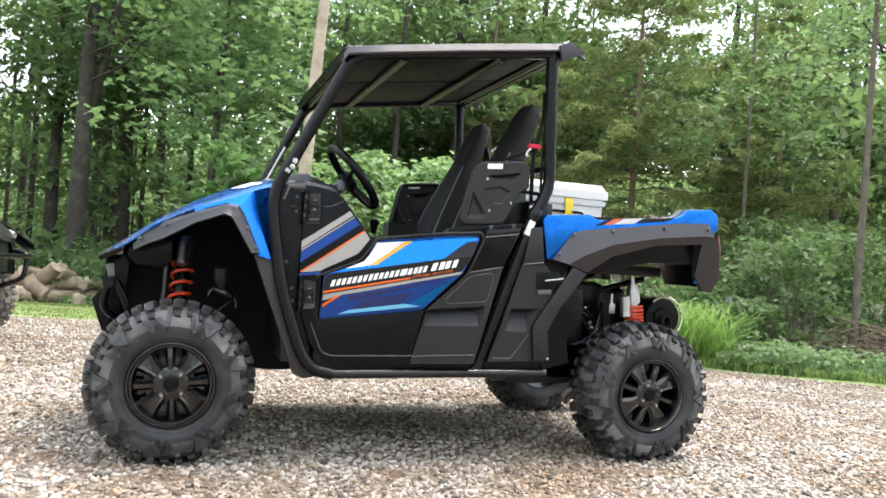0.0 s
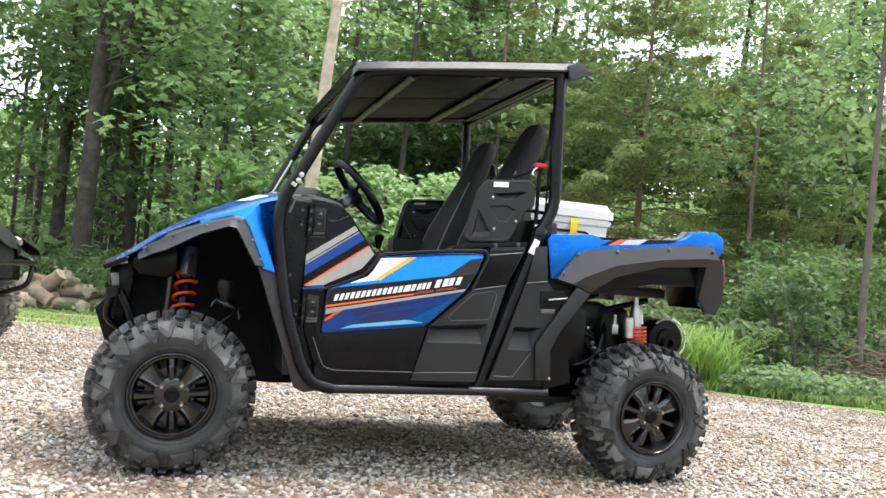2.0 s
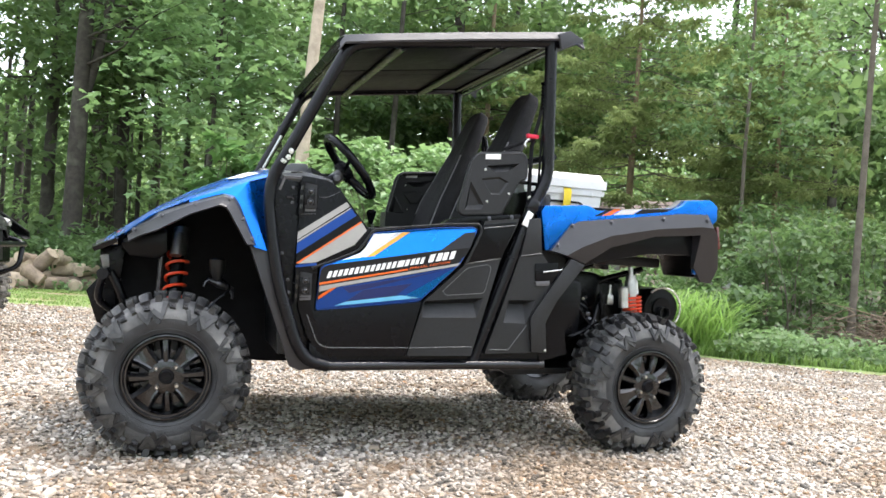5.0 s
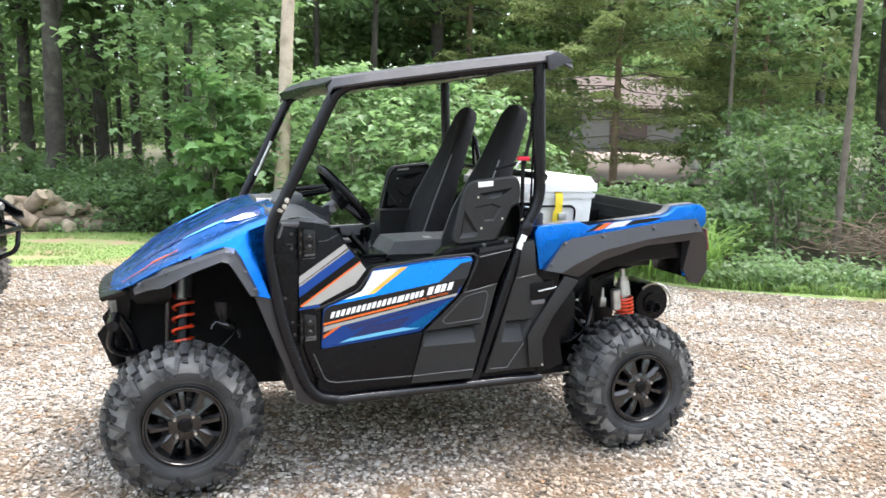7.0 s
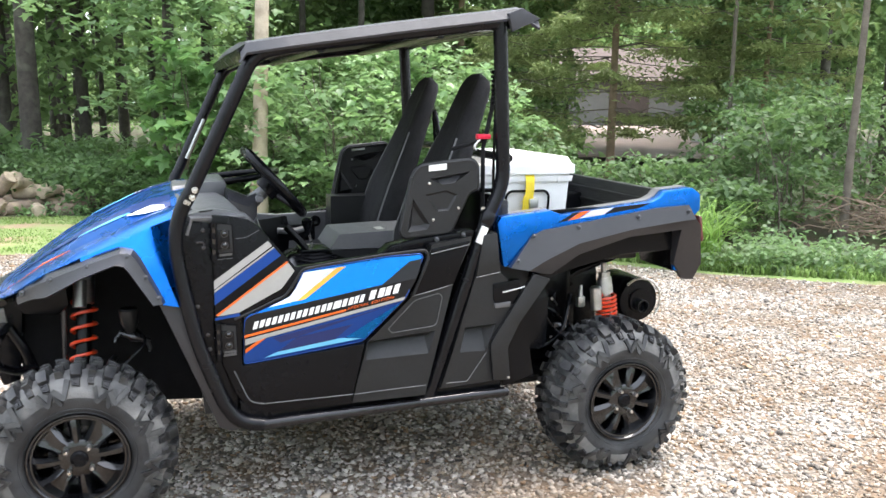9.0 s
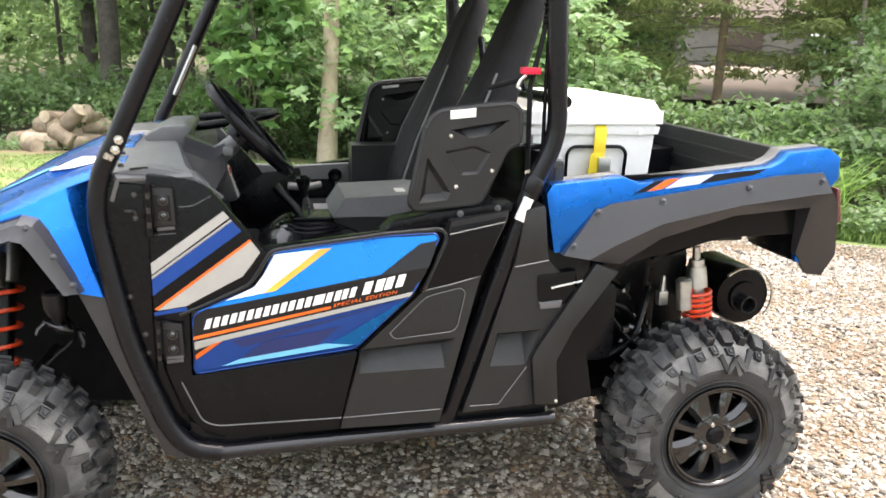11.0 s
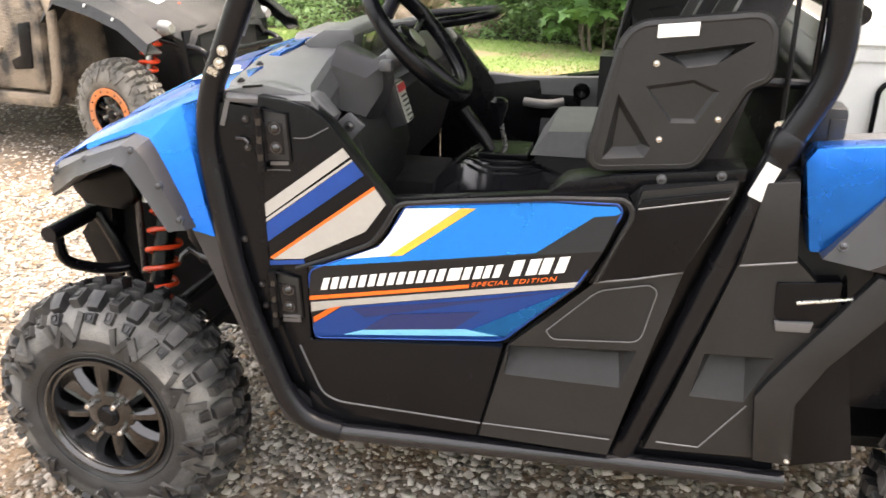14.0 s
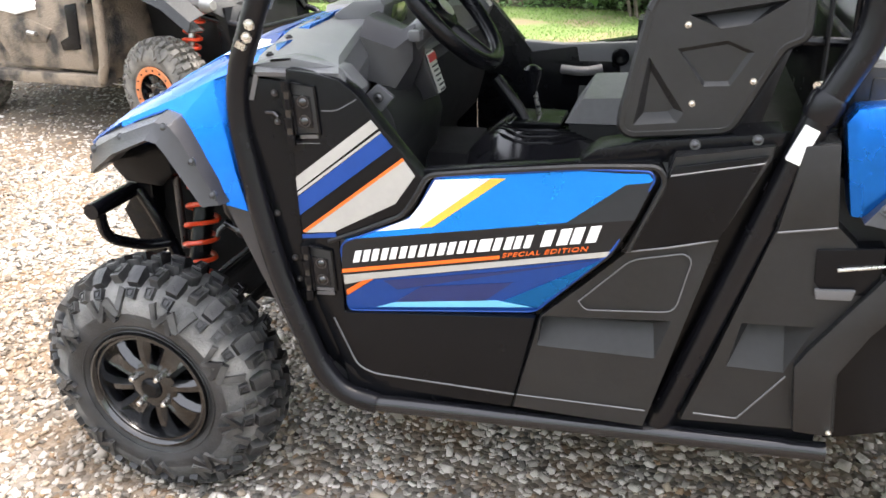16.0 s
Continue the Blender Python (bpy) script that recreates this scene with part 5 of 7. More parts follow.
SIDE = [(1.366, 0.436), (1.668, 0.452), (1.655, 0.600), (1.720, 0.800), (1.614, 0.903), (1.594, 1.068), (1.534, 1.062), (1.506, 0.886), (1.420, 0.600)]


def side_shape():
    return pressed(SIDE, [([(1.466, 0.684), (1.602, 0.690), (1.556, 0.580), (1.446, 0.580)], [(1.482, 0.664), (1.552, 0.668)], 0.040)], lambda x, z: 0.022, 0.085)


side = part("side_panel", side_shape(), BLACK_PLASTIC, utv, "black grained side panel behind the rear pillar", smooth=20)
part("side_panel", mirrored(side_shape()), BLACK_PLASTIC, utv, smooth=20)
part("panel_step", slab([(1.507, 0.888), (1.612, 0.906), (1.594, 1.066), (1.536, 1.060)], 0.012, 0.05, 0.004), BLACK_PLASTIC, side)
part("panel_line", tube([(1.390, 0.0215, 0.456), (1.478, 0.0215, 0.456), (1.562, 0.0215, 0.572)], 0.0022, 6), GREY_PLASTIC, side)
part("panel_line", tube([(1.508, 0.012, 0.889), (1.611, 0.012, 0.906)], 0.0024, 6), GREY_PLASTIC, side)
for x, z in ((1.516, 0.880), (1.476, 0.745), (1.454, 0.672), (1.408, 0.530), (1.390, 0.470)):
    part("channel_screw", bolt_head((x - 0.006, 0.030, z), (-0.3, -1, 0), 0.0045), SMOOTH_BLACK, side)
part("grab_recess", slab([(1.582, 0.858), (1.700, 0.870), (1.700, 0.770), (1.604, 0.765), (1.586, 0.790)], 0.017, 0.06, 0.004), SMOOTH_BLACK, side)
part("recess_step", slab([(1.588, 0.776), (1.660, 0.782), (1.655, 0.760), (1.592, 0.757)], 0.009, 0.04, 0.003), GREY_PLASTIC, side)
part("latch_rod", tube([(1.622, 0.010, 0.822), (1.740, 0.020, 0.840)], 0.004, 8), STEEL, side, "bright steel latch rod")
MUD = [(1.757, 0.892), (1.832, 0.866), (1.700, 0.690), (1.650, 0.590), (1.664, 0.450), (1.588, 0.452), (1.572, 0.606), (1.594, 0.646)]
guards_low = both("mud_guard", lambda: slab(MUD, 0.004, 0.030, 0.005), BLACK_PLASTIC, utv, "black grained mud guard ahead of the rear wheel")
part("guard_screw", bolt_head((1.655, 0.004, 0.462), (0, -1, 0), 0.0045), STEEL, guards_low[0])
both("rear_liner", lambda: slab([(1.72, 0.86), (1.80, 0.44), (1.66, 0.40), (1.62, 0.52)], 0.07, 0.11, 0.004), SMOOTH_BLACK, utv)

# load bed
BED = [(1.598, 1.100), (1.614, 1.128), (1.835, 1.148), (1.889, 1.127), (2.312, 1.172), (2.349, 1.190), (2.372, 1.216), (2.505, 1.228), (2.548, 1.200), (2.552, 1.13), (2.50, 1.08), (2.44, 1.06), (1.90, 0.98), (1.70, 0.925), (1.630, 0.922)]
bed_sides = both("bed_side", lambda: slab(BED, 0.024, 0.085, 0.010), BLUE, utv, "metallic blue load bed side")
both("bed_rail_cap", lambda: slab([(1.640, 1.128), (1.835, 1.148), (1.889, 1.130), (2.312, 1.175), (2.349, 1.193), (2.372, 1.219), (2.505, 1.231), (2.520, 1.185), (2.30, 1.15), (1.64, 1.10)], 0.080, 0.135, 0.006), GREY_PLASTIC, utv)
def flare_fold(x):
    """Height of the crease along the rear flare."""
    return float(np.interp(x, [1.65, 1.80, 1.95, 2.20, 2.44, 2.54], [0.900, 0.948, 1.012, 1.062, 1.090, 0.98]))


def flare_face(x, z):
    d = z - flare_fold(x)
    return -0.014 + (min(0.030, 0.42 * d) if d > 0 else -0.75 * d if x < 2.44 else -0.34 * d)


CREASE = [(2.44, 1.090), (2.20, 1.062), (1.95, 1.012), (1.80, 0.948)]
FLARE_TOP = [(1.650, 0.923), (1.746, 1.045), (1.795, 1.069), (2.331, 1.146), (2.487, 1.154), (2.530, 1.090)] + CREASE + [(1.735, 0.905)]
FLARE_LOW = [(1.735, 0.905)] + CREASE[::-1] + [(2.530, 1.090), (2.552, 1.060), (2.566, 0.892), (2.545, 0.817), (2.500, 0.820), (2.449, 0.893), (2.444, 1.050), (2.197, 1.026), (1.974, 0.958), (1.862, 0.874), (1.800, 0.885)]
rear_flares = both("fender_flare", lambda: slab(FLARE_TOP, flare_face, 0.075, 0.0), FLARE_PLASTIC, utv, "charcoal bolt-on rear fender flare", smooth=20)
for ob, flip in ((rear_flares[0], lambda b: b), (rear_flares[1], mirrored)):
    part("flare_underside", flip(slab(FLARE_LOW, flare_face, 0.075, 0.0)), FLARE_PLASTIC, ob, smooth=20)
for x, z in ((1.683, 0.950), (1.757, 1.046), (1.959, 1.076), (2.234, 1.112), (2.488, 1.128)):
    for ob, flip in ((rear_flares[0], lambda b: b), (rear_flares[1], mirrored)):
        part("bolt", flip(bolt_head((x, flare_face(x, z) - 0.001, z), (0, -1, 0.4), 0.0085)), BOLT, ob)
for outline, mat in (([(1.868, 1.098), (1.935, 1.135), (1.965, 1.138), (1.905, 1.103)], CHARCOAL_VINYL), ([(1.910, 1.104), (1.970, 1.139), (2.010, 1.142), (1.955, 1.110)], ORANGE),
                     ([(1.965, 1.111), (2.020, 1.143), (2.120, 1.152), (2.075, 1.124)], PALE_GREY), ([(2.082, 1.125), (2.128, 1.153), (2.30, 1.168), (2.25, 1.148)], CHARCOAL_VINYL)):
    part("stripe", slab(outline, 0.0225, 0.0245), mat, bed_sides[0], smooth=0)
both("bed_corner_blue", lambda: slab([(2.452, 0.985), (2.470, 0.985), (2.512, 0.890), (2.500, 0.848), (2.458, 0.860)], 0.06, 0.08, 0.004), BLUE, utv)
both("wheel_arch", lambda: slab([(1.80, 0.84), (1.95, 0.885), (2.20, 0.94), (2.46, 0.95), (2.50, 0.84), (2.54, 0.84), (2.53, 1.10), (1.80, 1.04)], 0.07, 0.40, 0.008), SMOOTH_BLACK, utv)
part("bed_floor", box((2.09, MIDDLE, 0.965), (0.88, 1.28, 0.03), 0.006), BLACK_PLASTIC, utv)
part("bed_front_wall", box((1.655, MIDDLE, 1.06), (0.03, 1.28, 0.22), 0.006), BLACK_PLASTIC, utv)
tailgate = part("tailgate", box((2.535, MIDDLE, 1.07), (0.035, 1.26, 0.24), 0.008), BLACK_PLASTIC, utv)
for z in (1.01, 1.07, 1.13):
    part("rib", box((2.516, MIDDLE, z), (0.008, 1.10, 0.018), 0.003), BLACK_PLASTIC, tailgate)
liner = both("bed_liner", lambda: slab([(1.66, 0.97), (2.53, 0.97), (2.53, 1.20), (2.36, 1.19), (2.31, 1.165), (1.66, 1.122)], 0.088, 0.112, 0.004), BLACK_PLASTIC, utv)
for z in (1.02, 1.09):
    for ob, flip in ((liner[0], lambda b: b), (liner[1], mirrored)):
        part("rib", flip(box((2.10, 0.116, z), (0.80, 0.012, 0.012), 0.003)), BLACK_PLASTIC, ob)
for x in (1.80, 1.95, 2.16, 2.38):
    part("rivet", bolt_head((x, 2 * MIDDLE - 0.112, 1.13 + (x - 1.8) * 0.06), (0, -1, 0), 0.006), STEEL, liner[1])
part("bed_bracket", tube(rounded([(2.20, 2 * MIDDLE - 0.118, 1.115), (2.22, 2 * MIDDLE - 0.125, 1.10), (2.23, 2 * MIDDLE - 0.125, 0.99)], 0.01), 0.007, 6), ALUMINIUM, liner[1])
both("tail_lamp", lambda: slab([(2.560, 1.100), (2.574, 1.100), (2.592, 0.990), (2.578, 0.985)], 0.04, 0.13, 0.006), TAIL_LENS, utv, "dark red tail lamp")

# cab
both("dash_side", lambda: slab([(0.395, 1.165), (0.500, 1.185), (0.62, 1.165), (0.66, 1.12), (0.60, 1.00), (0.50, 1.02), (0.40, 1.08)], 0.085, 0.14, 0.01), GREY_PLASTIC, utv)


def dash():
    rows = []
    for y, front, rear, z in ((0.060, 0.425, 0.632, 1.156), (0.135, 0.402, 0.604, 1.176), (0.336, 0.385, 0.572, 1.200), (0.575, 0.375, 0.535, 1.206), (0.600, 0.372, 0.520, 1.222), (0.840, 0.372, 0.520, 1.222), (0.870, 0.375, 0.535, 1.206), (1.118, 0.385, 0.572, 1.200), (1.319, 0.402, 0.604, 1.176), (1.394, 0.425, 0.632, 1.156)):
        rows.append([(front - 0.02, y, z - 0.06), (front, y, z), (rear - 0.012, y, z + 0.002), (rear, y, z - 0.008), (rear + 0.018, y, z - 0.05), (rear + 0.010, y, 1.06), (rear + 0.030, y, 0.99), (rear - 0.02, y, 0.86), (0.50, y, 0.70)])
    return thick(loft(rows), 0.010)


dashboard = part("dashboard", dash(), GREY_PLASTIC, utv, "charcoal moulded dashboard", smooth=18)
for x, y, z in ((0.425, 0.14, 1.178), (0.412, 0.27, 1.193), (0.405, 0.46, 1.204), (0.42, 0.99, 1.206)):
    part("dash_clip", bolt_head((x, y, z), (0, 0, 1), 0.007), BOLT, dashboard)
part("column_shroud", thick(loft([[(0.575, 0.40 + 0.105 * c, 1.155 + 0.075 * s) for c, s in ((-1, -0.8), (-0.9, 0.5), (-0.4, 1), (0.4, 1), (0.9, 0.5), (1, -0.8), (0, -1.4))],
                                  [(0.655, 0.40 + 0.085 * c, 1.125 + 0.07 * s) for c, s in ((-1, -0.8), (-0.9, 0.5), (-0.4, 1), (0.4, 1), (0.9, 0.5), (1, -0.8), (0, -1.4))],
                                  [(0.690, 0.40 + 0.05 * c, 1.165 + 0.045 * s) for c, s in ((-1, -0.8), (-0.9, 0.5), (-0.4, 1), (0.4, 1), (0.9, 0.5), (1, -0.8), (0, -1.4))]], closed=True, caps=True), 0.004), FLARE_PLASTIC, dashboard)
part("knee_panel", slab([(0.560, 1.06), (0.645, 1.075), (0.675, 1.03), (0.695, 0.96), (0.66, 0.80), (0.58, 0.78)], 0.22, 0.58, 0.010), BLACK_PLASTIC, dashboard)
part("knee_panel", slab([(0.560, 1.05), (0.640, 1.06), (0.650, 0.95), (0.60, 0.78), (0.55, 0.78)], 0.62, 1.34, 0.012), LINER, dashboard)
part("warning_label", slab([(0.690, 1.122), (0.720, 1.026), (0.722, 1.026), (0.692, 1.122)], 0.455, 0.515), PAPER, dashboard, "printed warning label", smooth=0)
part("label_bracket", slab([(0.640, 1.120), (0.688, 1.126), (0.719, 1.022), (0.660, 1.000)], 0.445, 0.525, 0.006), FLARE_PLASTIC, dashboard)
part("label_heading", slab([(0.6935, 1.120), (0.699, 1.102), (0.701, 1.102), (0.6955, 1.120)], 0.456, 0.514), RED, dashboard, smooth=0)
for i, wide in enumerate((0.046, 0.040, 0.048, 0.030, 0.044, 0.036)):
    x, z = 0.7025 + 0.0042 * i, 1.0925 - 0.0115 * i
    part("label_print", slab([(x, z), (x + 0.0012, z - 0.004), (x + 0.0026, z - 0.004), (x + 0.0014, z)], 0.461, 0.461 + wide), INK, dashboard, smooth=0)
part("key_plate", slab([(0.620, 1.078), (0.652, 1.106), (0.690, 1.076), (0.656, 1.040)], 0.196, 0.212, 0.003), GREY_PLASTIC, dashboard, "diamond plate round the ignition lock")
part("dash_seam", tube([(0.455, 0.085, 1.176), (0.500, 0.088, 1.180), (0.508, 0.090, 1.158), (0.600, 0.090, 1.150)], 0.003, 6), SMOOTH_BLACK, dashboard)
part("switch", slab([(0.606, 1.100), (0.622, 1.108), (0.630, 1.076), (0.614, 1.068)], 0.140, 0.156, 0.002), BOLT, dashboard)
part("column_stalk", box((0.700, 0.350, 1.188), (0.030, 0.034, 0.026), 0.006), GREY_PLASTIC, dashboard)
part("ignition_lock", bolt_head((0.655, 0.196, 1.075), (0.2, -1, 0.2), 0.010), BOLT, dashboard)
hoodlet = part("display_hood", slab([(0.44, 1.215), (0.50, 1.250), (0.570, 1.254), (0.584, 1.240), (0.566, 1.16), (0.50, 1.16)], 0.47, 0.80, 0.010), GREY_PLASTIC, dashboard)
part("display", box((0.580, 0.595, 1.204), (0.004, 0.13, 0.056), 0.001, Matrix.Rotation(0.22, 4, "Y")), DISPLAY, hoodlet, "green-tinted digital display")
part("grab_bar", tube(rounded([(0.54, 0.84, 1.205), (0.74, 0.84, 1.232), (0.855, 0.98, 1.243), (0.855, 1.14, 1.240), (0.56, 1.24, 1.205)], 0.06), 0.016, 10), SMOOTH_BLACK, utv, "black passenger grab bar")

wheel_axis = Vector((0.753, 0, 0.659))
centre = Vector((0.765, 0.40, 1.250))
across, up = Vector((0, 1, 0)), Vector((-0.659, 0, 0.753))
steering = part("steering_wheel", tube([centre + 0.168 * (math.cos(w) * across + math.sin(w) * up) for w in np.linspace(0, 2 * math.pi, 40, endpoint=False)], 0.0195, 14, closed=True), SMOOTH_BLACK, utv, "black three-spoke steering wheel")
for w in (0.25, math.pi - 0.25, -math.pi / 2):
    way = math.cos(w) * across + math.sin(w) * up
    part("spoke", tube([centre - wheel_axis * 0.03 + way * 0.03, centre + way * 0.16], [0.020, 0.013], 8, flat=0.5), SMOOTH_BLACK, steering)
part("hub", tube([centre - wheel_axis * 0.055, centre - wheel_axis * 0.012, centre - wheel_axis * 0.004], [0.05, 0.048, 0.03], 20), SMOOTH_BLACK, steering)
part("hub_badge", tube([centre - wheel_axis * 0.004, centre - wheel_axis * 0.002], 0.026, 20), ALUMINIUM, steering, "round silver hub badge")
part("steering_column", tube([centre - wheel_axis * 0.04, centre - wheel_axis * 0.22], [0.026, 0.034], 14), GREY_PLASTIC, steering)

tunnel = part("centre_tunnel", loft([[(x, y, z) for y, z in ((0.43, 0.46), (0.46, top - 0.06), (0.53, top), (0.72, top), (0.82, top - 0.05), (0.86, 0.46))] for x, top in ((0.70, 0.72), (0.78, 0.86), (0.86, 0.915), (0.98, 0.925), (1.10, 0.885), (1.22, 0.82))], caps=True), RAIL_BLACK, utv, "glossy black moulded centre tunnel")
for i in range(5):
    a, b = 0.075 + 0.016 * i, 0.055 + 0.014 * i
    ring = [(0.955 + a * math.cos(w), 0.605 + b * math.sin(w)) for w in np.linspace(0.4, 2 * math.pi - 0.4, 22)]
    part("tunnel_rib", tube([(x, y, float(np.interp(x, [0.78, 0.86, 0.98, 1.10], [0.86, 0.915, 0.925, 0.885])) - 0.86 * max(0, 0.53 - y) + 0.002) for x, y in ring], 0.0035, 6), SMOOTH_BLACK, tunnel)
part("gate_plate", box((0.955, 0.60, 0.932), (0.13, 0.14, 0.016), 0.006), SMOOTH_BLACK, tunnel)
lever = part("gear_lever", tube([(0.955, 0.605, 0.93), (0.935, 0.606, 1.02)], 0.006, 8), STEEL, utv, "steel gear lever with a black knob")
part("knob", lathe([(0.0, 0.0), (0.012, 0.0), (0.014, 0.02), (0.024, 0.05), (0.024, 0.065), (0.012, 0.075), (0.0, 0.076)], (0.932, 0.607, 0.995), "z", 16), SMOOTH_BLACK, lever)
part("brake_lever", tube([(0.93, 0.56, 0.92), (0.90, 0.575, 0.965), (0.838, 0.593, 1.036)], [0.012, 0.017, 0.017], 12), SMOOTH_BLACK, utv, "black hand brake lever")
part("cup_tray", box((0.70, 0.62, 0.83), (0.16, 0.26, 0.06), 0.015), LINER, utv)


def cushion(x0, x1, y0, y1, z0, z1, bev):
    bm = box(((x0 + x1) / 2, (y0 + y1) / 2, (z0 + z1) / 2), (x1 - x0, y1 - y0, z1 - z0))
    bevel(bm, bev, 4)
    return bm


def add_seat(y, label):
    """One bucket seat: base, cushion, tall back and bolsters."""
    seat = part("seat_base", cushion(1.03, 1.46, y - 0.21, y + 0.21, 0.62, 0.745, 0.02), BLACK_PLASTIC, utv, label)
    part("seat_cushion", cushion(1.00, 1.44, y - 0.225, y + 0.225, 0.735, 0.835, 0.035), SEAT_GREY, seat, "grey vinyl seat cushion")
    rows = []
    for x, z, half, deep in ((1.35, 0.78, 0.18, 0.12), (1.355, 0.84, 0.205, 0.15), (1.385, 1.00, 0.225, 0.165), (1.435, 1.16, 0.220, 0.15), (1.49, 1.30, 0.185, 0.125), (1.545, 1.43, 0.145, 0.11), (1.59, 1.55, 0.125, 0.10), (1.625, 1.64, 0.112, 0.085), (1.638, 1.675, 0.090, 0.066), (1.642, 1.69, 0.055, 0.035)):
        ring = []
        for w in np.linspace(0, 2 * math.pi, 24, endpoint=False):
            c, d = math.cos(w), math.sin(w)
            c, d = math.copysign(abs(c) ** 0.62, c), math.copysign(abs(d) ** 0.62, d)
            dish = 0.030 * max(0.0, 1 - (d / 0.75) ** 2) if c < -0.3 else 0.0
            ring.append((x + c * deep * 0.5 + dish, y + d * half, z - 0.012 * c))
        rows.append(ring)
    part("seat_back", loft(rows, closed=True, caps=True), SEAT, seat, "black cloth bucket seat back", smooth=70)
    for side in (-1, 1):
        part("piping", tube([(x - deep * 0.40, y + side * half * 0.86, z) for x, z, half, deep in ((1.36, 0.90, 0.21, 0.15), (1.385, 1.00, 0.225, 0.165), (1.435, 1.16, 0.220, 0.15), (1.49, 1.30, 0.185, 0.125), (1.545, 1.43, 0.145, 0.11))], 0.005, 6), SEAT_GREY, seat)


console = part("console_box", cushion(1.035, 1.42, 0.575, 0.875, 0.62, 0.925, 0.015), BLACK_PLASTIC, utv, "black centre console with a grey padded lid")
lid = box((1.225, 0.725, 0.962), (0.40, 0.31, 0.066))
for v in lid.verts:
    if v.co.z > 0.96:
        v.co.x += 0.045 if v.co.x < 1.2 else 0.0
        v.co.z += 0.014 if v.co.x > 1.2 else 0.0
part("padded_lid", bevel(lid, 0.014, 3), SEAT_GREY, console, "grey padded lid")
part("lid_tag", box((1.27, 0.66, 1.0045), (0.035, 0.07, 0.002), 0.0, Matrix.Rotation(-0.04, 4, "Y")), PAPER, console, "small warning tag", smooth=0)
add_seat(0.375, "driver bucket seat in black cloth and grey vinyl")
add_seat(1.075, "passenger bucket seat in black cloth and grey vinyl")
SHOULDER = [(1.250, 1.290), (1.262, 1.316), (1.286, 1.334), (1.492, 1.356), (1.514, 1.334), (1.516, 1.245), (1.480, 1.234), (1.404, 1.076), (1.222, 1.060), (1.206, 1.074), (1.208, 1.100)]


def shoulder_shape():
    return pressed(SHOULDER, [([(1.250, 1.209), (1.319, 1.106), (1.308, 1.086), (1.228, 1.078)], [(1.254, 1.180), (1.300, 1.110), (1.290, 1.104), (1.246, 1.100)], 0.014),
                              ([(1.300, 1.224), (1.385, 1.240), (1.434, 1.220), (1.397, 1.158), (1.350, 1.156)], [(1.306, 1.217), (1.386, 1.232), (1.422, 1.217), (1.392, 1.166), (1.352, 1.164)], 0.006),
                              ([(1.316, 1.284), (1.486, 1.312), (1.420, 1.268), (1.372, 1.260)], [(1.345, 1.280), (1.455, 1.298)], 0.018)], 0.040, 0.085)


guards = both("shoulder_guard", shoulder_shape, BLACK_PLASTIC, utv, "black moulded shoulder guard with rivets", smooth=15)
for ob, flip in ((guards[0], lambda b: b), (guards[1], mirrored)):
    for x, z in ((1.315, 1.267), (1.436, 1.168), (1.333, 1.124)):
        part("rivet", flip(bolt_head((x, 0.040, z), (0, -1, 0), 0.0048)), STEEL, ob, "bright rivet")
    part("blank_label", flip(slab([(1.312, 1.337), (1.385, 1.344), (1.385, 1.320), (1.312, 1.313)], 0.0365, 0.042, 0.001)), WHITE_VINYL, ob, "blank white label")
    part("guard_rim", flip(tube(rounded([(x, 0.050, z) for x, z in SHOULDER + SHOULDER[:1]], 0.02, 3), 0.0115, 8)), BLACK_PLASTIC, ob)
    part("guard_mount", flip(tube([(1.44, 0.09, 1.235), (1.60, 0.10, 1.228)], 0.009, 8)), TUBE_BLACK, ob)
part("cab_back", slab([(1.600, 0.96), (1.625, 0.96), (1.640, 1.205), (1.615, 1.205)], 0.14, 2 * MIDDLE - 0.14, 0.006), SMOOTH_BLACK, utv, "black panel behind the seats")
belt = part("seat_belt", thick(loft([[(1.615, 0.070, 1.80), (1.615, 0.110, 1.80)], [(1.590, 0.070, 1.55), (1.590, 0.110, 1.55)], [(1.555, 0.066, 1.40), (1.555, 0.106, 1.40)], [(1.56, 0.07, 1.10), (1.56, 0.11, 1.10)]]), 0.003), SEAT, utv, "black seat belt with a red clip")
part("belt_clip", box((1.550, 0.078, 1.446), (0.058, 0.03, 0.020), 0.006), RED, belt, "red plastic clip")
part("buckle", tube(rounded([(1.535, 0.07, 1.435), (1.518, 0.07, 1.42), (1.510, 0.07, 1.40), (1.520, 0.07, 1.395)], 0.01), 0.005, 6), STEEL, belt)
part("belt_spring", helix((1.592, 0.075, 1.70), (1.600, 0.075, 1.565), 0.013, 0.0045, 8), SMOOTH_BLACK, belt)
part("belt_cable", tube([(1.60, 0.078, 1.565), (1.598, 0.080, 1.40), (1.60, 0.085, 1.16)], 0.006, 8), SMOOTH_BLACK, belt)
part("side_net_strap", tube([(1.548, 0.08, 1.43), (1.46, 0.20, 1.39)], 0.008, 6), SEAT, belt)
both("belt_reel", lambda: box((1.64, 0.13, 1.14), (0.07, 0.08, 0.10), 0.015), BLACK_PLASTIC, utv)
both("pillar_knob", lambda: tube([(1.545, 0.05, 1.160), (1.560, 0.07, 1.160)], 0.008, 10), STEEL, utv)

part("seat_bolster", mirrored(cushion(1.16, 1.42, 0.09, 0.22, 0.80, 1.09, 0.05)), BLACK_PLASTIC, utv, "black moulded bolster beside the seat")

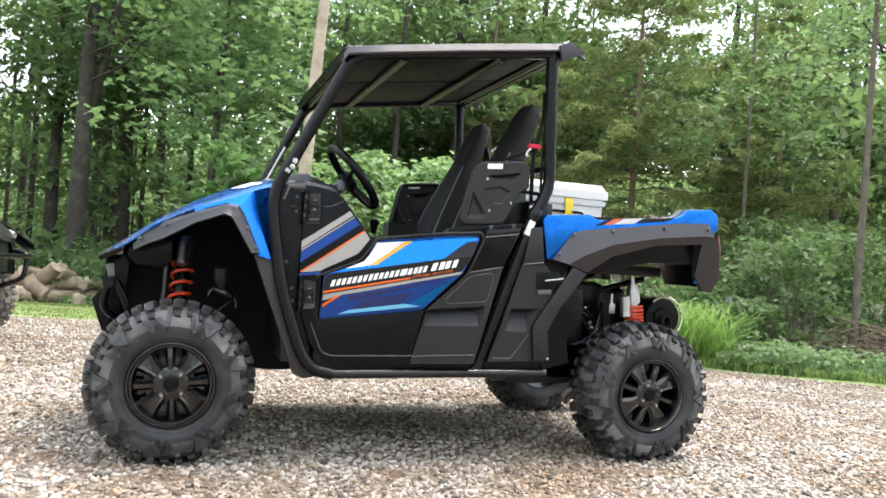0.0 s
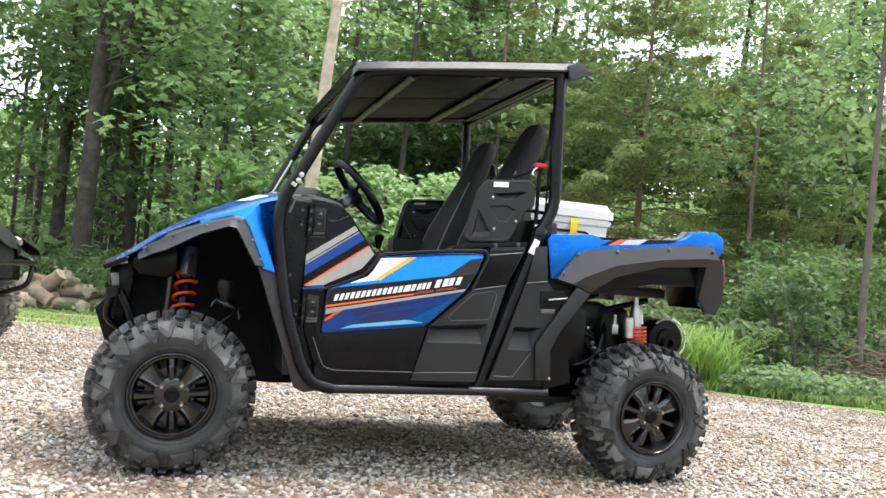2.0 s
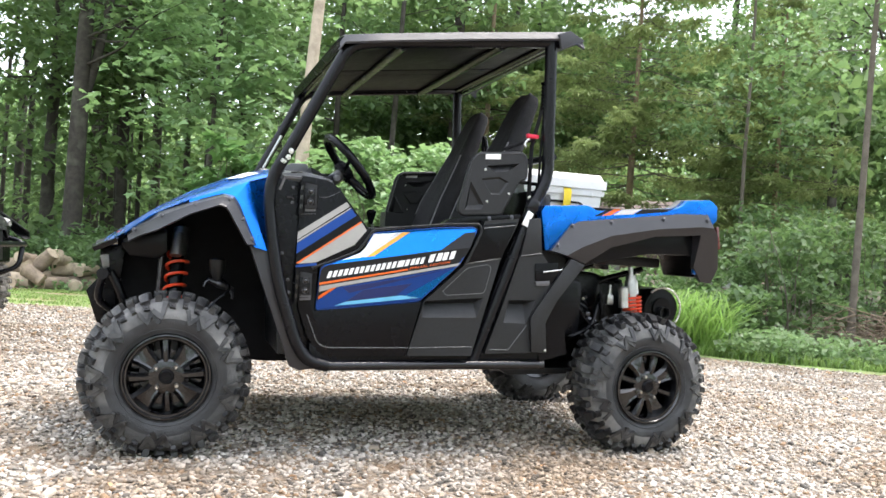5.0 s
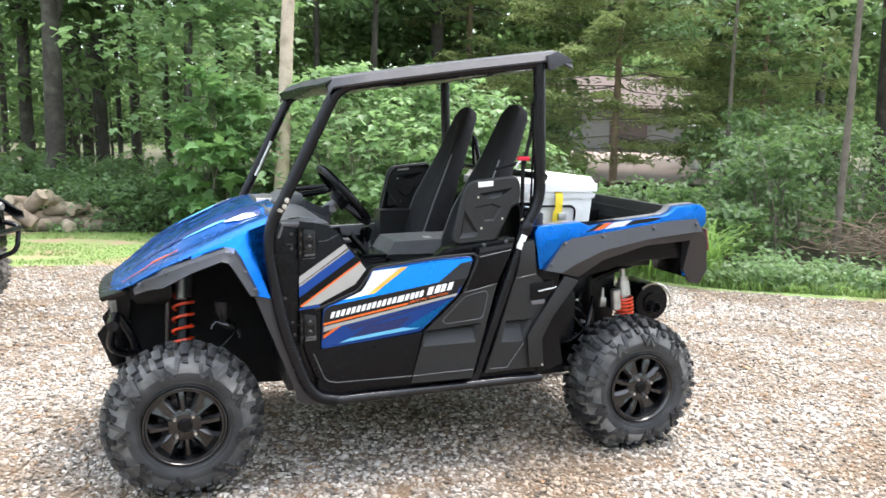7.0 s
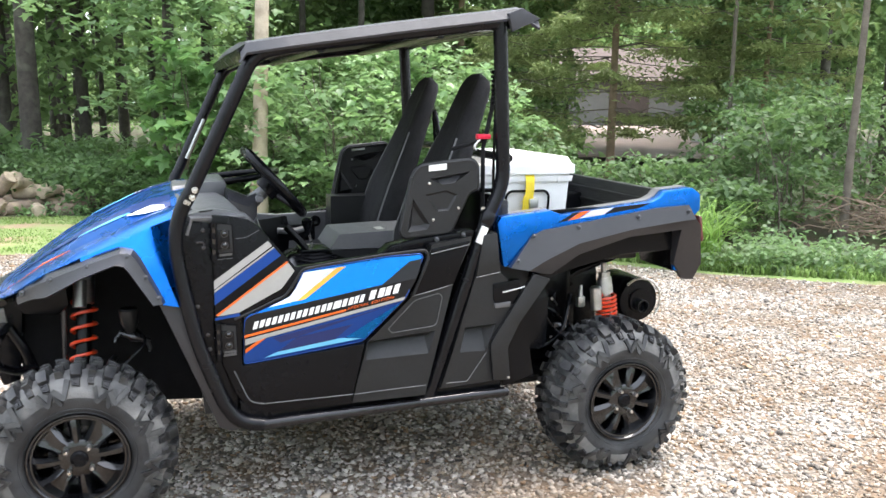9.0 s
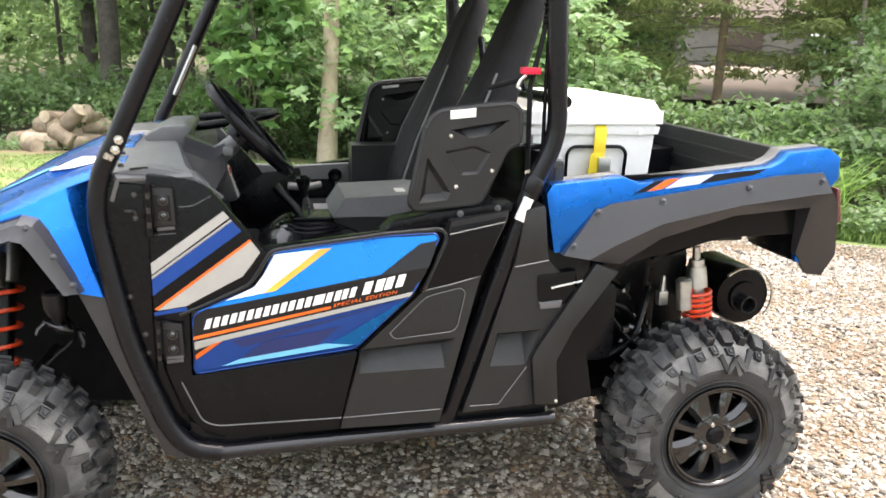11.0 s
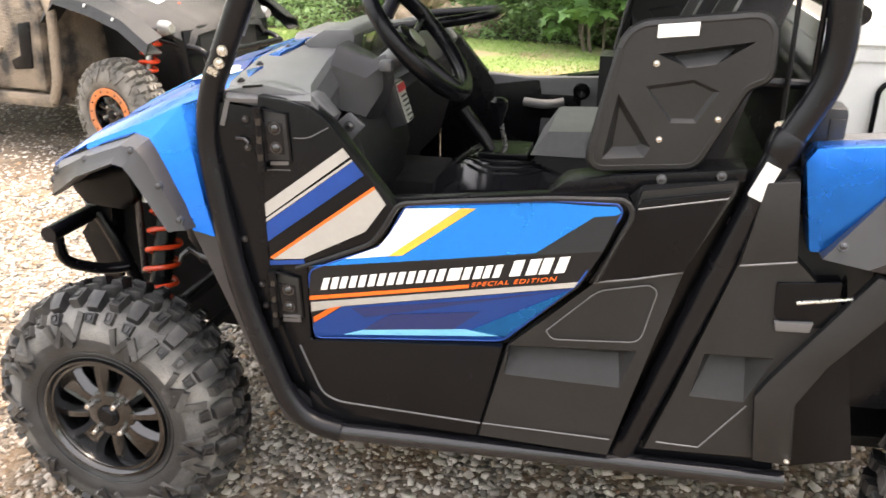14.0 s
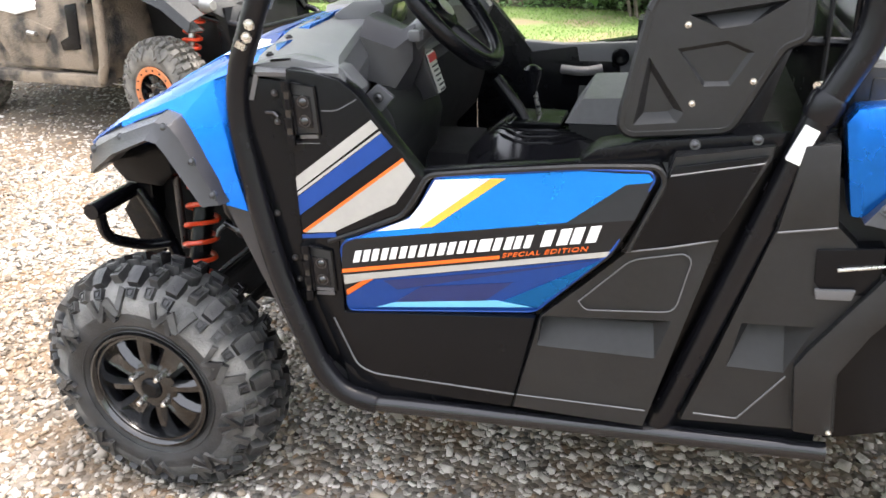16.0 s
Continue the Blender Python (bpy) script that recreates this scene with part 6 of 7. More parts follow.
# far door, seen from inside
far_inner = part("inner_door", mirrored(slab([(0.70, 1.00), (0.90, 0.985), (1.24, 1.00), (1.26, 0.80), (1.20, 0.55), (0.66, 0.50), (0.60, 0.75)], 0.035, 0.075, 0.012)), GREY_PLASTIC, utv, "charcoal inner door trim with a pull handle")
part("speaker_ring", lathe([(0.030, -0.020), (0.026, -0.024), (0.020, -0.014), (0.0, -0.010)], (1.10, 2 * MIDDLE - 0.068, 0.945), "y", 24), SMOOTH_BLACK, far_inner)
# black plate on the trim stands in for a shaded hollow
part("handle_recess", box((0.97, 2 * MIDDLE - 0.076, 0.885), (0.26, 0.010, 0.085), 0.004), SMOOTH_BLACK, far_inner)
part("pull_handle", tube(rounded([(0.90, 2 * MIDDLE - 0.085, 0.900), (0.98, 2 * MIDDLE - 0.10, 0.895), (1.04, 2 * MIDDLE - 0.085, 0.905)], 0.03), 0.016, 10), SEAT_GREY, far_inner)
both("windscreen_strut", lambda: tube([(0.455, 0.10, 1.285), (0.545, 0.095, 1.48)], 0.008, 8), ALUMINIUM, utv)


# ---- cooler in the load bed ----
cooler = thing("cooler", "white moulded hard cooler strapped in the load bed", "cooler", (1.93, 0.80, 0.98))


def tapered(x0, x1, y0, y1, z0, z1, pull, bev):
    bm = box(((x0 + x1) / 2, (y0 + y1) / 2, (z0 + z1) / 2), (x1 - x0, y1 - y0, z1 - z0))
    for v in bm.verts:
        if v.co.z < (z0 + z1) / 2:
            v.co.x += pull if v.co.x < (x0 + x1) / 2 else -pull
            v.co.y += pull if v.co.y < (y0 + y1) / 2 else -pull
    return bevel(bm, bev, 3)


part("cooler_body", tapered(1.680, 2.120, 0.43, 1.17, 0.982, 1.262, 0.018, 0.022), WHITE_PLASTIC, cooler)
part("body_collar", tapered(1.670, 2.132, 0.42, 1.18, 1.226, 1.252, 0.004, 0.008), WHITE_PLASTIC, cooler)
part("lid", tapered(1.665, 2.138, 0.415, 1.185, 1.262, 1.305, 0.0, 0.012), WHITE_PLASTIC, cooler, "white insulated lid")
part("lid_top", tapered(1.69, 2.113, 0.445, 1.155, 1.300, 1.338, -0.02, 0.016), WHITE_PLASTIC, cooler)
handle = part("rope_handle", tube(rounded([(1.805, 0.438, 1.00), (1.802, 0.424, 1.165), (1.822, 0.424, 1.185), (1.995, 0.424, 1.185), (2.015, 0.424, 1.165), (2.012, 0.438, 1.00)], 0.02), 0.006, 8), SMOOTH_BLACK, cooler, "black carrying handle")
for x in (1.74, 1.90, 2.06):
    part("lid_latch", box((x, 0.426, 1.236), (0.012, 0.012, 0.03), 0.003), WHITE_PLASTIC, cooler)
strap = thing("ratchet_strap", "yellow webbing ratchet strap over the cooler", "strap", (1.93, 0.42, 1.2))
part("webbing", thick(loft([[(1.895, 0.424, 1.258), (1.937, 0.424, 1.258)], [(1.893, 0.408, 1.236), (1.935, 0.408, 1.236)], [(1.890, 0.406, 1.18), (1.932, 0.406, 1.18)], [(1.882, 0.412, 1.05), (1.924, 0.412, 1.05)], [(1.878, 0.424, 0.985), (1.920, 0.424, 0.985)]]), 0.003), STRAP_YELLOW, strap)
part("loose_end", thick(loft([[(1.878, 0.402, 1.165), (1.916, 0.402, 1.165)], [(1.868, 0.398, 1.08), (1.908, 0.398, 1.08)], [(1.872, 0.405, 1.00), (1.912, 0.405, 1.00)]]), 0.003), STRAP_YELLOW, strap)
part("ratchet", box((1.925, 0.398, 1.12), (0.045, 0.022, 0.065), 0.006), ALUMINIUM, strap, "steel ratchet buckle")


# ---- the second side-by-side, muddy, behind ----
def second_vehicle():
    """Built with its near front hub at the origin, nose towards +x, near side towards -y."""
    v = thing("utility_vehicle", "muddy white and black side-by-side with orange wheel rings, parked on gravel", "vehicle", (0, 0, 0))
    for x in (0.0, -2.1):
        add_wheel(v, (x, 0.0, 0.33), 0.22, muddy=True, ring=RIM_ORANGE, spin=0.5)
        add_wheel(v, (x, 1.42, 0.33), 0.22, far=True, muddy=True, ring=RIM_ORANGE, spin=0.2)
    part("lower_body", slab([(-0.50, 0.36), (-1.62, 0.36), (-1.72, 0.50), (-1.66, 0.95), (-0.46, 1.02), (-0.40, 0.60)], 0.04, 1.38, 0.02), MUD_PANEL, v, "mud-splashed black lower body")
    sill = part("sill", slab([(-0.45, 0.34), (-1.70, 0.30), (-1.72, 0.38), (-0.47, 0.42)], -0.05, 0.10, 0.015), MUD_PANEL, v, "sill caked with tan mud")
    part("front_post", tube(rounded([(-0.46, -0.03, 0.38), (-0.40, -0.03, 0.50), (-0.36, -0.02, 0.95), (-0.44, 0.0, 1.10)], 0.06), 0.032, 12), MUD_PANEL, v)
    door2 = part("door", slab([(-0.48, 0.92), (-0.52, 0.44), (-1.35, 0.42), (-1.50, 0.62), (-1.50, 0.86), (-1.00, 0.84), (-0.90, 1.00), (-0.60, 1.08)], -0.03, 0.05, 0.02), MUD_PANEL, v, "muddy black door with a pale top panel")
    part("door_top_panel", slab([(-0.98, 0.82), (-1.02, 0.90), (-1.50, 0.93), (-1.50, 0.82), (-1.20, 0.78)], -0.05, 0.0, 0.015), WHITE_PAINT, door2, "pale grey upper door panel")
    part("door_recess", slab([(-0.86, 0.70), (-0.95, 0.60), (-1.20, 0.60), (-1.28, 0.70), (-1.10, 0.76)], -0.042, 0.0, 0.012), MUD_PANEL, door2)
    part("door_latch", tube([(-1.0, -0.06, 0.665), (-1.08, -0.06, 0.672)], 0.016, 10), ALUMINIUM, door2)
    part("door_rib", slab([(-0.56, 0.88), (-0.60, 0.58), (-0.78, 0.56), (-0.80, 0.62), (-0.70, 0.66), (-0.68, 0.86)], -0.040, 0.0, 0.012), SMOOTH_BLACK, door2)
    part("chassis", slab([(0.40, 0.86), (0.42, 0.55), (0.20, 0.36), (-0.5, 0.34), (-2.3, 0.36), (-2.4, 0.8), (-1.8, 0.9), (-0.4, 0.95), (0.0, 0.92)], 0.42, 1.0, 0.02), DARK_METAL, v)
    rows = []
    for x, z, y in ((-0.46, 1.16, 0.06), (-0.25, 1.13, 0.05), (0.0, 1.07, 0.07), (0.20, 0.99, 0.12), (0.36, 0.90, 0.24), (0.42, 0.82, 0.36)):
        row = [(x, y, z - 0.08), (x, y + 0.05, z - 0.015), (x, y + 0.20, z), (x, y + 0.30, z + 0.03), (x, 0.71, z + 0.05)]
        rows.append(row + [(a, 1.42 - b, c) for a, b, c in row[-2::-1]])
    part("hood", thick(loft([r[2:-2] for r in rows[:4]]), 0.008), WHITE_PAINT, v, "white hood with orange flashes")
    part("nose", thick(loft([r[2:-2] for r in rows[3:]]), 0.008), BLACK_PLASTIC, v, "glossy black nose panel")
    for side in (lambda r: r[:3], lambda r: r[-3:]):
        part("hood_flank", thick(loft([side(r) for r in rows]), 0.008), BLACK_PLASTIC, v, "glossy black hood flank")
    for s in (lambda b: b, lambda b: 1.42 - b):
        part("hood_flash", thick(loft([[(0.02, s(0.33), 1.108), (0.02, s(0.37), 1.112)], [(-0.30, s(0.28), 1.152), (-0.30, s(0.40), 1.168)]]), 0.004), ORANGE, v)
    arch = [(-0.44, 0.94), (-0.30, 1.06), (0.0, 1.00), (0.22, 0.93), (0.42, 0.80)]
    for flip in (1, -1):
        f = (lambda y: y) if flip == 1 else (lambda y: 1.42 - y)
        rows = [[(x, f(0.10), z + 0.03), (x, f(-0.02), z), (x, f(-0.05), z - 0.06), (x, f(0.08), z - 0.07)] for x, z in arch]
        flare2 = part("fender_flare", thick(loft(rows), 0.008), BLACK_PLASTIC, v, "dusty black fender flare")
        for x, z in arch[1:4]:
            part("bolt", bolt_head((x - 0.05, f(-0.03), z + 0.0), (0, -flip, 0.4), 0.009), STEEL, flare2)
        part("shock_absorber", tube([(0.16, f(0.32), 0.92), (0.10, f(0.20), 0.42)], 0.022, 10), ALUMINIUM, v)
        part("coil_spring", helix((0.155, f(0.31), 0.84), (0.115, f(0.22), 0.52), 0.055, 0.012, 6), SPRING_RED, v, "red coil spring")
        part("headlamp", lathe([(0.0, 0.03), (0.03, 0.03), (0.045, 0.0), (0.05, -0.05)], (0.34, f(0.24), 0.86), "x", 16), LAMP_LENS, v, "round clear headlamp")
        part("suspension_arm", tube([(0.0, f(0.16), 0.30), (0.12, f(0.50), 0.44)], 0.018, 8), DARK_METAL, v)
        part("cage_post", tube(rounded([(-0.46, f(0.05), 1.12), (-0.72, f(0.10), 1.62), (-1.55, f(0.10), 1.70), (-1.66, f(0.06), 1.05)], 0.12), 0.026, 12), TUBE_BLACK, v)
        part("bumper_arm", tube(rounded([(0.20, f(0.30), 0.78), (0.53, f(0.34), 0.72), (0.53, f(0.40), 0.52), (0.30, f(0.45), 0.42)], 0.06), 0.020, 10), TUBE_BLACK, v)
    part("grille", slab([(0.40, 0.84), (0.42, 0.55), (0.34, 0.50), (0.30, 0.84)], 0.30, 1.12, 0.01), SMOOTH_BLACK, v)
    for s in (lambda b: b, lambda b: 1.42 - b):
        part("hood_line", thick(loft([[(0.26, s(0.44), 0.985), (0.26, s(0.455), 0.986)], [(-0.05, s(0.46), 1.112), (-0.05, s(0.50), 1.114)], [(-0.32, s(0.44), 1.172), (-0.32, s(0.47), 1.174)]]), 0.004), SPRING_RED, v)
    part("bumper", tube([(0.54, 0.34, 0.70), (0.54, 1.08, 0.70)], 0.022, 10), TUBE_BLACK, v)
    part("cargo_bed", slab([(-1.72, 0.80), (-1.72, 1.08), (-2.62, 1.10), (-2.62, 0.84), (-2.45, 0.82), (-2.3, 0.92), (-1.9, 0.90)], 0.02, 1.40, 0.02), MUD_PANEL, v)
    part("seat", slab([(-1.25, 0.78), (-1.30, 0.90), (-1.62, 0.92), (-1.85, 1.45), (-1.95, 1.44), (-1.75, 0.80)], 0.16, 1.26, 0.05), SEAT, v)
    part("wire", tube(rounded([(-0.42, 0.02, 0.36), (-0.30, 0.0, 0.36), (-0.22, 0.05, 0.38)], 0.05), 0.004, 6), ALUMINIUM, v)
    v.matrix_basis = pose(-1.93, 3.02, 0, 0, 0, -14)
    return v


second_vehicle()


def mud_patch():
    """Brown sheet that paints in the shadow under the muddy vehicle, with a ragged edge."""
    bm = bmesh.new()
    centre = bm.verts.new((-3.0, 3.75, 0.007))
    ring = []
    for i in range(96):
        w = i * math.pi / 48
        r = 1 + 0.22 * noise.noise((2 * math.cos(w), 2 * math.sin(w), 3)) + 0.12 * noise.noise((9 * math.cos(w), 9 * math.sin(w), 6))
        ring.append(bm.verts.new((-3.0 + 1.75 * r * math.cos(w), 3.75 + 1.15 * r * math.sin(w), 0.001)))
    for a, b in zip(ring, ring[1:] + ring[:1]):
        bm.faces.new((centre, a, b))
    single("mud_patch", bm, SHADOW_BROWN, "brown patch on gravel standing in for the shadow under a muddy vehicle", "mud", kind="stuff", smooth=60)


mud_patch()


# ---- plants ----
def turned(n, rng, flat):
    """Headings for n leaves: a random turn, tilted off the level by about flat radians."""
    a = rng.uniform(0, 2 * np.pi, n)
    tilt, lean = rng.normal(0, flat, n), rng.normal(-0.25, flat, n)
    ahead = np.stack([np.cos(a) * np.cos(lean), np.sin(a) * np.cos(lean), np.sin(lean)], 1)
    side = np.stack([-np.sin(a) * np.cos(tilt), np.cos(a) * np.cos(tilt), np.sin(tilt)], 1)
    up = np.cross(ahead, side)
    return ahead, side, up / np.linalg.norm(up, axis=1, keepdims=True)


def leaves(at, size, rng, flat=0.45, slim=0.62, six=False):
    """Leaves folded along the midrib, at the given places."""
    n = len(at)
    ahead, side, up = turned(n, rng, flat)
    s = (size * rng.uniform(0.6, 1.25, n))[:, None]
    if six == "lobed":
        half = [(0.10, 0.17, 0.03), (0.02, 0.44, 0.05), (0.28, 0.33, 0.06), (0.46, 0.58, 0.02), (0.56, 0.26, 0.05), (0.70, 0.20, 0.03)]
        mesh = [(0, 0, 0)] + half + [(1.0, 0, -0.10)] + [(x, -y, z) for x, y, z in half[::-1]]
        tri = np.array([[0, 7, 6, 5, 4, 3, 2, 1], [0, 13, 12, 11, 10, 9, 8, 7]])
    elif six:
        mesh = [(0, 0, 0), (0.35, slim * 0.5, 0.10), (0.75, slim * 0.36, 0.08), (1.0, 0, -0.10), (0.75, -slim * 0.36, 0.08), (0.35, -slim * 0.5, 0.10)]
        tri = np.array([[0, 3, 2, 1], [0, 5, 4, 3]])
    else:
        mesh = [(0, 0, 0), (0.45, slim * 0.5, 0.12), (1.0, 0, -0.08), (0.45, -slim * 0.5, 0.12)]
        tri = np.array([[0, 2, 1], [0, 3, 2]])
    v = np.stack([at + s * (x * ahead + y * side + z * up) for x, y, z in mesh], 1)
    f = tri[None] + len(mesh) * np.arange(n)[:, None, None]
    return v.reshape(-1, 3), f.reshape(-1, tri.shape[1])


def sprays(centres, radii, per, rng, thin=0.16):
    """Places of leaves in flat, drooping layers round the centres."""
    n = len(centres)
    a, r = rng.uniform(0, 2 * np.pi, (n, per)), np.sqrt(rng.random((n, per)))
    x = r * np.cos(a) * radii[:, None]
    y = r * np.sin(a) * radii[:, None]
    z = rng.normal(0, thin, (n, per)) * radii[:, None] - 0.28 * r ** 2 * radii[:, None]
    return (centres[:, None] + np.stack([x, y, z], 2)).reshape(-1, 3)


def bough(bm, a, b, r0, r1, rng, sag=0.0, seg=6):
    a, b = Vector(a), Vector(b)
    pts = []
    for i in range(6):
        f = i / 5
        w = (b - a).length * 0.04
        pts.append(a.lerp(b, f) + Vector((rng.uniform(-w, w), rng.uniform(-w, w), rng.uniform(-w, w) - sag * f * f)) * (0 if i == 0 else 1))
    tube(pts, [r0 + (r1 - r0) * i / 5 for i in range(6)], seg, bm)


def broadleaf(name, label, base, height, girth, lean, bark, leaf, size, seed, crown_from, spread, count, per=26, group="", flat=0.42, twin=False, patchy=1.0, facing=None, six=False):
    """A tree: tapered trunk, limbs, and a crown of flat layered sprays of leaves."""
    rng, rnd = np.random.default_rng(seed), random.Random(seed)
    x, y = base
    tree = thing(name, label, "tree", (x, y, 0), group)
    bm = bmesh.new()
    top = Vector((x + lean[0], y + lean[1], height))
    line = []
    for i in range(13):
        f = i / 12
        wob = 0.05 + girth * 0.5
        line.append(Vector((x, y, -0.3)).lerp(top, f) + Vector((noise.noise((f * 3, seed, 0)), noise.noise((f * 3, seed, 7)), 0)) * wob * (0.3 + f))
    tube(line, [girth * (1.35 if i == 0 else 1.0 - 0.75 * i / 12) for i in range(13)], 14, bm)
    if twin:
        tube([line[3], line[4] + Vector((girth * 1.2, 0.05, 0)), line[6] + Vector((girth * 2.6, 0.2, 0)), line[10] + Vector((girth * 5, 0.4, 0))], [girth * 0.5, girth * 0.45, girth * 0.36, girth * 0.2], 10, bm)
    limbs = bmesh.new()
    centres, radii = [], []
    for i in range(count):
        f = crown_from + (1 - crown_from) * rnd.random() ** 1.5
        foot = line[min(11, int(f * 12))].lerp(line[min(12, int(f * 12) + 1)], f * 12 % 1)
        w = rnd.uniform(0, 2 * math.pi) if facing is None else rnd.gauss(facing, 1.1)
        reach = spread * rnd.uniform(0.35, 1.0) * (1.0 - 0.35 * (f - crown_from) / max(1e-3, 1 - crown_from))
        tip = foot + Vector((math.cos(w) * reach, math.sin(w) * reach, rnd.uniform(-0.15, 0.45) * reach))
        if i % 3 == 0:
            bough(limbs, foot, tip, girth * 0.16 * (1.4 - f), 0.006, rnd, 0.0, 5)
        for k in range(rnd.randint(1, 3)):
            g = rnd.uniform(0.45, 1.05)
            centres.append(foot.lerp(tip, g) + Vector((rnd.gauss(0, 0.22), rnd.gauss(0, 0.22), rnd.gauss(0, 0.12))))
            radii.append(rnd.uniform(0.30, 0.72) * patchy)
    part("trunk", bm, bark, tree, smooth=60)
    if len(limbs.verts):
        tagged(part("branchwork", limbs, bark, tree, smooth=60), kind="stuff")
    else:
        limbs.free()
    at = sprays(np.array([tuple(c) for c in centres]), np.array(radii), per, rng)
    at = at[at[:, 2] > 0.12]
    v, fc = leaves(at, size, rng, flat, 0.66, six)
    sheet("crown", v, fc, leaf, "", "", tree)
    return tree


def shrub(name, label, base, height, spread, leaf, size, seed, stems=7, per=30, layers=60, bark=BARK_THIN, flat=0.4, six=False, group="shrubs at the wood's edge", low=0.08):
    """A bush: thin stems from the ground with layered sprays of leaves."""
    rng, rnd = np.random.default_rng(seed), random.Random(seed)
    x, y = base
    bush = thing(name, label, "shrub", (x, y, 0), group)
    for i in range(stems):
        w = rnd.uniform(0, 2 * math.pi)
        r = rnd.uniform(0.2, 1.0) * spread * 0.75
        tip = Vector((x + math.cos(w) * r, y + math.sin(w) * r, height * rnd.uniform(0.55, 0.98)))
        bm = bmesh.new()
        bough(bm, (x + math.cos(w) * 0.12, y + math.sin(w) * 0.12, -0.2), tip, 0.016, 0.004, rnd, 0.0, 5)
        part("stem", bm, bark, bush, smooth=60)
    centres, radii = [], []
    for i in range(layers):
        z = height * (low + (1 - low) * rnd.random() ** 0.8)
        belly = spread * (0.55 + 0.6 * math.sin(min(1, z / height + 0.12) * math.pi * 0.85))
        w, r = rnd.uniform(0, 2 * math.pi), belly * math.sqrt(rnd.random())
        centres.append((x + math.cos(w) * r, y + math.sin(w) * r, z))
        radii.append(rnd.uniform(0.16, 0.42) * min(1.0, spread))
    at = sprays(np.array(centres), np.array(radii), per, rng, 0.2)
    at = at[at[:, 2] > -0.10]
    v, f = leaves(at, size, rng, flat, 0.66, six)
    sheet("foliage", v, f, leaf, "", "", bush)
    return bush


def conifer(name, label, base, height, girth, spread, seed, bare=0.0, size=0.075, per_branch=150, whorls=30, mat=NEEDLES, group=""):
    """A hemlock-like tree: level whorled branches carrying flat feathery sprays."""
    rng, rnd = np.random.default_rng(seed), random.Random(seed)
    x, y = base
    tree = thing(name, label, "tree", (x, y, 0), group)
    bm, limbs = bmesh.new(), bmesh.new()
    tube([(x + 0.02 * noise.noise((z, seed, 0)), y, z) for z in np.linspace(-0.3, height, 10)], [girth * (1.15 - 1.05 * i / 9) for i in range(10)], 12, bm)
    places = []
    for k in range(whorls):
        z = height * (bare + (1 - bare) * (k + rnd.random() * 0.7) / whorls)
        reach = spread * (1 - (z / height)) ** 0.75 * rnd.uniform(0.75, 1.05) + 0.15
        for b in range(rnd.randint(3, 5)):
            w = rnd.uniform(0, 2 * math.pi)
            ahead = np.array([math.cos(w), math.sin(w), 0.0])
            side = np.array([-math.sin(w), math.cos(w), 0.0])
            lift = rnd.uniform(0.0, 0.22)
            tip = np.array([x, y, z]) + ahead * reach + np.array([0, 0, lift * reach - 0.12 * reach])
            bough(limbs, (x, y, z), tuple(tip), girth * 0.12 + 0.006, 0.004, rnd, 0.0, 4)
            n = int(per_branch * reach / spread) + 12
            s = 0.12 + 0.88 * np.sqrt(rng.random(n))
            wide = 0.34 * reach * (1.05 - s) + 0.05
            off = rng.uniform(-1, 1, n) * wide
            p = np.array([x, y, z]) + s[:, None] * (tip - np.array([x, y, z])) + off[:, None] * side + np.stack([0 * s, 0 * s, rng.normal(-0.02, 0.035, n) - np.abs(off) * 0.25], 1)
            places.append(p)
    part("trunk", bm, BARK_TAN, tree, smooth=60)
    tagged(part("branchwork", limbs, BARK_THIN, tree, smooth=60), kind="stuff")
    at = np.concatenate(places)
    v, f = leaves(at, size, rng, 0.30, 0.24)
    sheet("crown", v, f, mat, "", "", tree)
    return tree


# trees that stand out singly
broadleaf("maple_tree", "dark-barked maple with a forked trunk beyond the log pile", (-2.03, 15.0), 13.5, 0.21, (0.0, 0.2), BARK_DARK, LEAF_BRIGHT, 0.17, 21, 0.32, 4.4, 120, 34, "trees of the wood", twin=True, facing=0.0, patchy=1.3, six="lobed", flat=0.30)
broadleaf("maple_tree", "slender maple with broad layered leaves at the wood's edge", (0.40, 11.6), 7.5, 0.05, (0.2, -0.3), BARK_DARK, LEAF_BRIGHT, 0.17, 27, 0.26, 1.9, 80, 22, "trees of the wood", facing=-0.5, patchy=1.3, six="lobed", flat=0.26)
broadleaf("pale_tree", "tree with a pale tan trunk at the wood's edge", (1.60, 8.9), 12.0, 0.115, (0.55, 0.2), BARK_PALE, LEAF, 0.13, 22, 0.40, 2.0, 26, 22, "trees of the wood")
broadleaf("thin_tree", "slender grey-barked tree at the wood's edge", (8.3, 5.05), 9.5, 0.052, (0.22, 0.1), BARK_THIN, LEAF, 0.13, 23, 0.42, 2.2, 60, 24, "trees of the wood")
broadleaf("thin_tree", "slender grey-barked tree among shrubs", (9.66, 9.2), 9.5, 0.045, (0.1, 0.1), BARK_THIN, LEAF, 0.14, 24, 0.34, 2.2, 70, 24, "trees of the wood")
conifer("hemlock_tree", "feathery hemlock with level drooping branches", (9.0, 12.0), 9.5, 0.085, 3.6, 31, 0.13, 0.15, 420, 36, NEEDLES, "trees of the wood")
conifer("hemlock_tree", "young feathery hemlock with level branches", (11.2, 10.2), 7.0, 0.06, 2.4, 32, 0.20, 0.13, 240, 26, NEEDLES, "trees of the wood")
conifer("hemlock_tree", "feathery hemlock deep in the wood", (7.0, 15.5), 11.0, 0.09, 2.6, 33, 0.2, 0.15, 180, 30, NEEDLES, "trees of the wood")
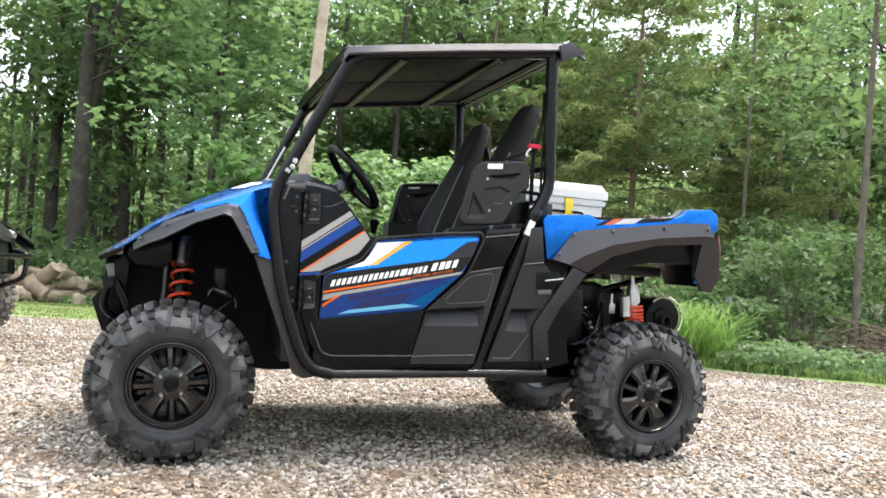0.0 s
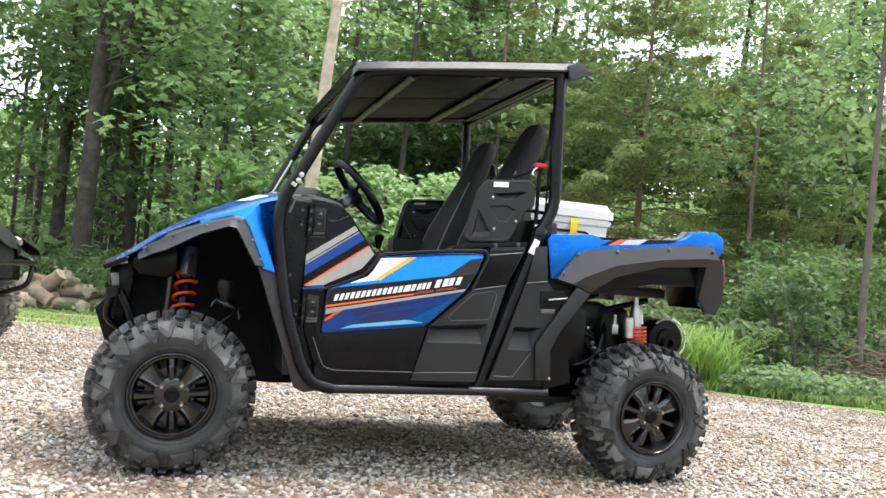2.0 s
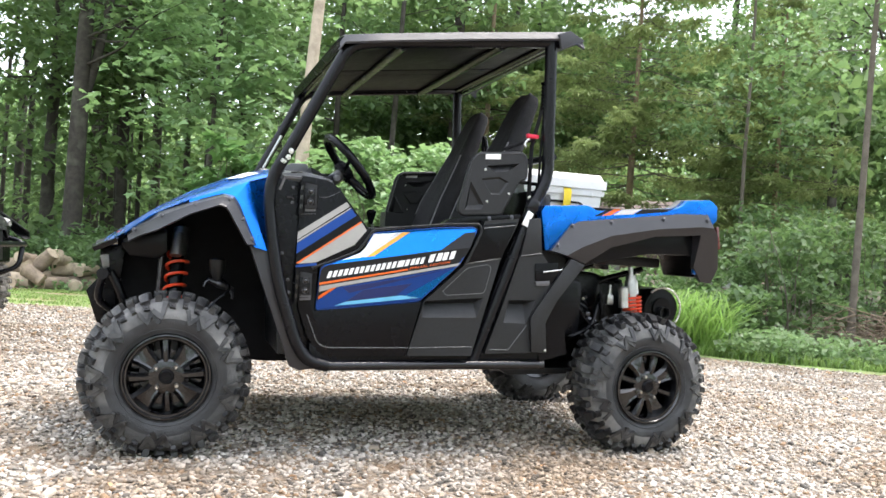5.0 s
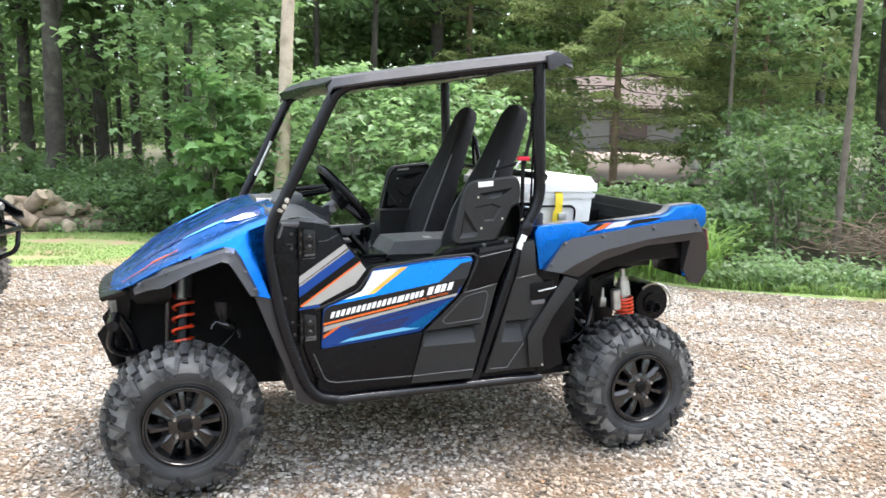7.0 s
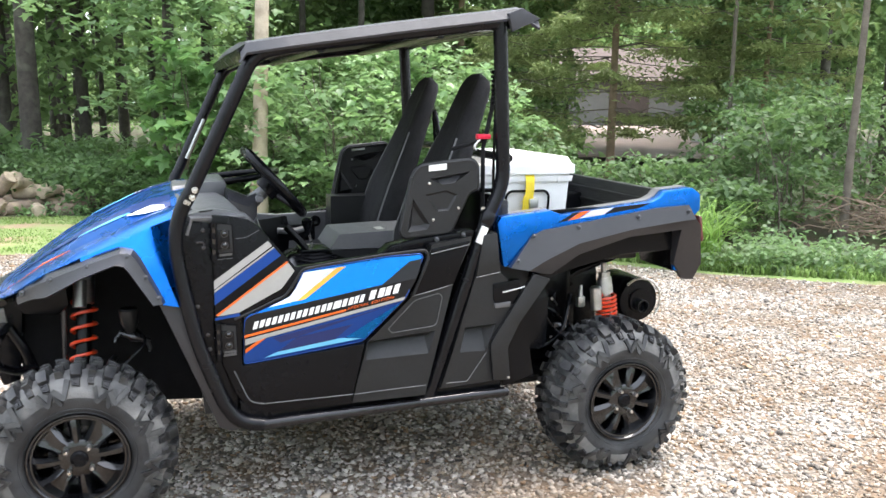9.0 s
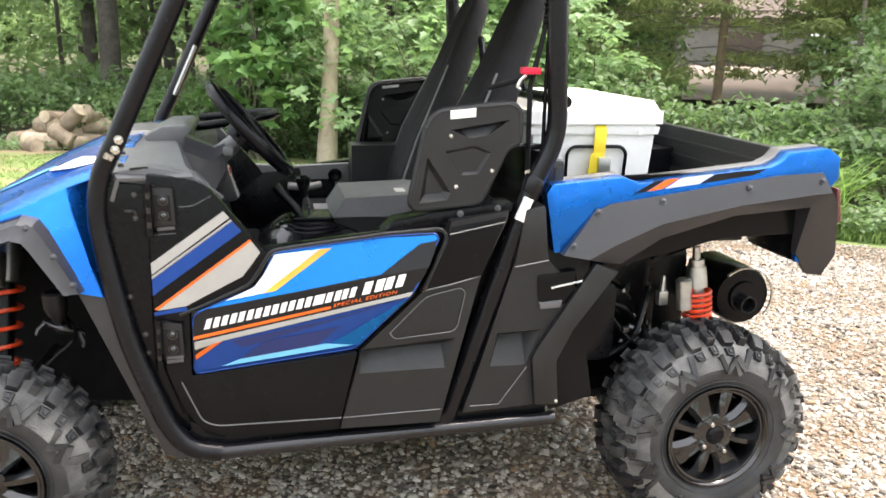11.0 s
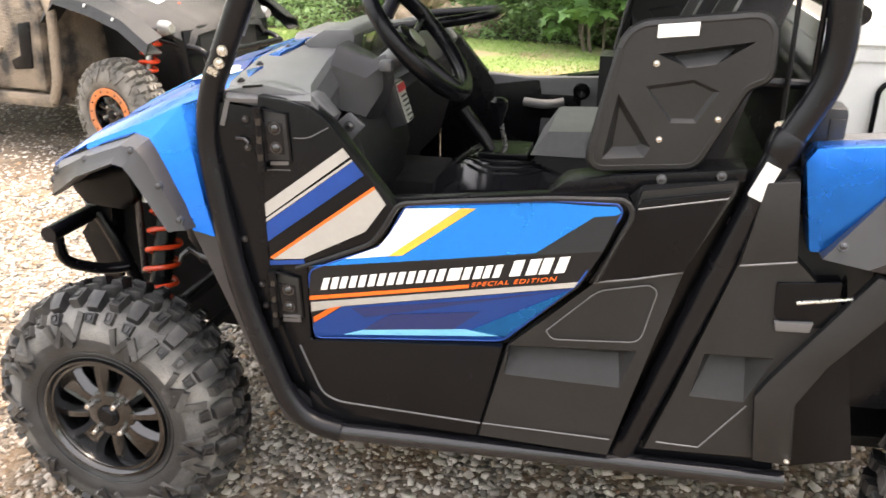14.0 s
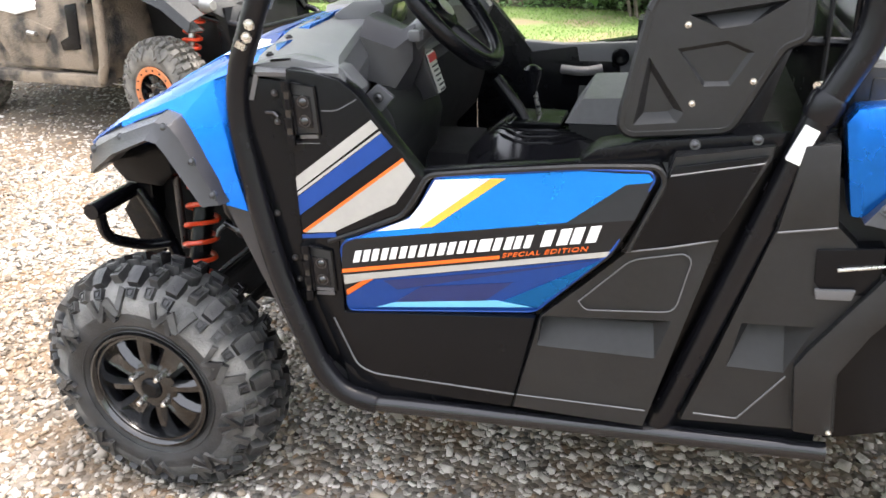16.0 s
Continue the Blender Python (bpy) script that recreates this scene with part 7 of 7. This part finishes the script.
for x, y, h, g, s in ((-2.9, 18.0, 14, 0.16, 41), (-1.55, 20.6, 13, 0.08, 42), (-1.0, 20.6, 13, 0.07, 43), (6.3, 15.8, 15, 0.19, 44), (7.1, 18.8, 14, 0.17, 45), (4.3, 14.2, 13, 0.08, 46), (3.5, 16.4, 13, 0.09, 47), (14.4, 10.2, 14, 0.26, 48), (-6.5, 17.0, 14, 0.2, 49), (17.5, 15.5, 14, 0.15, 50), (0.6, 17.5, 14, 0.11, 51)):
    broadleaf("forest_tree", "tall dark-trunked tree of the wood", (x, y), h, g, (0.3 * math.sin(s), 0.2), BARK_DARK, LEAF, 0.19, s, 0.30, 3.4, 40 if x < 1 else 48, 26, "trees of the wood")

# undergrowth at the edge
shrub("maple_sapling", "bright green layered maple sapling at the lawn's edge", (3.05, 9.0), 2.45, 1.75, LEAF_BRIGHT, 0.13, 61, 9, 34, 150, six="lobed", flat=0.28)
shrub("maple_sapling", "bright green maple sapling beside the pale tree", (4.6, 8.7), 2.1, 1.1, LEAF_BRIGHT, 0.12, 62, 7, 30, 80, six="lobed", flat=0.28)
shrub("broadleaf_sapling", "sapling with large pale green leaves", (0.75, 9.2), 2.35, 0.62, LEAF_LARGE, 0.20, 63, 6, 14, 60, six="lobed")
shrub("broadleaf_sapling", "young sapling with pale leaves", (2.15, 9.3), 1.5, 0.6, LEAF_BRIGHT, 0.14, 64, 5, 14, 34, six=True)
EDGE = [(-5.2, 12.2, 0.7, 1.1), (-3.6, 13.0, 0.8, 1.2), (-1.9, 13.4, 0.6, 1.1), (-0.5, 11.0, 0.7, 1.0), (0.3, 10.6, 0.7, 0.9), (1.3, 10.2, 0.9, 0.9), (2.3, 10.0, 0.8, 0.9), (3.6, 9.6, 1.0, 1.0), (4.9, 9.6, 1.5, 1.2), (5.6, 9.0, 1.0, 1.0),
        (6.4, 7.2, 0.8, 0.9), (7.0, 6.6, 0.9, 0.9), (6.6, 5.6, 0.7, 0.7), (7.9, 6.0, 1.5, 0.8), (8.8, 6.6, 1.8, 1.0), (10.2, 6.6, 1.8, 1.2), (10.4, 5.2, 1.3, 1.0), (11.8, 4.6, 1.8, 1.3), (-0.9, 13.6, 0.9, 1.1), (2.4, 12.0, 1.8, 1.3), (4.2, 11.6, 2.0, 1.4), (-7.5, 13.5, 1.4, 1.5), (9.6, 8.0, 2.0, 1.2)]
# shrubs on the right all take the darker leaf, shade put into its colour
for i, (x, y, h, s) in enumerate(EDGE):
    shrub("shrub", "dark green leafy shrub at the wood's edge" if i % 2 else "mid-green leafy shrub at the wood's edge", (x, y), h, s, LEAF_DARK if i % 3 or x < 1.0 or x > 6.5 else LEAF, 0.115, 100 + i, 6, 26, int(70 * s))


def far_wood():
    """The mass of the wood beyond: clumps of foliage in depth, with gaps that let the sky through."""
    rng = np.random.default_rng(77)
    centres, radii = [], []
    for x0, x1, y0, y1, z0, z1, n in ((-16, 26, 17, 24, 1.0, 8.0, 1150), (-24, 34, 24, 34, 0.6, 11.5, 2000), (-12, 22, 16, 19, 3.2, 7.2, 480), (-8, 12, 14, 18, 0.15, 0.9, 260), (10, 20, 3, 10, 3.0, 6.5, 120), (-16, -8, 9, 16, 1.5, 6.0, 160), (-9, 5, 16, 19, 2.3, 5.2, 340), (6, 16, 22, 28, 6.0, 9.5, 260), (12, 26, 13, 20, 4.2, 9.0, 320), (5, 16, 15, 22, 0.8, 6.0, 380), (-36, 60, 36, 46, 0.2, 7.5, 1500), (4, 24, 17, 25, 4.5, 9.5, 900), (-6, 4, 20, 26, 5.0, 9.0, 160), (-26, 40, 27, 36, 8.5, 17.0, 1900)):
        c = np.stack([rng.uniform(x0, x1, n), rng.uniform(y0, y1, n), rng.uniform(z0, z1, n)], 1)
        keep = np.array([noise.noise((p[0] * 0.32, p[1] * 0.2, p[2] * 0.36)) > -0.12 for p in c])
        # an opening through which the neighbouring house shows
        open_way = ((c[:, 2] < 4.4) | ((c[:, 1] > 24) & (c[:, 2] < 6.2))) & (np.abs(c[:, 0] - (0.1 + 0.60 * (c[:, 1] + 3.5))) < 1.8 + 0.09 * np.maximum(0, c[:, 1] - 14))
        thinner = (c[:, 0] < 0.5) & (c[:, 1] < 27) & (c[:, 2] > 3.0) & (rng.random(len(c)) < 0.45)
        thinner |= (c[:, 0] < 4.5) & (c[:, 1] < 30) & (c[:, 2] < 4.5) & (rng.random(len(c)) < 0.6)
        way = (c[:, 0] - 0.9) / (c[:, 1] + 3.5)
        bright_gap = (c[:, 2] > 0.28 * (c[:, 1] + 3.5) + 1.2) & (way > 0.48) & (way < 0.72) & (rng.random(len(c)) < 0.7)
        centres.append(c[keep & ~open_way & ~thinner & ~bright_gap])
    back = np.stack([rng.uniform(-40, 90, 2600), rng.uniform(62, 76, 2600), rng.uniform(0.2, 11.0, 2600)], 1)
    centres.append(back)
    # canopy added above the view to block sky light and darken the wood
    centres.append(np.stack([rng.uniform(-26, 40, 1500), rng.uniform(14, 25, 1500), rng.uniform(11.0, 15.5, 1500)], 1))
    c = np.concatenate(centres)
    r = rng.uniform(0.5, 1.2, len(c)) * np.where((c[:, 1] > 60) | (c[:, 2] > 11.0), 2.2, 1.0)
    at = sprays(c, r, 34, rng, 0.22)
    v, f = leaves(at, np.where(at[:, 1] > 58, 0.8, 0.27), rng, 0.5, 0.7)
    sheet("far_woodland_foliage", v, f, LEAF_FAR, "deep mass of green woodland foliage", "woodland")
    trunks = bmesh.new()
    rnd = random.Random(5)
    for i in range(70):
        x, y = rnd.uniform(-20, 30), rnd.uniform(18, 40)
        if abs(x - (0.1 + 0.60 * (y + 3.5))) < 3.0:
            continue
        g = rnd.uniform(0.05, 0.2)
        tube([(x, y, -0.1), (x + rnd.uniform(-0.2, 0.2), y, 6), (x + rnd.uniform(-0.6, 0.6), y, 14)], [g, g * 0.8, g * 0.3], 8, trunks)
    single("far_woodland_trunks", trunks, BARK_DARK, "dim tree trunks deep in the woodland", "woodland", kind="stuff", smooth=60)


far_wood()


def unseen_wood():
    """Unseen foliage added behind and beside the camera, closing the yard and darkening reflections."""
    rng = np.random.default_rng(78)
    c = np.concatenate([np.stack([rng.uniform(x0, x1, n), rng.uniform(y0, y1, n), rng.uniform(0.4, z1, n)], 1) for x0, x1, y0, y1, z1, n in ((-22, 26, -22, -15, 10.0, 620), (-26, -19, -16, 12, 9.0, 330), (24, 32, -18, 2, 9.0, 240))])
    at = sprays(c, rng.uniform(0.7, 1.6, len(c)), 26, rng, 0.25)
    v, f = leaves(at[at[:, 2] > 0.05], 0.42, rng, 0.5, 0.7)
    sheet("surrounding_woodland_foliage", v, f, LEAF_FAR, "unseen green foliage added round the yard to darken reflections", "woodland")


unseen_wood()


# grass and weeds
def blades(places, tall, wide, rng, bend=0.5):
    n = len(places)
    a = rng.uniform(0, 2 * np.pi, n)
    h = tall * rng.uniform(0.5, 1.2, n)
    out = np.stack([np.cos(a), np.sin(a), 0 * a], 1)
    side = np.stack([-np.sin(a), np.cos(a), 0 * a], 1) * wide * 0.5
    reach = (h * bend * rng.uniform(0.2, 1.3, n))[:, None]
    z = np.array([0, 0, 1.0])
    mid = places + out * reach * 0.30 + z * (h * 0.62)[:, None]
    upper = places + out * reach * 0.75 + z * (h * 0.92)[:, None]
    tip = places + out * reach * 1.25 + z * (h * 0.90)[:, None]
    v = np.stack([places - side, places + side, mid + side, mid - side, upper + side * 0.7, upper - side * 0.7, tip, tip], 1)
    quads = np.array([[0, 1, 2, 3], [3, 2, 4, 5], [5, 4, 6, 7]])
    return v.reshape(-1, 3), (quads[None] + 8 * np.arange(n)[:, None, None]).reshape(-1, 4)


def add_grass():
    rng = np.random.default_rng(8)
    n = 34000
    x, f = rng.uniform(-4.5, 4.5, n), rng.random(n)
    g = np.array([gravel_edge(v) for v in x])
    w = np.array([lawn_edge(v) for v in x])
    thin = np.array([noise.noise((a * 0.7, b * 4, 2)) for a, b in zip(x, f)]) > -0.25
    p = np.stack([x, g + (w - g) * f, 0.01 - 0.15 * f], 1)[thin]
    v, q = blades(p, 0.036, 0.009, rng, 0.5)
    sheet("lawn_grass", v, q, GRASS, "short patchy lawn grass beside the gravel", "grass")
    clumps = [(4.80, 4.55), (5.10, 4.20), (5.40, 4.05), (5.15, 4.75)]
    places = np.concatenate([np.stack([rng.normal(a, 0.12, 230), rng.normal(b, 0.12, 230), np.zeros(230)], 1) for a, b in clumps])
    v, q = blades(places, 0.60, 0.015, rng, 1.15)
    sheet("tall_grass", v, q, BLADE_GRASS, "tall arching grass clumps beside the gravel", "grass")
    n = 7000
    x = rng.uniform(4.4, 9.5, n)
    g = np.array([gravel_edge(v) for v in x])
    p = np.stack([x, g + 0.08 + np.abs(rng.normal(0, 0.75, n)), 0 * x], 1)
    v, q = blades(p, 0.10, 0.011, rng, 0.7)
    sheet("verge_grass", v, q, GRASS, "rough grass on the verge", "grass")
    n = 16000
    x = rng.uniform(4.4, 10, n)
    y = np.array([gravel_edge(v) for v in x]) + 0.15 + np.abs(rng.normal(0, 0.9, n))
    clumped = np.array([noise.noise((a * 1.9, b * 1.9, 4)) for a, b in zip(x, y)]) > 0.02
    x, y = x[clumped], y[clumped]
    n = len(x)
    at = np.stack([x, y, rng.random(n) ** 1.6 * 0.26 + 0.02], 1)
    v, q = leaves(at, 0.075, rng, 0.4, 0.7)
    sheet("verge_weeds", v, q, LEAF, "low leafy weeds along the verge", "weeds")
    n = 9000
    x = rng.uniform(-6, 5, n)
    w = np.array([lawn_edge(v) for v in x])
    at = np.stack([x, w + np.abs(rng.normal(0, 0.7, n)) - 0.1, rng.random(n) ** 1.5 * 0.6 - 0.10], 1)
    heap = (np.abs(x + 1.85) < 1.35) & (at[:, 1] < 11.5) & (at[:, 2] > 0.02)
    at = at[~heap]
    v, q = leaves(at, 0.085, rng, 0.4, 0.7)
    sheet("lawn_edge_weeds", v, q, LEAF_BRIGHT, "low leafy weeds along the lawn's edge", "weeds")


add_grass()


def add_litter():
    """Dry leaves and bits lying about the yard."""
    rng = np.random.default_rng(12)
    x = np.concatenate([rng.uniform(-4, 7, 170), rng.uniform(3.0, 6.5, 70)])
    y = np.concatenate([rng.uniform(-1.2, 6.2, 170), rng.uniform(-0.5, 3.5, 70)])
    at = np.stack([x, y, 0 * x + rng.uniform(0.016, 0.024, len(x))], 1)
    v, q = leaves(at, 0.045, rng, 0.22, 0.6, True)
    v[:, 2] = np.maximum(v[:, 2], 0.012)
    sheet("fallen_leaves", v, q, DEAD_LEAF, "dry brown fallen leaves scattered on the gravel", "leaves")


add_litter()

# log pile
def add_log(a, b, r, split=False):
    a, b = Vector(a), Vector(b)
    log = thing("log", "cut firewood log with pale sawn ends, lying in a heap" if not split else "split firewood log with a pale face, lying in a heap", "log", tuple(a), "logs of the heap")
    pts = [a.lerp(b, f) for f in np.linspace(0, 1, 6)]
    bm = tube(pts, [r * (1 + 0.10 * noise.noise((f * 2, a.x * 9, a.y))) for f in range(6)], 12)
    for v in bm.verts:
        v.co += Vector((noise.noise(v.co * 9), noise.noise(v.co * 9 + Vector((5, 0, 0))), noise.noise(v.co * 9 + Vector((0, 5, 0))))) * r * 0.16
    part("bark", bm, CUT_WOOD if split else LOG_BARK, log, smooth=50)
    way = (b - a).normalized()
    for at, s in ((a, -1), (b, 1)):
        part("sawn_end", tube([at + way * s * 0.001, at + way * s * 0.008], [r * 0.93, r * 0.90], 14), CUT_WOOD, log)


rnd = random.Random(9)
LOGS = [((-2.35, 8.55, 0.10), (-1.85, 8.35, 0.10), 0.10), ((-1.98, 8.75, 0.10), (-1.50, 8.95, 0.11), 0.11), ((-1.72, 8.30, 0.08), (-1.40, 8.62, 0.08), 0.08), ((-1.40, 8.85, 0.09), (-0.95, 8.75, 0.09), 0.09), ((-1.85, 8.60, 0.26), (-1.62, 8.50, 0.47), 0.085),
        ((-1.65, 8.80, 0.27), (-1.20, 8.85, 0.25), 0.09), ((-1.25, 8.65, 0.24), (-1.05, 8.98, 0.26), 0.065), ((-1.10, 8.55, 0.07), (-0.60, 8.70, 0.07), 0.07), ((-2.20, 8.75, 0.27), (-1.95, 8.45, 0.28), 0.09), ((-2.55, 8.70, 0.09), (-2.40, 9.10, 0.09), 0.09), ((-1.60, 8.55, 0.40), (-1.45, 8.90, 0.36), 0.07), ((-0.98, 8.98, 0.24), (-0.80, 8.70, 0.17), 0.06)]
LOGS += [((-2.05, 8.40, 0.40), (-1.90, 8.72, 0.36), 0.07), ((-1.95, 8.30, 0.26), (-1.70, 8.22, 0.12), 0.08), ((-2.28, 8.30, 0.08), (-2.10, 8.08, 0.08), 0.08), ((-1.30, 8.40, 0.08), (-1.22, 8.10, 0.07), 0.07), ((-1.75, 8.95, 0.42), (-1.55, 8.62, 0.46), 0.065), ((-1.02, 8.40, 0.07), (-0.78, 8.30, 0.07), 0.07)]
HEAP = Matrix.Translation((-1.82, 10.80, -0.15)) @ Matrix.Diagonal((1.05, 1.05, 1.20, 1.0)) @ Matrix.Translation((1.65, -8.6, 0))
for i, (a, b, r) in enumerate(LOGS):
    add_log(HEAP @ Vector(a), HEAP @ Vector(b), r * 1.3, i % 5 < 2)

# brush heap
twigs = bmesh.new()
for i in range(420):
    x, y = rnd.gauss(9.5, 0.75), rnd.gauss(4.75, 0.45)
    z = abs(rnd.gauss(0.0, 0.22)) + 0.03
    w, l = rnd.uniform(0, 2 * math.pi), rnd.uniform(0.25, 0.75)
    tube([(x, y, z), (x + math.cos(w) * l * 0.5, y + math.sin(w) * l * 0.5, z + rnd.uniform(0, 0.14)), (x + math.cos(w + 0.3) * l, y + math.sin(w + 0.3) * l, z + rnd.uniform(-0.02, 0.2))], [0.010, 0.007, 0.003], 5, twigs)
single("brush_heap", twigs, TWIG, "heap of dry grey-brown cut brushwood under the trees", "brushwood", kind="stuff", smooth=60)
fallen = bmesh.new()
tube(rounded([(7.55, 5.3, 0.0), (7.6, 5.4, 0.5), (7.52, 5.5, 1.0), (7.40, 5.6, 1.45)], 0.2), [0.010] * 8 + [0.006] * 6, 7, fallen)
single("dead_stem", fallen, BARK_THIN, "thin dead reddish-brown stem among shrubs", "branch", smooth=60)

# neighbouring house and drive, far through the trees
house = thing("house", "grey-sided house with a brown shingle roof far through the trees", "house", (31.5, 52.0, 0))
turn = Matrix.Translation((31.5, 52.0, 0)) @ Matrix.Rotation(radians(-28), 4, "Z")


def settled(bm):
    bmesh.ops.transform(bm, matrix=turn, verts=bm.verts)
    return bm


part("wall", settled(box((0, 0, 1.7), (12.0, 7.0, 3.4), 0.02)), SIDING, house)
part("roof", settled(thick(loft([[(-6.6, -4.2, 3.2), (6.6, -4.2, 3.2)], [(-6.6, 0, 5.6), (6.6, 0, 5.6)], [(-6.6, 4.2, 3.2), (6.6, 4.2, 3.2)]]), 0.15)), SHINGLE, house)
part("garage_door", settled(box((1.5, -3.52, 1.15), (2.6, 0.06, 2.3), 0.01)), SHINGLE, house)
shed = thing("shed", "small pale shed in a sunlit clearing", "shed", (20.3, 23.9, 0))
part("wall", box((20.3, 23.9, 0.95), (1.1, 1.4, 1.9), 0.02), WHITE_PAINT, shed)
part("roof", loft([[(19.6, 23.1, 1.85), (19.6, 24.7, 1.85)], [(20.3, 23.1, 2.35), (20.3, 24.7, 2.35)], [(21.0, 23.1, 1.85), (21.0, 24.7, 1.85)]]), WHITE_PAINT, shed)
drive = bmesh.new()
loft([[(11.0, 17.5, 0.20), (15.5, 16.0, 0.20)], [(14.5, 24.0, 0.20), (20.0, 22.5, 0.20)], [(19.5, 33.0, 0.20), (27.0, 31.0, 0.20)], [(25.0, 47.5, 0.20), (38.0, 42.0, 0.20)]], drive)
single("driveway", thick(drive, 0.05), DRIVE, "pinkish dirt driveway beyond the trees", "driveway", kind="structure")
clearing = bmesh.new()
loft([[(11.5, 26.0, 0.20), (15.0, 25.2, 0.20)], [(16.0, 36.0, 0.20), (20.2, 34.4, 0.20)], [(20.0, 48.0, 0.20), (24.6, 46.5, 0.20)]], clearing)
single("clearing", thick(clearing, 0.05), LAWN, "sunlit strip of lawn beyond the trees", "lawn", kind="structure")
